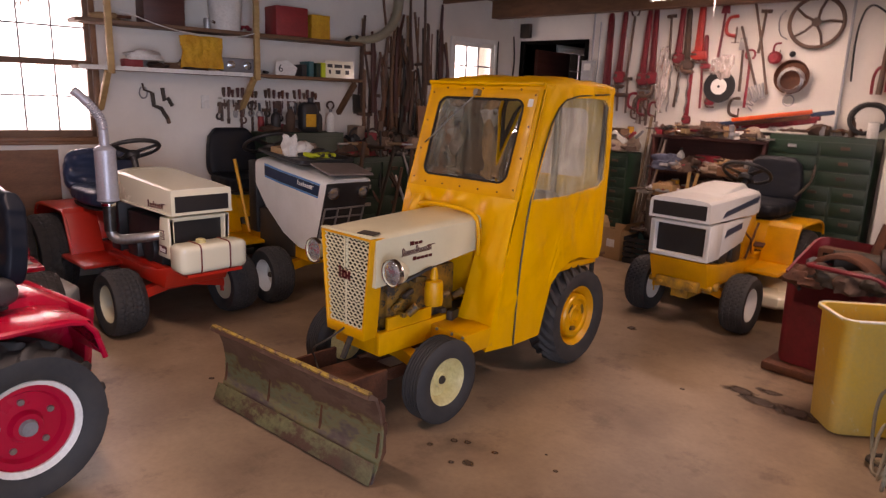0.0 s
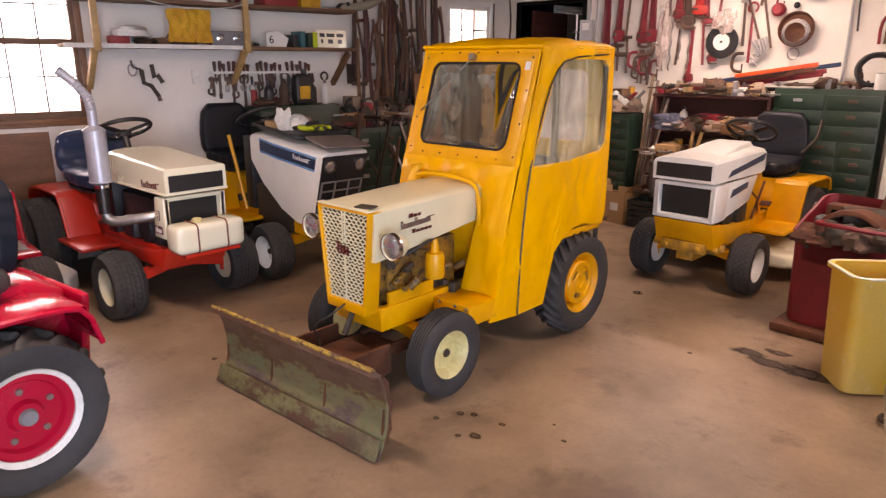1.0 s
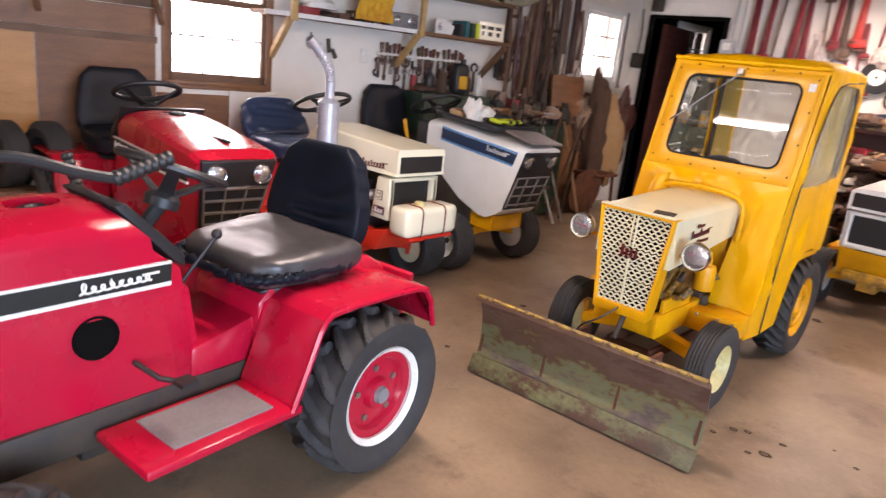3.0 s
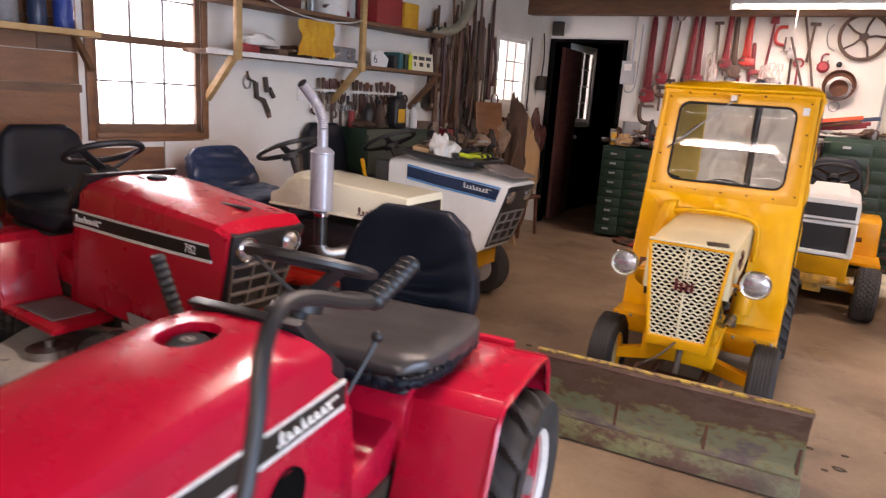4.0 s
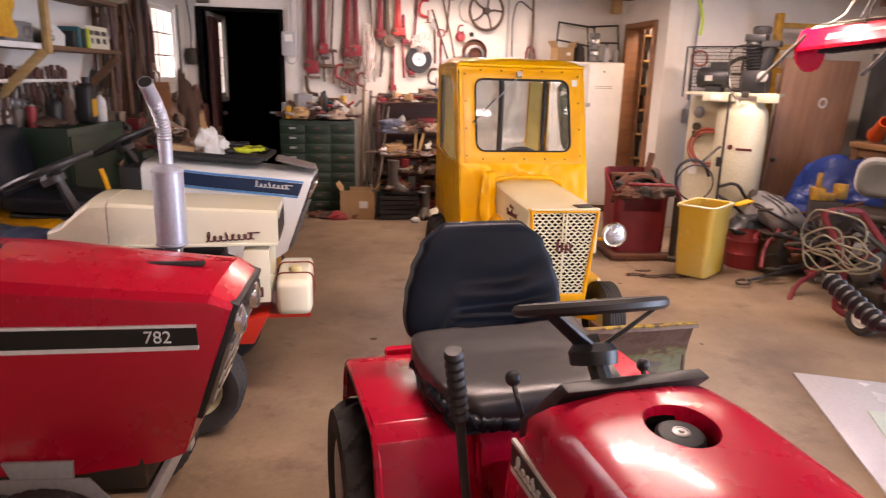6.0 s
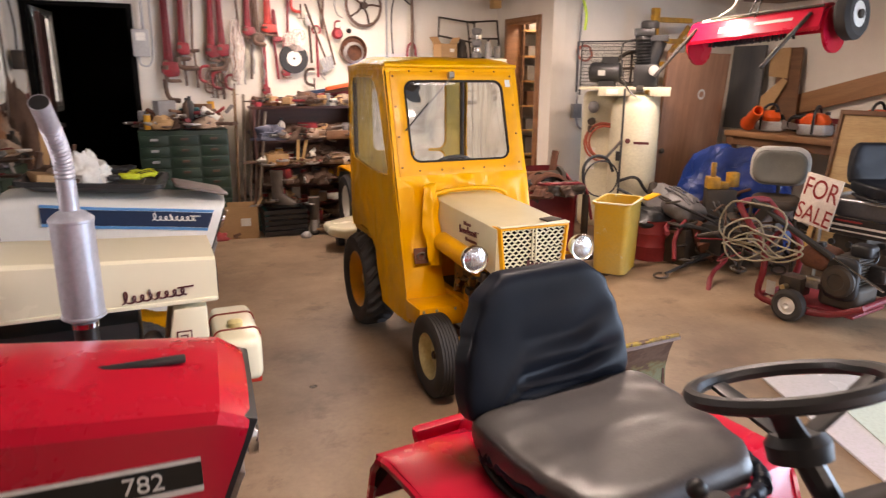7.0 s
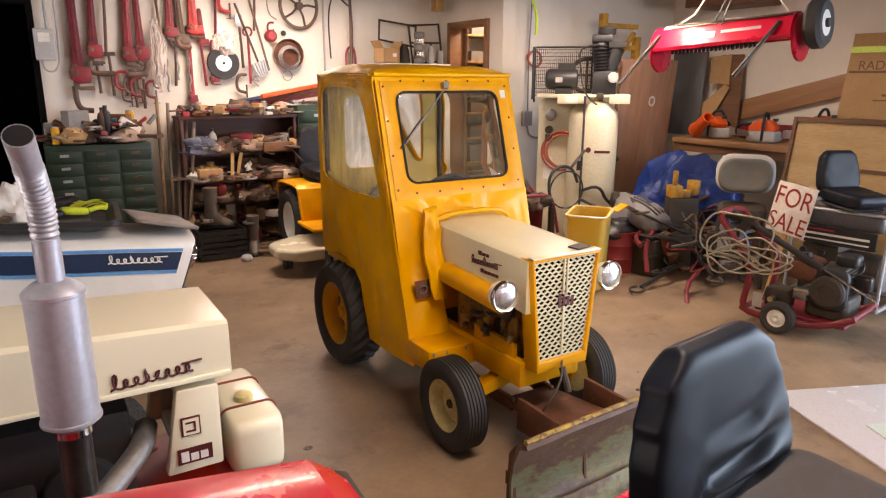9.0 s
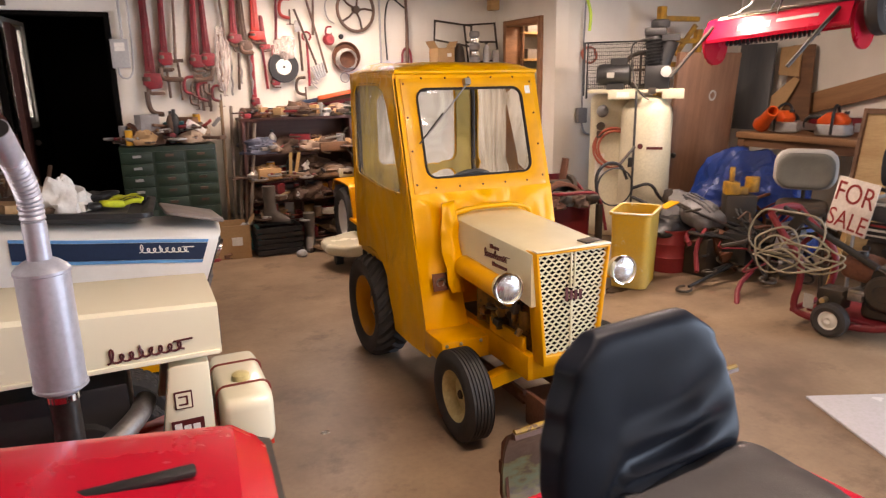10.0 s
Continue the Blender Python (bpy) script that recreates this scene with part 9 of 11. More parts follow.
for x in (-0.03, 0.03):
    part("stick", Builder().box((x, 0, 0.12), (0.028, 0.012, 0.26), pose(0, 0, 0, 0, x * 150, 0)), PINE, yl)
coil("yellow_coil", pose(0.15, 4.02, 0.24), 0.08, 0.015, 4, YELLOW_CLOTH, "yellow cord coiled in the bookcase", "cord", 0.1, 3)
coil("red_coil", pose(-0.42, 3.98, 0.43), 0.07, 0.010, 4, RED_HOSE, "red cord coiled in the bookcase", "cord", 0.1, 4)
for z, sd in ((0.882, 151), (0.632, 152), (0.432, 153), (0.242, 154)):
    clutter(pose(-0.12, 3.965, z + 0.015), 0.92, 0.08, 16, sd, "parts in the bookcase", 0.13, 1.25)
clutter(pose(-0.1, 4.02, 1.23), 0.9, 0.2, 22, 156, "tools on the bookcase", 0.1, 1.15)
for k in range(9):
    x, z, a_ = (-0.5, -0.38, -0.05, 0.05, 0.25, -0.28, 0.33, -0.15, 0.12)[k], (0.66, 0.9, 0.72, 0.64, 0.66, 0.46, 0.9, 0.46, 0.27)[k], (20, -35, 60, 10, -25, 40, -10, 75, -50)[k]
    lump("crumpled_paper", pose(x, 3.93, z, 0, 0, a_), (0.09, 0.03, 0.05), (PAPER, TAN_BAG, PAPER, CARD, DULL_WHITE, TAN_BAG, CARD, DULL_WHITE, PAPER)[k], "crumpled paper stuffed between the parts", "paper", 0.7, k * 5.1, 18, 12, group="papers in the bookcase")
for k in range(7):
    solo("loose_cable", Builder().tube([(0.07 * j, -0.02 * math.sin(2 * j + k), 0.02 * math.sin(1.7 * j + k) - (0.05 if j > 3 else 0)) for j in range(6)], 0.007, 6, smooth=2), (HANDLE, STEEL, RED_HOSE, TAN_BAG, BLACK_HOSE, HOSE, PAPER)[k], "loose cable hung over the shelf edge", "cable", "cables in the bookcase", pose(-0.56 + 0.13 * k, 3.915, 0.70 + 0.22 * (k % 2) - 0.2 * (k % 3)))
# boots, crate, carton and rope before it
carton(pose(-0.83, 3.78, 0, 0, 0, -8), (0.36, 0.3, 0.3), "open cardboard box with a white label on the floor")
cr = thing("plastic_crate", pose(-0.42, 3.72, 0), "black slatted plastic crate on the floor", "crate")
for k in range(5):
    for y in (-0.15, 0.15):
        part("slat", Builder().span((-0.2, y - 0.005, 0.02 + 0.05 * k), (0.2, y + 0.005, 0.055 + 0.05 * k)), BLACK, cr)
    for x in (-0.2, 0.2):
        part("slat", Builder().span((x - 0.005, -0.15, 0.02 + 0.05 * k), (x + 0.005, 0.15, 0.055 + 0.05 * k)), BLACK, cr)
part("crate_floor", Builder().span((-0.2, -0.15, 0.01), (0.2, 0.15, 0.02)), BLACK, cr)


def boot(m, label):
    t = thing("rubber_boot", m, label, "boot", "rubber boots")
    rings = [[(0.05 * math.cos(a) * w, c + 0.055 * math.sin(a) * l, z) for a in (2 * math.pi * k / 16 for k in range(16))] for z, w, l, c in ((0.0, 0.9, 2.2, -0.06), (0.04, 0.95, 2.2, -0.06), (0.08, 0.9, 1.7, -0.03), (0.12, 0.9, 1.1, 0.0), (0.2, 0.95, 1.0, 0.0), (0.34, 1.1, 1.1, 0.0), (0.345, 0.95, 0.95, 0.0))]
    part("boot_shaft", Builder().loft(rings), BOOT, t)
    part("sole", Builder().loft([[(0.05 * math.cos(a) * 0.98, -0.06 + 0.055 * math.sin(a) * 2.3, z) for a in (2 * math.pi * k / 16 for k in range(16))] for z in (0.0, 0.02)]), BLACK, t)


boot(pose(-0.46, 3.74, 0.27, 0, 0, 62), "grey rubber boot standing on the crate")
boot(pose(-0.12, 3.7, 0.0, 0, 0, -15), "dark rubber boot standing on the floor")
lump("grey_cup", pose(-0.26, 3.45, 0, 0, 0, 0), (0.05, 0.05, 0.04), LIGHT_GREY, "small grey cup lying on the floor", "cup", 0.1)
coil("rope", pose(0.05, 3.62, 0.0), 0.14, 0.012, 4, HANDLE, "tan rope lying on the floor", "rope", 0.6, 6)
for k in range(5):
    lump("floor_rag", pose(-1.25 + 0.1 * k, 3.75 - 0.05 * (k % 3), 0), (0.1, 0.07, 0.05), (RUST, BROWN_CLOTH, RED_DRUM, RUST, BOARD)[k], "rusty rag lying on the floor", "rag", 0.5, k * 2.2, 16, 10, group="rags on the floor")
# tall green cabinets
drawer_cabinet(pose(0.43, 3.93, 0), 0.78, 0.28, 1.28, 3, 10, "tall dark green steel drawer cabinet by the white cabinet", wide=3)
clutter(pose(0.8, 4.06, 1.282), 0.7, 0.2, 12, 61, "things on the tall cabinet", 0.1)
for k, (dx, mt, L) in enumerate(((0.0, WRENCH, 0.7), (0.04, WRENCH, 0.75), (0.08, RUST, 0.6), (-0.05, BLUE_STRIPE, 0.9), (0.12, ORANGE, 0.62))):
    solo("long_bar", Builder().box((0, 0, 0), (L, 0.045, 0.035), None), mt, "long coloured steel bar lying on the cabinets", "bar", "bars on the cabinets", pose(0.40, 4.05 - dx * 0.6, 1.34 + 0.02 * k, 0, -9, 4 * k - 6), bevel=0.006)
coil("black_coil", pose(1.1, 4.12, 1.42, 80, 0, 0), 0.13, 0.016, 3, BLACK_HOSE, "coil of black cable on the cabinet", "cable", 0.15, 9, 0.8)
can(pose(1.16, 3.98, 1.282), 0.04, 0.12, PAPER, "white tin on the tall cabinet")
# white two-door cabinet
wc = thing("steel_cabinet", pose(1.28, 3.93, 0), "white two-door steel cabinet with rusted foot", "cabinet")
part("cabinet_body", Builder().span((0, 0.0, 0.08), (0.84, 0.3, 1.68)), WHITE, wc, bevel=0.008)
part("plinth", Builder().span((0.01, 0.01, 0), (0.83, 0.29, 0.08)), RUST, wc)
for k in range(2):
    dr = part("cabinet_door", Builder().span((0.015 + 0.41 * k, -0.018, 0.10), (0.415 + 0.41 * k, 0.0, 1.66)), WHITE, wc, bevel=0.005)
    part("door_pull", Builder().span((0.36 + 0.06 * k, -0.032, 1.2), (0.40 + 0.06 * k, -0.018, 1.24)), STEEL, dr)
    part("door_vent", Builder().span((0.1 + 0.41 * k, -0.021, 1.42), (0.3 + 0.41 * k, -0.018, 1.425)).span((0.1 + 0.41 * k, -0.021, 1.4), (0.3 + 0.41 * k, -0.018, 1.405)), GREY, dr)
    part("corner_mark", Builder().cyl((0.1 + 0.5 * k, -0.02, 1.58), (0.1 + 0.5 * k, -0.018, 1.58), 0.01, seg=10), BLACK, dr)
for dx, w, h, tl in ((0.08, 0.42, 0.42, 6), (0.48, 0.36, 0.38, -4)):
    f = thing("iron_stand", pose(1.28 + dx, 4.1, 1.685, -6, tl, 0), "dark iron frame standing on the white cabinet", "frame", "frames on the cabinet")
    part("frame_bar", Builder().tube([(0, 0, 0), (w, 0, 0), (w, 0, h), (0, 0, h)], 0.014, 6, loop=True), DARK, f)
    part("cross_bar", Builder().cyl((0, 0, h * 0.55), (w, 0, h * 0.5), 0.01, seg=6), DARK, f)
carton(pose(1.42, 4.02, 1.685, 0, 0, 10), (0.2, 0.16, 0.14), "small open carton on the white cabinet")
cups = thing("jar_stack", pose(1.78, 4.0, 1.685), "stack of chrome and glass jars on the white cabinet", "jar stack")
for k in range(5):
    part("jar", Builder().lathe([(0.045, 0), (0.055, 0.01), (0.055, 0.05), (0.04, 0.06)], (0, 0, 0.062 * k), (0, 0, 1), 18), CHROME if k % 2 else GREY, cups)
bottle(pose(1.92, 4.0, 1.685), 0.035, 0.2, LIGHT_GREY, BLACK, "grey bottle on the white cabinet")
can(pose(2.03, 4.0, 1.685), 0.035, 0.12, GREY, "grey tin on the white cabinet")
lump("dark_motor", pose(1.62, 4.05, 1.685), (0.07, 0.06, 0.12), DARK, "dark greasy motor part on the white cabinet", "motor", 0.3, 3.0)
br = thing("push_broom", pose(1.46, 3.86, 0.0, -4, 5, 0), "yellow-handled broom leaning on the white cabinet", "broom")
part("broom_handle", Builder().cyl((0, 0, 0.1), (0, 0, 1.05), 0.013, seg=8), PINE, br)
part("broom_head", Builder().span((-0.14, -0.03, 0.0), (0.14, 0.03, 0.1)), BROWN_CLOTH, br, bevel=0.01)
yb = thing("yellow_bracket", pose(2.0, 4.0, 2.2), "yellow lumber hung under the beam", "lumber")
part("plank", Builder().span((-0.05, -0.05, 0), (0.05, 0.05, 0.26)), PINE, yb, bevel=0.01)

# ---- right side: cart, bin, drum, compressor ----
ct = thing("tool_cart", pose(1.50, 2.08, 0, 0, 0, -8), "dull red steel cart heaped with a dirty machine", "cart")
part("cart_body", Builder().loft([[(x, y, z + lift * max(0.0, y + 0.08)) for x, y in rounded(w_, 0.42, 0.06)] for w_, z, lift in ((0.42, 0.06, 0), (0.44, 0.08, 0), (0.46, 0.50, 0.2), (0.5, 0.585, 0.55), (0.47, 0.585, 0.55), (0.44, 0.42, 0))]), DULL_RED, ct)
part("cart_tray", Builder().span((-0.2, -0.18, 0.44), (0.2, 0.18, 0.47)), RUST, ct, "rusty brown basin floor")
part("back_plate", Builder().span((-0.2, 0.10, 0.5), (0.24, 0.19, 0.70)), RUST, ct, "rusty back box", bevel=0.02)
hoop = [(0.02 + r_ * math.cos(radians(a)), 0.56 + 0.85 * r_ * math.sin(radians(a))) for r_, aa in ((0.185, range(0, 181, 12)), (0.15, range(180, -1, -12))) for a in aa]
part("guard_hoop", Builder().prism(hoop, "y", -0.12, 0.09), RUST, ct, "rusty brown hoop guard", bevel=0.006)
# plate in near-black gives the opening its shade; nothing is hollowed out
part("back_slot", Builder().span((-0.16, 0.088, 0.53), (0.2, 0.103, 0.67)), SHADE_BLACK, ct, "near-black plate drawn for the back box's opening")
part("base_plate", Builder().box((-0.02, -0.02, 0.03), (0.5, 0.52, 0.05), pose(0, 0, 0, 0, 0, 4)), RUST, ct, "dirty brown base board", bevel=0.01)
mc = thing("grinder", pose(1.55, 2.10, 0.60, 0, 0, 20), "dirty rusted machine with a black motor on the cart", "grinder")
part("motor", Builder().cyl((-0.12, 0, 0.06), (0.1, 0, 0.06), 0.06, seg=18), DARK, mc)
part("grinder_base", Builder().span((-0.2, -0.1, -0.14), (0.16, 0.1, 0.0)), DARK, mc, bevel=0.02)
part("wheel_guard", Builder().cyl((0.1, 0, 0.07), (0.15, 0, 0.07), 0.08, seg=22), DARK, mc)
part("post", Builder().cyl((0.08, 0.02, 0.1), (0.12, 0.02, 0.28), 0.03, seg=10), RUST, mc)
for k, (x, y, z, mt) in enumerate(((1.36, 1.98, 0.47, DARK), (1.42, 2.12, 0.5, RUST), (1.62, 1.98, 0.52, BROWN_CLOTH), (1.38, 2.06, 0.55, BLACK), (1.34, 1.90, 0.53, RUST), (1.46, 1.90, 0.55, DARK), (1.58, 1.88, 0.54, BROWN_CLOTH), (1.68, 1.90, 0.55, DARK))):
    lump("greasy_part", pose(x, y, z, 0, 0, 40 * k), (0.1, 0.08, 0.07), mt, "greasy machine part heaped on the cart", "machine part", 0.5, 4.0 * k, 24, 14, group="parts on the cart")
solo("cable", Builder().tube([(0, 0, 0.0), (-0.15, -0.22, 0.02), (0.1, -0.3, 0.03), (0.32, -0.22, 0.0), (0.36, -0.26, -0.3)], 0.013, 7, smooth=3), DULL_RED, "dull red hose over the cart", "hose", m=pose(1.46, 2.08, 0.63))
hk = thing("hook_tool", pose(1.78, 1.86, 0.72), "black curved bracket with a hose on the cart", "bracket")
part("bracket", Builder().tube([(0.0, 0, -0.2), (-0.06, 0, 0.05), (0.05, 0, 0.15), (0.2, 0, 0.12), (0.26, 0, 0.0)], 0.013, 8, smooth=2), BLACK, hk)
part("hook_handle", Builder().cyl((0.18, 0, 0.12), (0.34, 0.02, 0.25), 0.012, seg=8), DARK, hk)
part("hose_loop", Builder().tube(circle((0.12, -0.03, -0.05), 0.15, (0.2, 1, 0), 26), 0.007, 7, loop=True), BLACK_HOSE, hk)
part("stand", Builder().cyl((0.0, 0, -0.72), (0, 0, -0.18), 0.03, seg=10).cyl((0, 0, -0.72), (0, 0, -0.69), 0.12, seg=16), DARK, hk)
bn = thing("waste_bin", pose(1.79, 1.44, 0, 0, 0, -52), "tall faded yellow plastic waste bin", "waste bin")


def tub(w0, d0, w1, d1, h, r, t):
    out = []
    for ww, dd, z in ((w0 - 0.04, d0 - 0.04, 0.0), (w0, d0, 0.01), (w1, d1, h), (w1 + 0.03, d1 + 0.03, h), (w1 + 0.03, d1 + 0.03, h + 0.02), (w1 - 2 * t, d1 - 2 * t, h + 0.02), (w0 - 2 * t, d0 - 2 * t, 0.02)):
        out.append([(x, y, z) for x, y in rounded(ww, dd, min(r, ww / 2.1, dd / 2.1))])
    return Builder().loft(out)


part("bin_body", tub(0.255, 0.37, 0.285, 0.41, 0.55, 0.05, 0.006), BIN, bn)
part("bin_rim", Builder().loft([[(x, y, z) for x, y in rounded(0.31 + e, 0.44 + e, 0.06)] for z, e in ((0.562, 0.0), (0.565, 0.006), (0.572, 0.006), (0.576, -0.006), (0.563, -0.010))], loop=True), PALE, bn, "pale worn rim")
dm = thing("steel_drum", pose(2.30, 1.62, 0), "dull red metal drum with a black bag", "drum")
part("drum_body", Builder().lathe([(0.0, 0), (0.15, 0), (0.155, 0.01), (0.155, 0.11), (0.162, 0.12), (0.155, 0.13), (0.155, 0.22), (0.162, 0.23), (0.155, 0.24), (0.155, 0.33), (0.163, 0.34), (0.145, 0.34), (0.14, 0.05), (0, 0.05)], (0, 0, 0), (0, 0, 1), 32), RED_DRUM, dm)
lump("bin_bag", pose(2.30, 1.62, 0.28), (0.15, 0.15, 0.1), BLACK, "black plastic bag in the drum", "bag", 0.4, 5.0)
box("yellow_flap", pose(2.12, 1.46, 0.56, 0, -12, 10), (0.16, 0.08, 0.01), YELLOW, "yellow plastic flap by the bin", "flap")
# compressor on its tall tank
ac = thing("air_compressor", pose(2.42, 2.22, 0, 0, 0, 12), "tall ivory air compressor tank with pump and motor on top", "air compressor")
CM = pose(0, 0, 0, 0, 0, -56)
part("tank", Builder().lathe([(0, 0.10), (0.14, 0.11), (0.195, 0.15), (0.212, 0.2), (0.212, 1.19), (0.2, 1.26), (0.15, 1.32), (0.08, 1.35), (0, 1.355)], (0, 0, 0), (0, 0, 1), 40), TANK, ac, "ivory upright tank", m=CM @ pose(0.08, 0, 0))
part("side_casing", Builder().slab(rounded(0.34, 1.26, 0.06), 0.2, 0.05, CM @ pose(-0.23, 0.12, 0.74, 90, 0, 0)), TANK, ac, "ivory flat side casing")
for a in (30, 150, 270):
    part("foot", Builder().box((0.08 + 0.17 * math.cos(radians(a)), 0.17 * math.sin(radians(a)), 0.07), (0.05, 0.05, 0.15)), TANK, ac, m=CM)
part("platform", Builder().span((-0.41, -0.12, 1.385), (0.36, 0.24, 1.41)), TANK, ac, "ivory pump platform", bevel=0.004, m=CM)
part("front_plate", Builder().span((-0.23, -0.215, 1.335), (0.04, -0.12, 1.412)), TANK, ac, bevel=0.003, m=CM)
part("front_plate", Builder().span((0.20, -0.135, 1.335), (0.37, -0.12, 1.412)), TANK, ac, bevel=0.003, m=CM)
part("plate_label", Builder().span((-0.16, -0.2175, 1.35), (-0.06, -0.2155, 1.395)), PAPER, ac, m=CM)
mt_ = part("motor", Builder().lathe([(0, 0), (0.06, 0.0), (0.085, 0.02), (0.09, 0.05), (0.09, 0.24), (0.08, 0.27), (0.05, 0.28), (0, 0.28)], (-0.35, 0.02, 1.535), (1, 0, 0), 26).span((-0.26, -0.06, 1.41), (-0.12, 0.1, 1.46)).span((-0.24, -0.02, 1.60), (-0.1, 0.06, 1.67)), BLACK, ac, "black electric motor", m=CM)
part("motor_label", Builder().box((-0.23, -0.071, 1.53), (0.06, 0.004, 0.045)), DULL_WHITE, mt_)
part("pump_body", Builder().span((0.05, -0.11, 1.41), (0.25, 0.12, 1.60)).cyl((0.13, 0, 1.58), (0.10, 0, 1.86), 0.07, seg=18).span((0.03, -0.08, 1.84), (0.20, 0.09, 1.90)), BLACK, ac, "black cast pump", bevel=0.008, m=CM)
part("cylinder", Builder().cyl((0.17, 0, 1.58), (0.24, 0, 1.80), 0.065, seg=18).box((0.24, 0, 1.82), (0.14, 0.15, 0.05)), BLACK, ac, m=CM)
for k in range(8):
    part("cooling_fin", Builder().lathe([(0.06, 0), (0.095, 0.003), (0.095, 0.008), (0.06, 0.011)], (0.127 - 0.003 * k, 0, 1.62 + 0.026 * k), (-0.1, 0, 1), 18, loop=True), BLACK, ac, m=CM)
part("air_filter", Builder().lathe([(0, 0), (0.07, 0.0), (0.075, 0.015), (0.075, 0.05), (0.06, 0.065), (0, 0.065)], (0.15, -0.02, 1.90), (0, 0, 1), 20), BLACK, ac, m=CM)
part("gauge", Builder().lathe([(0.04, -0.01), (0.045, 0.0), (0.042, 0.018), (0.036, 0.02), (0, 0.018)], (0.22, -0.125, 1.55), (0, -1, 0), 22), DULL_WHITE, ac, "round white gauge", m=CM)
cg = Builder()
for k in range(30):
    x = -0.46 + 0.5 * k / 29
    cg.cyl((x, 0.2, 1.38), (x, 0.2, 1.80), 0.0025, seg=5)
for k in range(14):
    cg.cyl((-0.46, 0.2, 1.39 + 0.031 * k), (0.04, 0.2, 1.39 + 0.031 * k), 0.0025, seg=5)
cg.tube([(-0.46, 0.2, 1.33), (-0.46, 0.2, 1.81), (0.04, 0.2, 1.81), (0.04, 0.2, 1.41)], 0.01, 6)
cg.tube([(-0.46, 0.2, 1.81), (-0.46, 0.0, 1.80), (-0.46, 0.0, 1.36)], 0.01, 6)
tagged(part("belt_cage", cg, BLACK, ac, "black wire belt guard", m=CM), kind="stuff")
part("flywheel", Builder().tube(circle((0.0, 0.14, 1.57), 0.14, (0, 1, 0), 30), 0.018, 8, loop=True).tube([(-0.13, 0.14, 1.57), (0.13, 0.14, 1.57)], 0.012, 6).tube([(0, 0.14, 1.44), (0, 0.14, 1.70)], 0.012, 6), DARK, ac, m=CM)
part("air_line", Builder().tube([(0.1, -0.08, 1.82), (-0.02, -0.1, 1.80), (-0.07, -0.12, 1.76), (-0.05, -0.14, 1.6), (-0.02, -0.2, 1.45), (0.05, -0.24, 1.36), (0.1, -0.23, 1.33)], 0.007, 7, smooth=2), SOOTY, ac, m=CM)
part("stand_pipe", Builder().cyl((0.0, -0.235, 1.40), (0.0, -0.235, 0.25), 0.010, seg=8), SOOTY, ac, m=CM)
part("pressure_switch", Builder().box((0.12, -0.215, 1.40), (0.06, 0.05, 0.05)), DARK, ac, bevel=0.006, m=CM)
part("switch_box", Builder().box((-0.02, -0.235, 0.82), (0.04, 0.04, 0.08)), BLACK, ac, m=CM)
part("maker_mark", Builder().lathe([(0.016, 0.0), (0.022, 0.001), (0.024, -0.004)], (0.05, -0.2125, 0.95), (-0.05, -1, 0), 16), RED_DECAL, ac, m=CM)
bars("maker_word", ac, RED_DECAL, tuple(CM @ Vector((0.10, -0.2135, 0.925))), tuple(CM.to_3x3() @ Vector((1, 0.06, 0))), (0, 0, 1), [0.13], 0.022)
part("tank_label", Builder().box((-0.30, 0.013, 0.76), (0.08, 0.006, 0.2)), PAPER, ac, m=CM)
for dx, rr_, dz in ((0.0, 0.16, 0.0), (0.012, 0.145, -0.012), (-0.01, 0.168, -0.02)):
    part("hose_loop", Builder().tube(circle((-0.18 + dx, -0.03 - dx, 0.93 + dz), rr_, (0.1 + dx * 4, 1, 0.05), 28), 0.010, 7, loop=True), RED_HOSE, ac, "coiled red-brown air hose", m=CM)
part("regulator", Builder().cyl((-0.30, 0.02, 1.10), (-0.30, -0.03, 1.10), 0.035, seg=16).box((-0.30, 0.0, 1.03), (0.06, 0.06, 0.06)), DARK, ac, m=CM)
part("regulator_bowl", Builder().ball((-0.29, -0.01, 1.23), (0.05, 0.05, 0.055), 14, 10), GREY, ac, m=CM)
solo("air_hose", Builder().tube([(0, 0, 0.6), (0.03, 0, 0.42), (0.1, -0.02, 0.3), (0.14, -0.04, 0.15), (0.12, -0.05, 0.0)], 0.014, 8, smooth=3), LIME_HOSE, "lime green air hose hanging from the ceiling", "hose", m=pose(2.28, 2.95, 1.93))
oc = thing("wall_outlet", pose(2.45, 3.075, 1.16), "grey metal outlet box with cable on the wall", "outlet")
part("outlet_box", Builder().span((-0.05, -0.05, -0.07), (0.05, 0, 0.07)), GREY, oc, bevel=0.005)
part("cable", Builder().tube([(0, -0.03, 0.07), (0.0, -0.02, 0.6), (0.02, -0.02, 1.2)], 0.008, 6).tube([(0, -0.03, -0.07), (0.02, -0.04, -0.18), (0.2, -0.05, -0.2)], 0.01, 6, smooth=2), GREY, oc)
coil("wall_coil", pose(2.5, 3.05, 1.72, 90, 0, 0), 0.08, 0.008, 3, RED_HOSE, "small red cord coiled on the wall", "cord", 0.15, 13)
bd = thing("door_slab", pose(3.28, 2.42, 0, 4, 0, 4), "worn brown wooden door leaning on the wall", "door slab")
part("slab", Builder().span((-0.4, -0.02, 0), (0.4, 0.02, 1.72)), SLAB, bd, bevel=0.004)
part("knob", Builder().ball((-0.36, -0.045, 0.82), 0.025, 12, 8), DARK, bd)
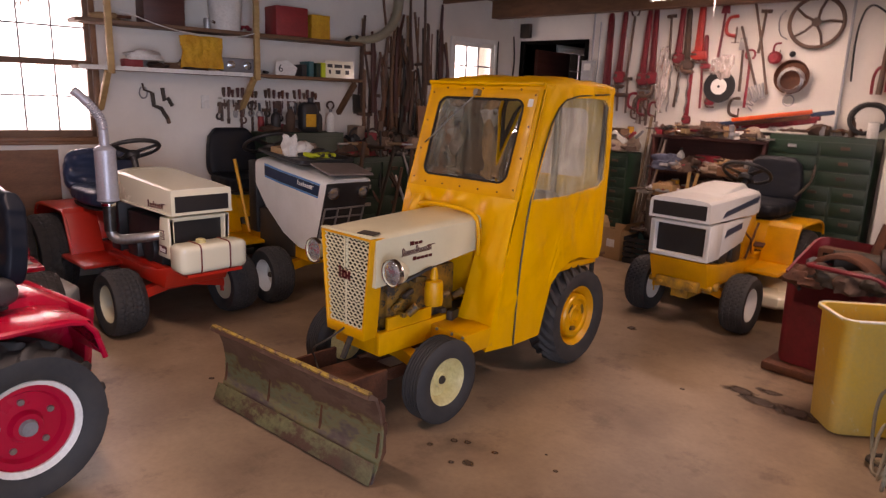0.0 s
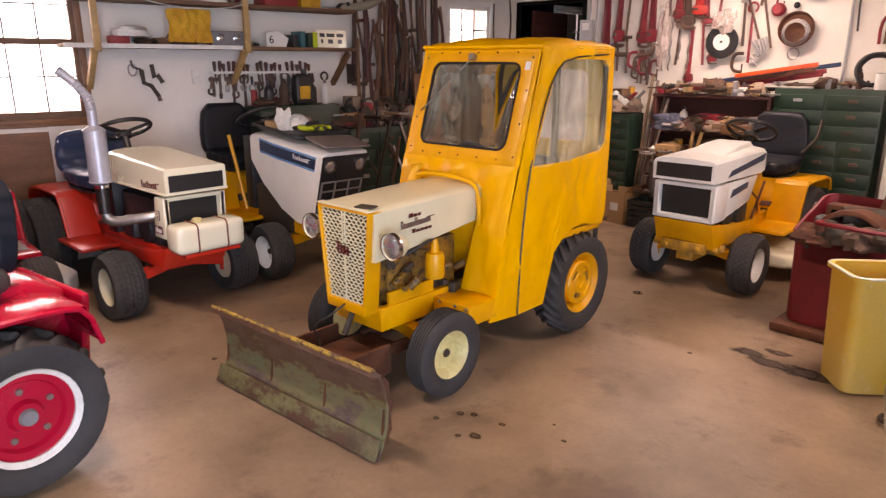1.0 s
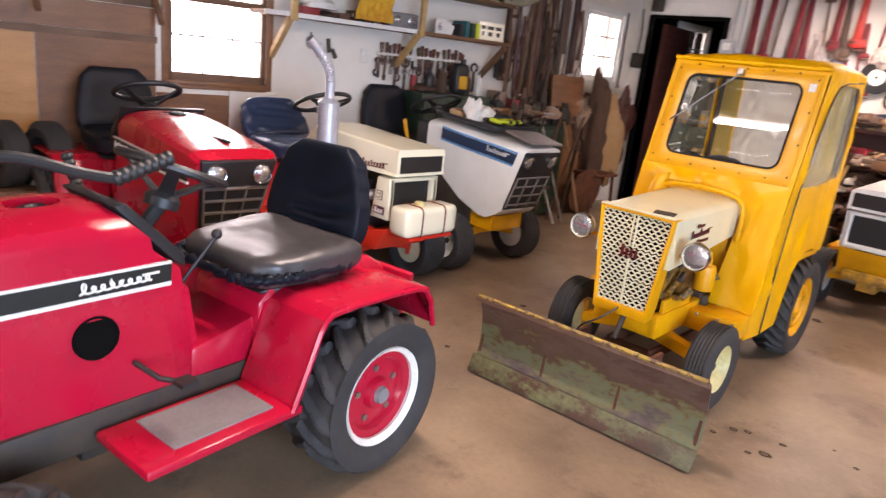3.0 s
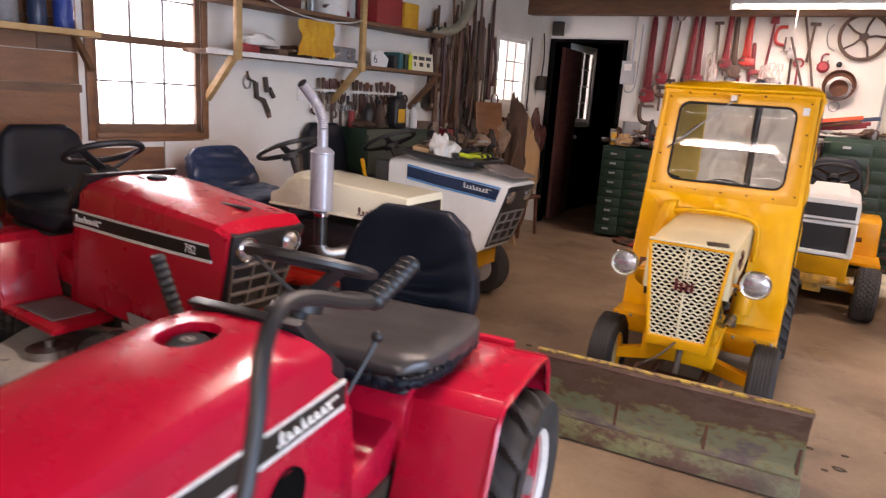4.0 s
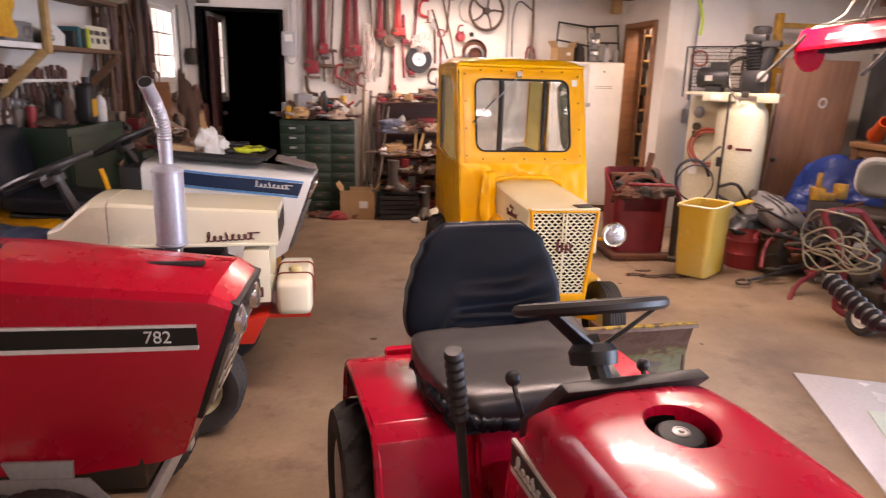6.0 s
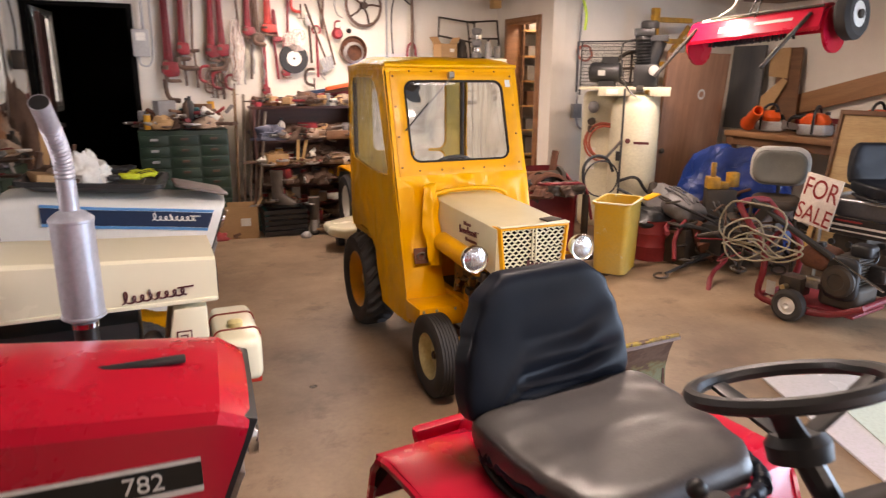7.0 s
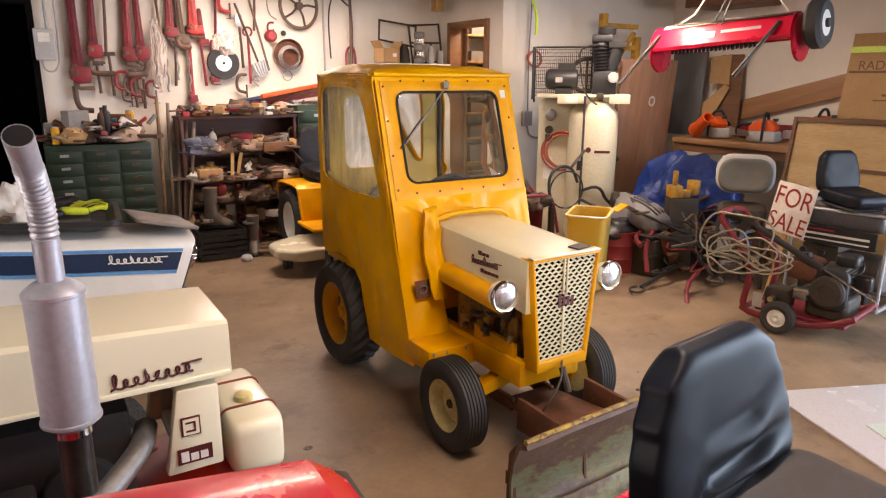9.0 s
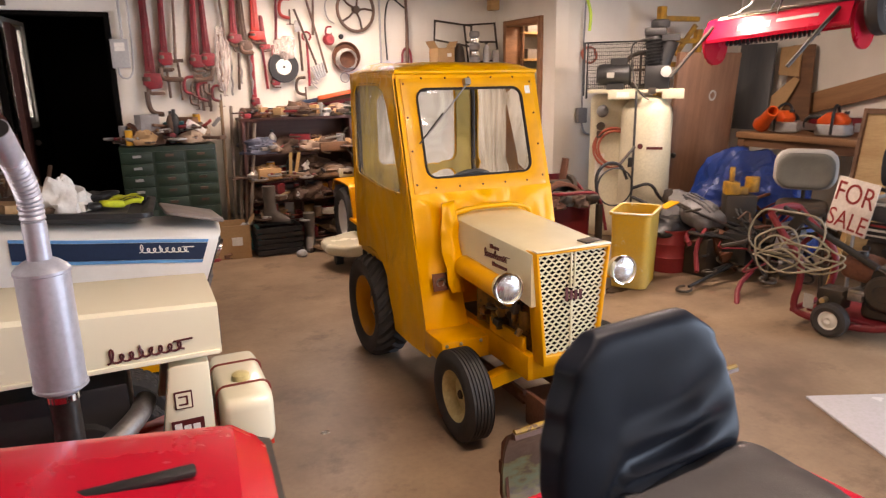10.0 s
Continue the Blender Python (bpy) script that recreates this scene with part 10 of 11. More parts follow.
part("paint_ring", Builder().lathe([(0.03 , 0), (0.034, 0.002), (0.046, 0.002), (0.05, 0)], (0.08, -0.0205, 1.34), (0, -1, 0), 20, loop=True), DULL_WHITE, bd, "round smear of white paint")
yf = thing("yellow_rack", pose(3.15, 2.78, 0), "yellow steel frame behind the compressor", "rack")
for x in (-0.05, 0.42):
    part("upright", Builder().span((x, -0.03, 0), (x + 0.07, 0.03, 2.15 if x < 0 else 1.95)), GRIME_YELLOW, yf, bevel=0.005)
for z in (1.6, 1.82, 2.02):
    part("cross_member", Builder().span((0.02, -0.025, z), (0.44, 0.025, z + 0.045)), GRIME_YELLOW, yf)
part("diagonal", Builder().box((0.3, 0, 1.85), (0.04, 0.03, 0.36), pose(0, 0, 0, 0, 40, 0)), GRIME_YELLOW, yf)
# workbench with the chain saws
wbn = thing("work_shelf", pose(4.1, 1.72, 0), "brown timber work shelf along the wall", "work shelf")
part("top", Builder().span((-0.33, -0.75, 0.93), (0.38, 0.65, 0.985)), PLANK, wbn, bevel=0.005)
part("apron", Builder().span((-0.30, -0.74, 0.85), (-0.27, 0.64, 0.929)), BOARD, wbn)
for y in (-0.7, 0.6):
    part("leg", Builder().span((-0.31, y - 0.04, 0), (-0.23, y + 0.04, 0.93)), BOARD, wbn)
part("red_backing", Builder().span((0.3, -0.75, 0.99), (0.36, 0.6, 1.12)), DULL_RED, wbn)


def chain_saw(m, label):
    t = thing("chain_saw", m, label, "chain saw", "chain saws on the shelf")
    part("housing", Builder().slab(resample([(-0.10, 0.07), (0.12, 0.07), (0.13, 0.12), (0.05, 0.185), (-0.07, 0.18), (-0.12, 0.12)], 36), 0.13, 0.025, pose(0, 0, 0.02, 90, 0, 0)), ORANGE, t, "orange housing")
    part("crankcase", Builder().slab(rounded(0.26, 0.18, 0.03), 0.10, 0.02, pose(0, 0, 0.055)), LIGHT_GREY, t, "grey cast crankcase")
    part("side_cover", Builder().slab(resample([(-0.13, 0.0), (0.1, 0.0), (0.11, 0.08), (-0.1, 0.1)], 24), 0.025, 0.01, pose(0, -0.095, 0.02, 90, 0, 0)), DULL_WHITE, t, "pale clutch cover")
    part("recoil", Builder().lathe([(0.07, 0), (0.068, 0.012), (0.05, 0.018), (0, 0.02)], (0.02, -0.108, 0.10), (0, -1, 0), 20), BLACK, t)
    part("filler_cap", Builder().cyl((-0.08, -0.03, 0.19), (-0.08, -0.03, 0.215), 0.022, seg=14), BLACK, t)
    part("front_handle", Builder().tube([(-0.02, 0.09, 0.02), (-0.03, 0.1, 0.2), (-0.01, 0.02, 0.27), (0.0, -0.06, 0.25), (0.0, -0.09, 0.1)], 0.013, 8, smooth=2), BLACK, t)
    part("rear_handle", Builder().tube([(0.12, 0, 0.16), (0.24, 0, 0.16), (0.26, 0, 0.06), (0.13, 0, 0.03)], 0.016, 8, smooth=2), BLACK, t)
    part("guide_bar", Builder().slab(resample([(-0.14, 0.02), (-0.5, 0.035), (-0.52, 0.06), (-0.5, 0.085), (-0.14, 0.1)], 24), 0.006, 0.002, pose(0, -0.06, 0.02, 90, 0, 0)), STEEL, t)
    return t


chain_saw(pose(3.98, 2.02, 0.986, 0, 0, 62), "orange chain saw with clear guard on the shelf")
bl = thing("leaf_blower_nozzle", pose(3.82, 2.13, 1.03, 0, -28, -120), "orange plastic blower tube on the shelf", "blower")
part("nozzle", Builder().lathe([(0.07, 0), (0.075, 0.02), (0.06, 0.06), (0.055, 0.2), (0.05, 0.3), (0.04, 0.3), (0.045, 0.05)], (0, 0, 0.03), (1, 0, 0), 24), ORANGE, bl)
chain_saw(pose(3.95, 1.5, 0.986, 0, 0, 100), "orange and grey chain saw on the shelf")
chain_saw(pose(4.2, 1.12, 1.03, 0, 0, 80), "dark chain saw at the end of the shelf")
# dark sheet, cardboard, plank and carton on the east wall
solo("dark_sheet", Builder().box((0, 0, 0.4), (0.03, 0.42, 0.85), None), DARK_SHEET, "dark grey sheet leaning behind the shelf", "sheet", m=pose(4.27, 2.66, 0.99, 0, 3, 0), bevel=0.003)
cb = thing("cardboard_sheet", pose(4.3, 2.3, 0.99, 0, 6, 0), "torn cardboard leaning on the wall", "cardboard")
part("sheet", Builder().prism([(-0.10, 0.5), (0.13, 0.52), (0.15, 0.78), (-0.08, 0.80)], "x", -0.006, 0.006), CARD, cb)
part("back_sheet", Builder().prism([(-0.27, 0.0), (0.05, 0.0), (0.05, 0.8), (-0.2, 0.8)], "x", 0.02, 0.03), BOARD, cb)
part("fold", Builder().prism([(0.30, 0.0), (0.33, 0.16), (-0.07, 0.5), (-0.13, 0.47), (0.09, 0.03)], "x", -0.03, -0.02), CARD, cb)
solo("long_plank", Builder().box((0, 0, 0), (0.03, 1.75, 0.19)), PLANK, "long brown plank lying at a slant on the wall", "plank", m=pose(4.44, 1.4, 1.42, -14.5, 0, 0), bevel=0.003)
solo("ceiling_box", Builder().box((0, 0, 0), (0.5, 0.7, 0.3)), BOARD, "brown wooden box high on the wall", "box", m=pose(4.2, 2.15, 2.37), bevel=0.004)
rb = thing("tall_carton", pose(4.32, 0.62, 0.9, 0, 9, 2), "tall cardboard carton with printed lettering", "carton")
part("carton_body", Builder().span((-0.1, -0.42, 0), (0.1, 0.42, 1.02)), CARD, rb, bevel=0.004)
part("green_band", Builder().span((-0.103, -0.42, 0.86), (-0.1005, 0.42, 0.91)), LIME_HOSE, rb)
lettering("print", "RADIAN", 0.105, BOARD, rb, Matrix(((0, 0, -1, -0.1015), (-1, 0, 0, 0.14), (0, 1, 0, 0.75), (0, 0, 0, 1))))
for z, y0, y1, h in ((0.69, -0.3, 0.4, 0.02), (0.5, -0.2, 0.1, 0.018), (0.46, -0.22, 0.16, 0.012), (0.3, 0.0, 0.3, 0.012), (0.26, 0.05, 0.28, 0.012)):
    part("print_bar", Builder().span((-0.1025, y0, z), (-0.1005, y1, z + h)), BOARD, rb)
part("carton_stand", Builder().span((-0.15, -0.4, -0.88), (0.15, 0.4, 0)), BOARD, rb)
es = thing("plywood_frame", pose(3.5, 0.45, 0, 0, 9, 4), "framed plywood panel leaning by the generator", "plywood panel")
part("panel", Builder().span((-0.01, -0.55, 0.02), (0.01, 0.55, 1.22)), LIGHT_PLY, es)
for a, c in (((-0.03, -0.58, 0), (0.015, -0.551, 1.26)), ((-0.03, 0.551, 0), (0.015, 0.58, 1.26)), ((-0.03, -0.55, 1.221), (0.015, 0.55, 1.26)), ((-0.024, -0.5, 0.86), (-0.0105, 0.0, 0.89))):
    part("frame_strip", Builder().span(a, c), BOARD, es, bevel=0.002)
# tarpaulin heap and the machines before it
lump("tarpaulin", pose(3.3, 1.78, 0.0, 0, 0, 45), (0.26, 0.5, 0.56), BLUE_TARP, "crumpled blue tarpaulin heaped over parts", "tarpaulin", 0.35, 6.0, 80, 44)
ye = thing("yellow_engine", pose(2.88, 1.48, 0.58, 0, 0, -30), "yellow painted engine in the heap", "engine")
part("engine_block", Builder().span((-0.12, -0.06, 0), (-0.02, 0.06, 0.1)).cyl((-0.07, 0, 0.1), (-0.07, 0, 0.22), 0.022, seg=12).cyl((0.09, 0, 0.02), (0.09, 0, 0.14), 0.055, seg=16).span((-0.02, -0.04, 0.0), (0.06, 0.04, 0.06)), GRIME_YELLOW, ye, "grimy yellow engine", bevel=0.006)
part("engine_stand", Builder().span((-0.12, -0.07, -0.58), (0.12, 0.07, -0.003)), DARK, ye, bevel=0.01)
lump("canvas_bag", pose(2.55, 1.75, 0.3), (0.17, 0.17, 0.2), GREY, "grey striped bag on the heap", "bag", 0.25, 9.0)
box("battery", pose(2.62, 1.2, 0.12, 0, 0, 20), (0.26, 0.18, 0.24), BLACK, "black car battery on the heap", "battery", bevel=0.008)
box("toolbox", pose(2.5, 1.42, 0.0, 0, 0, 12), (0.34, 0.22, 0.3), DARK, "dark greasy steel toolbox on the floor", "toolbox", bevel=0.01)
rnd = random.Random(77)
for k in range(64):
    p = pose(rnd.uniform(2.45, 3.25), rnd.uniform(0.9, 1.85), rnd.uniform(0.0, 0.25 if k < 34 else 0.5), rnd.uniform(-25, 25), rnd.uniform(-25, 25), rnd.uniform(0, 360))
    c = k % 4
    if c == 0:
        hand_tool(p @ pose(0, 0, 0.06, 90, 0, 0), rnd.uniform(0.3, 0.6), 0.1, BLACK, DARK, "crank_rod", "dark machine handle in the heap", "scrap heap", "ring")
    elif c == 1:
        box("machine_part", p, (rnd.uniform(0.1, 0.26), rnd.uniform(0.1, 0.2), rnd.uniform(0.06, 0.16)), rnd.choice((DARK, RUST, BLACK, GREY)), "dark greasy machine part in the heap", "machine part", "scrap heap", 0.01)
    elif c == 2:
        solo("bent_pipe", Builder().tube([(0, 0, 0.02), (0.1, 0.15, 0.1), (0.0, 0.3, 0.2), (0.15, 0.4, 0.15)], 0.014, 7, smooth=2), rnd.choice((RUST, DARK, BLACK_HOSE)), "bent dark pipe in the heap", "pipe", "scrap heap", p)
    else:
        lump("greasy_part", p, (rnd.uniform(0.06, 0.14), rnd.uniform(0.06, 0.12), rnd.uniform(0.05, 0.1)), rnd.choice((DARK, BLACK, BROWN_CLOTH)), "dark lumpy part in the heap", "machine part", 0.4, k * 1.3, 16, 10, group="scrap heap")
for k in range(24):
    p = pose(rnd.uniform(2.35, 3.1), rnd.uniform(0.75, 1.7), rnd.uniform(0.0, 0.42), rnd.uniform(-40, 40), rnd.uniform(-40, 40), rnd.uniform(0, 360))
    if k % 3:
        q = [(0.16 * math.sin(1.3 * j + k), 0.05 * j, 0.06 + 0.06 * math.sin(0.9 * j + 2 * k)) for j in range(8)]
        solo("loose_hose", Builder().tube(q, rnd.uniform(0.005, 0.010), 7, smooth=1), rnd.choice((BLACK_HOSE, BLACK_HOSE, RUST, DARK, DULL_RED, BROWN_CLOTH)), "loose hose tangled in the heap", "hose", "scrap heap", p)
    else:
        solo("machine_bar", Builder().tube([(0, 0, 0), (0.05, 0.2, 0.03), (0.02, 0.42, 0.0)], 0.018, 8, smooth=1), rnd.choice((DULL_RED, DARK, BLACK, DULL_RED)), "bent machine bar in the heap", "bar", "scrap heap", p)
vb = thing("striped_bag", pose(2.52, 1.5, 0.33, 0, 0, 20), "grey and black striped bag slumped on the heap", "bag")
part("bag_body", Builder().slab(rounded(0.42, 0.3, 0.1), 0.2, 0.09, pose(0, 0, 0.1, 28, 10, 0), 0.03, 0.02), GREY, vb)
for k in range(3):
    part("stripe", Builder().tube([(-0.14 + 0.07 * k, -0.12, 0.165), (-0.12 + 0.07 * k, 0.0, 0.235), (-0.13 + 0.07 * k, 0.12, 0.275)], 0.008, 6, smooth=1), BLACK, vb)
gs = thing("shell_seat", pose(2.88, 0.92, 0, 0, 0, -54), "grey shell seat with a white back on a steel stand", "seat")
part("shell", Builder().slab(rounded(0.38, 0.26, 0.1), 0.05, 0.02, pose(0, -0.006, 0.83, 80, 0, 0), -0.02), MESH_GREY, gs, "grey mesh back panel")
part("rim_back", Builder().slab(rounded(0.42, 0.30, 0.11), 0.05, 0.02, pose(0, 0.035, 0.838, 80, 0, 0)), DULL_WHITE, gs, "white shell back")
part("pan", Builder().slab(rounded(0.34, 0.30, 0.08), 0.07, 0.03, pose(0, -0.10, 0.58, 6, 0, 0), -0.02), DARK, gs)
part("stand", Builder().tube([(-0.15, -0.1, 0.6), (-0.18, -0.2, 0)], 0.014, 8).tube([(0.15, -0.1, 0.6), (0.18, -0.2, 0)], 0.014, 8).tube([(0, 0.1, 0.8), (0, 0.2, 0)], 0.014, 8), DARK, gs)
# pressure washer with its hose
pw = thing("pressure_washer", pose(2.33, 0.22, 0, 0, 0, -80), "red-framed pressure washer with engine and coiled hose", "pressure washer")
for s_ in (-1, 1):
    part("frame_tube", Builder().tube([(-0.36, s_ * 0.17, 0.66), (-0.27, s_ * 0.19, 0.56), (-0.12, s_ * 0.21, 0.42), (-0.10, s_ * 0.22, 0.28), (-0.14, s_ * 0.22, 0.1), (-0.05, s_ * 0.22, 0.065), (0.32, s_ * 0.21, 0.075), (0.52, s_ * 0.19, 0.18)], 0.021, 10, smooth=2), DULL_RED, pw, "bent red tube frame")
part("cross_tube", Builder().tube([(-0.36, -0.17, 0.66), (-0.385, -0.1, 0.675), (-0.385, 0.1, 0.675), (-0.36, 0.17, 0.66)], 0.021, 10, smooth=1), DULL_RED, pw)
part("cross_tube", Builder().cyl((-0.13, -0.22, 0.09), (-0.13, 0.22, 0.09), 0.019, seg=10), DULL_RED, pw)
part("cross_tube", Builder().cyl((0.5, -0.19, 0.17), (0.5, 0.19, 0.17), 0.019, seg=10), DULL_RED, pw)
part("base_plate", Builder().span((-0.06, -0.19, 0.095), (0.47, 0.19, 0.115)), DULL_RED, pw, "dirty red engine plate", bevel=0.004)
for s_ in (-1, 1):
    wh = part("wheel", Builder().lathe([(0.0, -0.02), (0.02, -0.034), (0.03, -0.02), (0.048, -0.012), (0.058, -0.03), (0.058, 0.03), (0.0, 0.03)], (0.12, s_ * 0.275, 0.105), (0, -s_, 0), 24), WHITE, pw, "small white wheel")
    part("tyre", Builder().lathe([(0.056, -0.03), (0.08, -0.038), (0.1, -0.028), (0.105, 0), (0.1, 0.028), (0.08, 0.038), (0.056, 0.03)], (0.12, s_ * 0.275, 0.105), (0, 1, 0), 28, loop=True), RUBBER, wh)
part("crankcase", Builder().slab(rounded(0.25, 0.27, 0.05), 0.15, 0.03, pose(0.33, 0, 0.19)), DARK, pw, "black engine crankcase")
part("cylinder", Builder().span((0.26, -0.07, 0.26), (0.40, 0.08, 0.44)), DARK, pw, bevel=0.012)
for k in range(8):
    part("cooling_fin", Builder().span((0.245, -0.09, 0.272 + 0.02 * k), (0.415, 0.09, 0.279 + 0.02 * k)), DARK, pw)
part("shroud", Builder().slab(rounded(0.21, 0.27, 0.06), 0.05, 0.02, pose(0.34, -0.135, 0.315, 90, 0, 0)), BLACK, pw, "black engine shroud")
part("recoil_cover", Builder().lathe([(0.1, 0.0), (0.1, 0.02), (0.085, 0.034), (0.05, 0.038), (0.045, 0.03), (0, 0.03)], (0.34, -0.16, 0.30), (0, -1, 0), 26), DARK, pw, "dark starter cover")
part("carburettor", Builder().box((0.19, -0.14, 0.25), (0.08, 0.06, 0.07)).cyl((0.15, -0.15, 0.27), (0.24, -0.15, 0.27), 0.022, seg=12), STEEL, pw, bevel=0.006)
part("muffler", Builder().slab(rounded(0.12, 0.1, 0.02), 0.08, 0.015, pose(0.45, 0.08, 0.33, 90, 0, 0)), SOOTY, pw)
part("air_box", Builder().slab(rounded(0.13, 0.12, 0.03), 0.08, 0.02, pose(0.38, 0.02, 0.475)), BLACK, pw)
part("fuel_tank", Builder().slab(rounded(0.19, 0.22, 0.05), 0.14, 0.04, pose(0.18, -0.07, 0.405, 0, 8, 0)), RUST, pw, "faded brown-red fuel tank")
part("tank_cap", Builder().cyl((0.17, -0.08, 0.47), (0.165, -0.08, 0.50), 0.032, seg=16), BLACK, pw)
part("spark_lead", Builder().tube([(0.42, -0.05, 0.4), (0.48, -0.02, 0.42), (0.44, 0.06, 0.5), (0.34, 0.08, 0.46)], 0.006, 6, smooth=2), BLACK_HOSE, pw)
part("pump", Builder().box((0.06, -0.12, 0.2), (0.14, 0.13, 0.12)).cyl((-0.02, -0.14, 0.21), (0.02, -0.14, 0.21), 0.04, seg=14), DARK, pw, bevel=0.008)
part("pump_fitting", Builder().cyl((0.05, -0.2, 0.2), (0.05, -0.25, 0.2), 0.018, seg=10).cyl((0.09, -0.19, 0.17), (0.09, -0.23, 0.15), 0.014, seg=10), BRASS, pw)
part("label_plate", Builder().span((-0.06, -0.243, 0.13), (0.0, -0.239, 0.22)), DULL_WHITE, pw)
part("spray_lance", Builder().tube([(-0.30, -0.12, 0.70), (0.0, -0.15, 0.565), (0.30, -0.19, 0.445)], [0.016, 0.022], 10).box((-0.2, -0.133, 0.63), (0.06, 0.03, 0.12), pose(0, 0, 0, 0, 35, 0)), BLACK, pw, "black spray gun and lance")
part("lance_tip", Builder().cyl((0.28, -0.187, 0.453), (0.62, -0.225, 0.32), 0.0075, seg=8), CHROME, pw)
for k, (r0, flat_, dx, dz, ph) in enumerate(((0.23, 0.72, -0.22, 0.06, 0.0), (0.20, 0.34, -0.16, -0.03, 0.8), (0.23, 0.26, -0.10, -0.07, 1.7), (0.18, 0.42, -0.04, -0.02, 2.4), (0.21, 0.22, -0.18, -0.10, 3.1), (0.15, 0.9, -0.24, -0.04, 4.4))):
    q = [(dx + r0 * math.cos(a) * (1 + 0.16 * math.sin(2 * a + ph)), -0.235 - 0.03 * math.sin(a + ph) - 0.008 * k, 0.5 + dz + flat_ * r0 * math.sin(a) + 0.02 * math.sin(3 * a + ph)) for a in (2 * math.pi * j / 30 for j in range(30))]
    part("hose_loop", Builder().tube(q, 0.0062, 7, loop=True), HOSE, pw, "pale pressure hose in loose loops")
# sign and generator with a seat
sn = thing("for_sale_sign", Matrix(((0.0, 0.08, -0.997, 2.70), (-0.985, -0.13, 0.0, 0.42), (-0.12, 0.985, 0.09, 0.665), (0, 0, 0, 1))) @ Matrix.Scale(0.84, 4), "white board with hand-painted red lettering", "sign")
part("board", Builder().box((0, 0, 0), (0.34, 0.42, 0.012)), SIGN_WHITE, sn, bevel=0.002)
part("stake", Builder().box((0.0, -0.33, -0.016), (0.04, 1.0, 0.018)), PINE, sn, "plain wooden stake")
lettering("word", "FOR", 0.175, SIGN_RED, sn, pose(0.0, 0.085, 0.0075, 0, 0, -2) @ Matrix.Diagonal((1, 1.3, 1, 1)))
lettering("word", "SALE", 0.16, SIGN_RED, sn, pose(-0.005, -0.125, 0.0075, 0, 0, -3) @ Matrix.Diagonal((1, 1.25, 1, 1)))
gn = thing("generator", pose(3.08, 0.2, 0, 0, 0, -82), "dark portable generator in a grey tube frame", "generator")
fr_ = Builder()
for s_ in (-1, 1):
    fr_.tube([(-0.3, s_ * 0.22, 0.04), (-0.3, s_ * 0.22, 0.68), (0.3, s_ * 0.22, 0.68), (0.3, s_ * 0.22, 0.04)], 0.016, 8, loop=True)
for x in (-0.3, 0.3):
    fr_.cyl((x, -0.22, 0.68), (x, 0.22, 0.68), 0.016, seg=8).cyl((x, -0.22, 0.04), (x, 0.22, 0.04), 0.016, seg=8)
part("tube_frame", fr_, GALV, gn, "worn silver tube frame")
part("fuel_tank", Builder().slab(rounded(0.52, 0.38, 0.05), 0.14, 0.03, pose(0, 0, 0.62)), SMOKY, gn, "smoky grey fuel tank")
part("tank_cap", Builder().cyl((0.1, 0.0, 0.69), (0.1, 0.0, 0.715), 0.035, seg=16), BLACK, gn)
part("panel_text", Builder().span((-0.2, -0.229, 0.532), (-0.02, -0.2265, 0.545)), RED_DRUM, gn)
for x in (-0.2, -0.08, 0.04, 0.16):
    part("socket", Builder().cyl((x, -0.226, 0.38), (x, -0.245, 0.38), 0.022, seg=14), BLACK, gn)
part("end_cover", Builder().lathe([(0.12, 0), (0.12, 0.03), (0.09, 0.05), (0, 0.055)], (0.24, 0, 0.25), (1, 0, 0), 22), GREY, gn)
part("battery_box", Builder().span((0.02, -0.2, 0.06), (0.22, -0.1, 0.2)), BLACK, gn, bevel=0.01)
part("engine", Builder().span((-0.24, -0.16, 0.08), (0.0, 0.16, 0.42)).cyl((0.0, 0, 0.25), (0.24, 0, 0.25), 0.13, seg=22), DARK, gn, bevel=0.012)
part("panel", Builder().span((-0.26, -0.226, 0.44), (0.24, -0.214, 0.56)), BLACK, gn)
part("panel_stripe", Builder().span((-0.22, -0.229, 0.5), (0.2, -0.2265, 0.515)).span((-0.22, -0.229, 0.465), (0.2, -0.2265, 0.475)), PAPER, gn)
ms = thing("mower_seat", pose(3.0, 0.2, 0.69, 0, 0, -22) @ Matrix.Scale(0.86, 4), "black vinyl mower seat on a bent bar", "seat")
seat(ms, 0.1, 0.16, VINYL, 0.26, 0.36, 0.36, 12, 0.003, seed=11.0)
part("seat_bar", Builder().tube([(-0.26, 0.2, 0.12), (-0.05, 0.1, 0.05), (0.0, -0.15, 0.02)], 0.016, 8, smooth=1).span((-0.12, -0.2, 0.0), (0.12, 0.1, 0.05)), DARK, ms)
# hanging lawn sweeper
sw = thing("lawn_sweeper", Matrix.Translation((2.73, 1.10, 1.835)) @ pose(0, 0, 0, 0, 0, -78) @ pose(0, 0, 0, 0, -4, 0), "red lawn sweeper hung upside from the ceiling", "lawn sweeper")
prof_ = [(0.17, -0.05), (0.165, 0.03), (0.11, 0.10), (0.0, 0.125), (-0.07, 0.12), (-0.12, 0.095), (-0.185, -0.035), (-0.18, -0.06)]
prof_ += [(x * 0.93, z * 0.93 - 0.004) for x, z in reversed(prof_)]
part("drum_cover", Builder().prism(prof_, "x", -0.52, 0.5), RED, sw, "red sheet drum cover")
for x in (-0.54, 0.5):
    part("cover_end", Builder().prism([(0.16 * math.cos(radians(a)), 0.16 * math.sin(radians(a)) - 0.05) for a in range(0, 360, 20)], "x", x, x + 0.02), RED, sw)
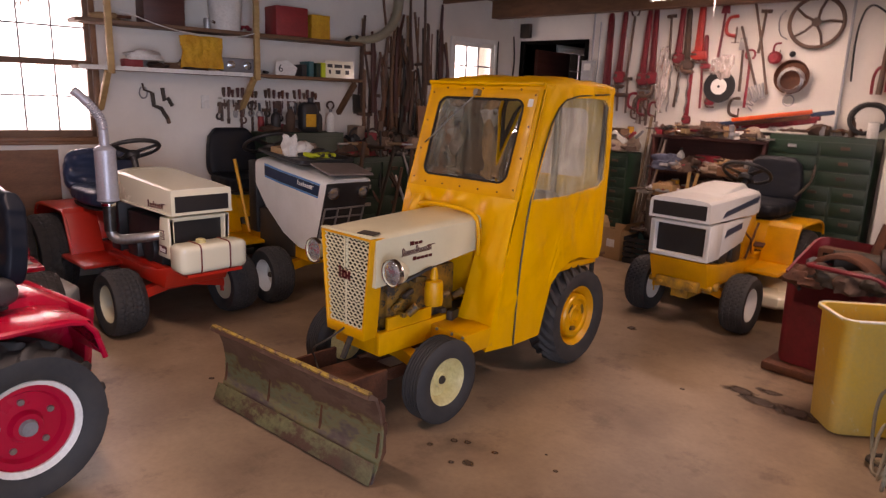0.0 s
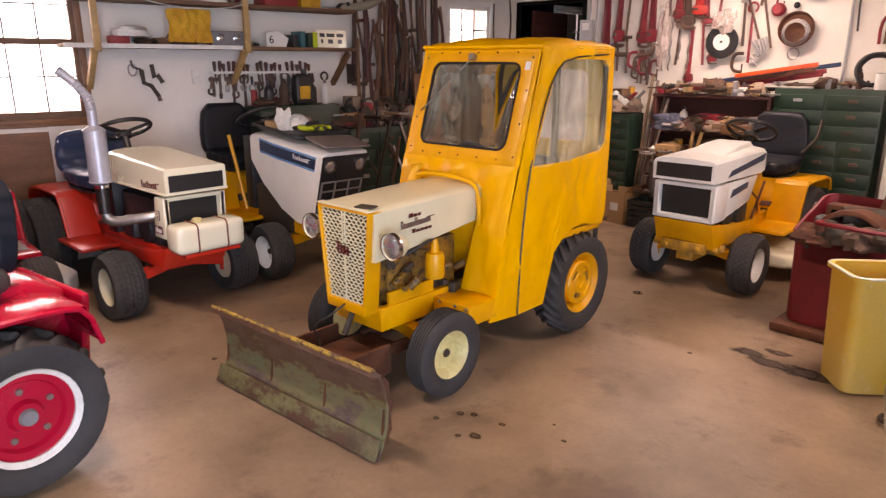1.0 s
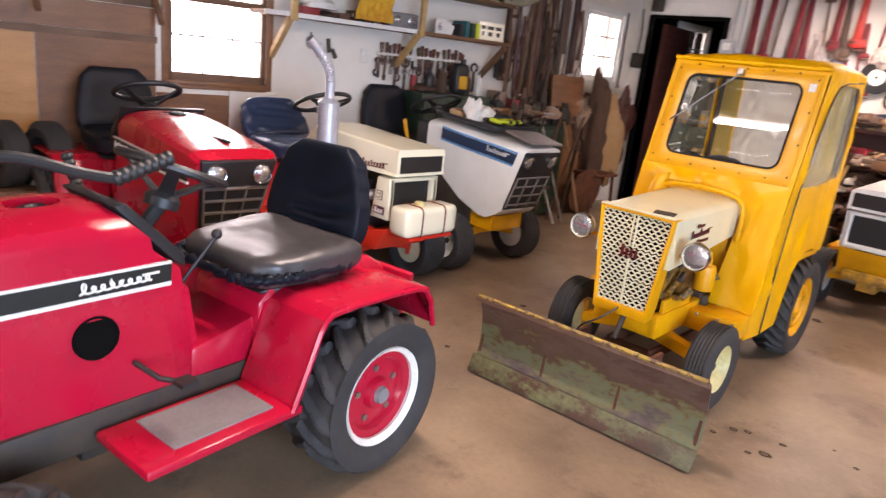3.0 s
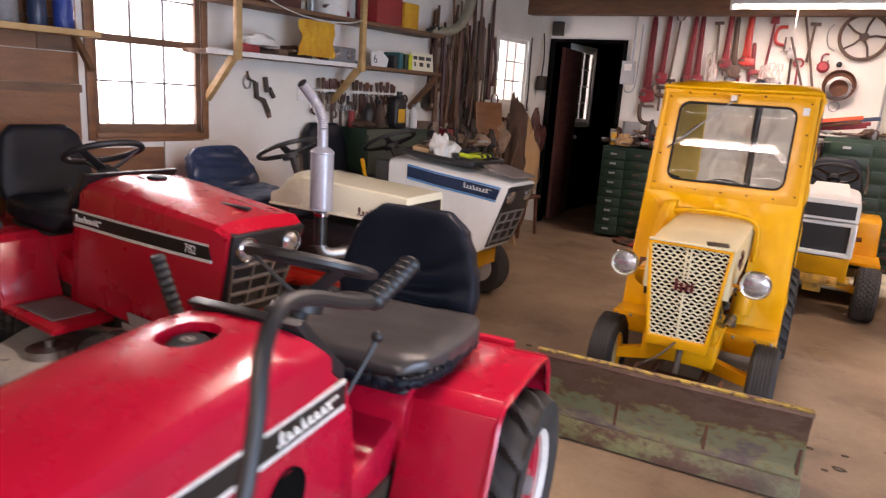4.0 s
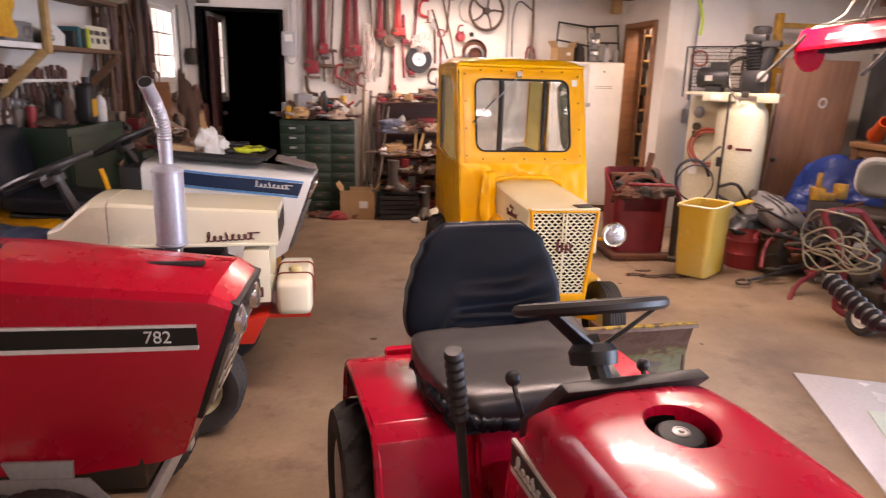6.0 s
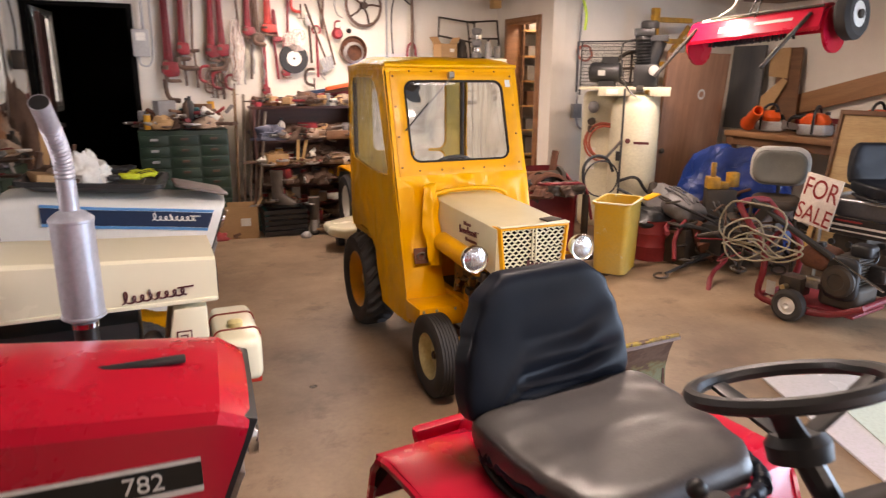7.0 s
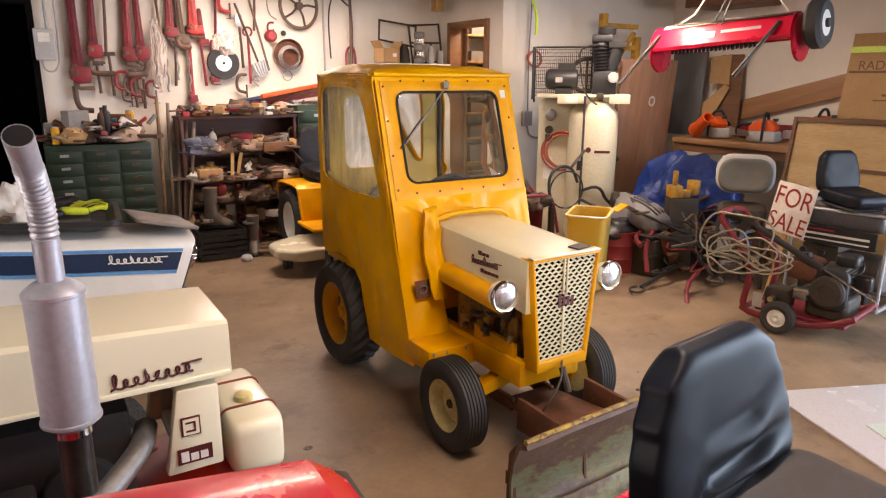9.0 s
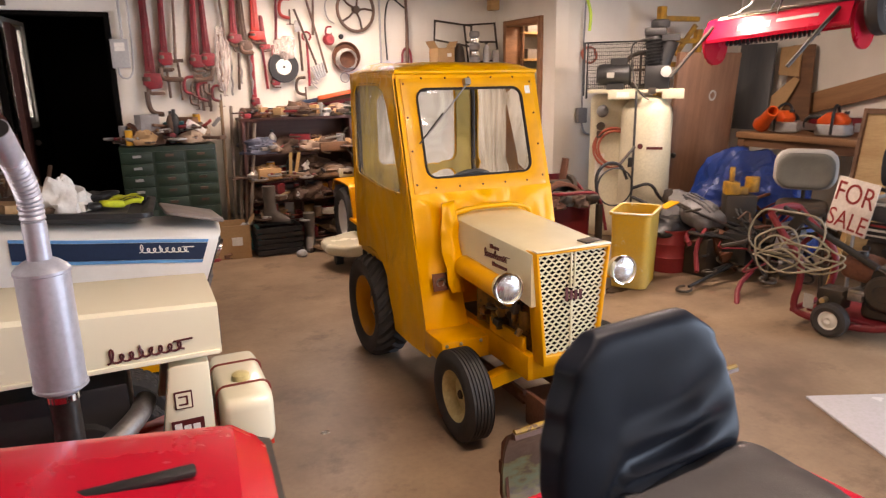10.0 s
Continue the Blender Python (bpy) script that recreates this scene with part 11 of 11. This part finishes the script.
part("top_panel", Builder().prism([(0.02, 0.127), (-0.07, 0.124), (-0.115, 0.10), (-0.118, 0.104), (-0.072, 0.129), (0.02, 0.132)], "x", -0.44, 0.10), PALE, sw, "worn pale top panel")
part("white_stripe", Builder().prism([(-0.143, 0.045), (-0.165, 0.0), (-0.169, 0.002), (-0.147, 0.047)], "x", -0.26, -0.02), DULL_WHITE, sw)
part("white_stripe", Builder().prism([(-0.143, 0.045), (-0.153, 0.025), (-0.157, 0.027), (-0.147, 0.047)], "x", 0.02, 0.3), DULL_WHITE, sw)
part("frame_rod", Builder().cyl((-0.35, -0.13, 0.12), (0.5, -0.13, 0.10), 0.009, seg=8), DARK, sw)
bb = Builder()
for k in range(60):
    x = -0.40 + 0.62 * k / 59
    bb.box((x, -0.05 + 0.08 * (k % 3) / 2, -0.062), (0.013, 0.02, 0.036 + 0.008 * (k % 2)), pose(0, 0, 0, 12 * ((k % 3) - 1), 8 * math.sin(k), 0))
tagged(part("brush", bb, BLACK, sw, "black bristle brush"), kind="stuff")
wl_ = part("wheel", Builder().cyl((0.56, 0.02, 0.03), (0.66, 0.02, 0.03), 0.085, seg=24), WHITE, sw)
part("tyre", Builder().lathe([(0.085, -0.05), (0.14, -0.055), (0.165, -0.03), (0.165, 0.03), (0.14, 0.055), (0.085, 0.05)], (0.61, 0.02, 0.03), (1, 0, 0), 32, loop=True), RUBBER, wl_)
part("wheel_hub", Builder().cyl((0.65, 0.02, 0.03), (0.68, 0.02, 0.03), 0.03, seg=14), DARK, wl_)
for x in (-0.5, 0.38):
    part("drawbar", Builder().tube([(x + 0.04, -0.14, 0.06), (x - 0.07, -0.29, -0.14), (x - 0.15, -0.4, -0.29)], 0.014, 8), DARK, sw)
for pts_ in ([(-0.42, 0, 0.12), (-0.2, 0, 0.22), (-0.02, 0, 0.64)], [(0.45, 0, 0.10), (0.3, 0, 0.3), (0.08, 0, 0.7)], [(-0.03, -0.14, 0.11), (0.05, -0.1, 0.3), (0.02, 0, 0.66)], [(0.02, -0.15, 0.08), (0.08, -0.1, 0.3), (0.05, 0, 0.66)]):
    part("hanger_rope", Builder().tube(pts_, 0.006, 6, smooth=1), PAPER if pts_[0][1] == 0 else BLACK_HOSE, sw)
# sheets on the floor
solo("plastic_sheet", Builder().prism([(1.27, -0.42), (2.65, -1.02), (2.2, -2.15), (0.80, -1.72)], "z", 0.0, 0.012), SHEET, "pale lavender rigid sheet lying on the floor", "sheet", bevel=0.002)
solo("glass_sheet", Builder().prism([(1.33, -0.86), (2.3, -1.25), (2.0, -2.0), (0.98, -1.6)], "z", 0.013, 0.018), GREEN_SHEET, "pale green sheet lying on the lavender sheet", "sheet")
# oil spots
rnd = random.Random(9)
for x, y, r_ in ((0.71, -0.195, 0.035), (0.66, -0.24, 0.02), (0.55, -0.1, 0.02), (0.60, -0.07, 0.025), (0.74, -0.05, 0.02), (0.9, 0.1, 0.015), (1.0, 0.02, 0.014), (0.5, -0.2, 0.02), (1.24, 1.42, 0.12), (1.38, 1.36, 0.14), (1.52, 1.35, 0.16), (1.36, 1.52, 0.08), (1.02, 1.2, 0.02), (-0.9, 0.3, 0.03), (0.35, 1.9, 0.05), (-0.75, -0.55, 0.02)):
    out = [(x + r_ * (1 + 0.4 * noise.noise(Vector((math.cos(a) * 2, math.sin(a) * 2, x * 9)))) * math.cos(a), y + (0.8 if r_ < 0.07 else 0.5) * r_ * (1 + 0.4 * noise.noise(Vector((math.cos(a) * 2, math.sin(a) * 2, y * 9)))) * math.sin(a)) for a in (2 * math.pi * k / 18 for k in range(18))]
    tagged(part("oil_spot", Builder().prism(out, "z", 0.0006, 0.0015 + 0.0004 * rnd.random()), STAIN), "dark oil spot on the concrete", "stain", "oil spots", "structure")
# what lies on the white tractor's hood
HT = pose(-1.66, 0.775, 0, 0, 0, 86) @ pose(0, 0.12, 0.985)
ty = thing("plastic_tray", HT @ pose(0, 0.0, 0, 4, 0, 0), "dark plastic tray of parts on the white hood", "tray")
part("tray_body", tub(0.38, 0.52, 0.44, 0.58, 0.03, 0.05, 0.006), BLACK, ty)
part("rib_row", Builder().span((-0.15, -0.2, 0.02), (0.15, 0.2, 0.026)), GREY, ty)
box("cut_carton", HT @ pose(-0.06, 0.2, 0.03, 8, 0, 25), (0.17, 0.12, 0.05), CARD, "flat cardboard carton in the tray", "carton")
lump("white_rag", HT @ pose(-0.02, 0.0, 0.03), (0.08, 0.07, 0.06), PAPER, "crumpled white plastic bag in the tray", "bag", 0.6, 3.3)
for gx, gy, ga in ((-0.05, -0.15, 20), (0.06, -0.17, -35)):
    gl = thing("work_glove", HT @ pose(gx, gy, 0.05, 0, 0, ga), "lime and black work glove in the tray", "glove", "gloves in the tray")
    part("palm", Builder().slab(rounded(0.08, 0.10, 0.03), 0.03, 0.012, pose(0, 0, 0.0, 8, 5, 0)), LIME, gl)
    part("cuff", Builder().slab(rounded(0.075, 0.05, 0.02), 0.026, 0.01, pose(0, 0.07, 0.0)), BLACK, gl)
    for k in range(4):
        part("finger", Builder().tube([(-0.03 + 0.02 * k, -0.04, 0.0), (-0.034 + 0.023 * k, -0.08, 0.01), (-0.036 + 0.024 * k, -0.105, 0.002)], 0.0105, 8, smooth=1), BLACK if k % 2 else LIME, gl)
    part("thumb", Builder().tube([(0.04, 0.0, 0.0), (0.065, -0.02, 0.008), (0.07, -0.05, 0.002)], 0.011, 8, smooth=1), LIME, gl)
lump("black_glove", HT @ pose(0.06, -0.08, 0.045), (0.06, 0.09, 0.03), BLACK, "black work glove in the tray", "glove", 0.45, 2.3)
lump("brown_paper", HT @ pose(0.02, 0.10, 0.03), (0.12, 0.1, 0.06), TAN_BAG, "crumpled brown paper in the tray", "paper", 0.6, 5.3)
lump("white_bag", HT @ pose(-0.10, 0.03, 0.03), (0.06, 0.06, 0.10), PAPER, "crumpled white plastic bag in the tray", "bag", 0.7, 9.3)
lump("dark_rag", HT @ pose(0.10, 0.20, 0.03), (0.09, 0.08, 0.04), BROWN_CLOTH, "oily brown rag in the tray", "rag", 0.5, 1.3)
# bent bar with a ribbed grip beside the near red tractor's hood
LV = near_red
part("lift_bar", Builder().tube([(0.33, -0.36, 0.40), (0.395, -0.23, 0.62), (0.40, -0.11, 0.92), (0.385, -0.06, 1.02), (0.366, -0.03, 1.09), (0.348, 0.025, 1.14), (0.346, 0.10, 1.135), (0.352, 0.21, 1.095), (0.355, 0.28, 1.08)], 0.0125, 10, smooth=2), BLACK, LV, "black bent lift bar")
gp = [(0.355 + 0.0006 * k, 0.275 + 0.0083 * k, 1.078 + 0.0028 * k) for k in range(17)]
part("lift_grip", Builder().tube(gp, [0.0155 + (0.004 if k % 2 else 0) for k in range(17)], 10), BLACK, LV, "ribbed black grip")
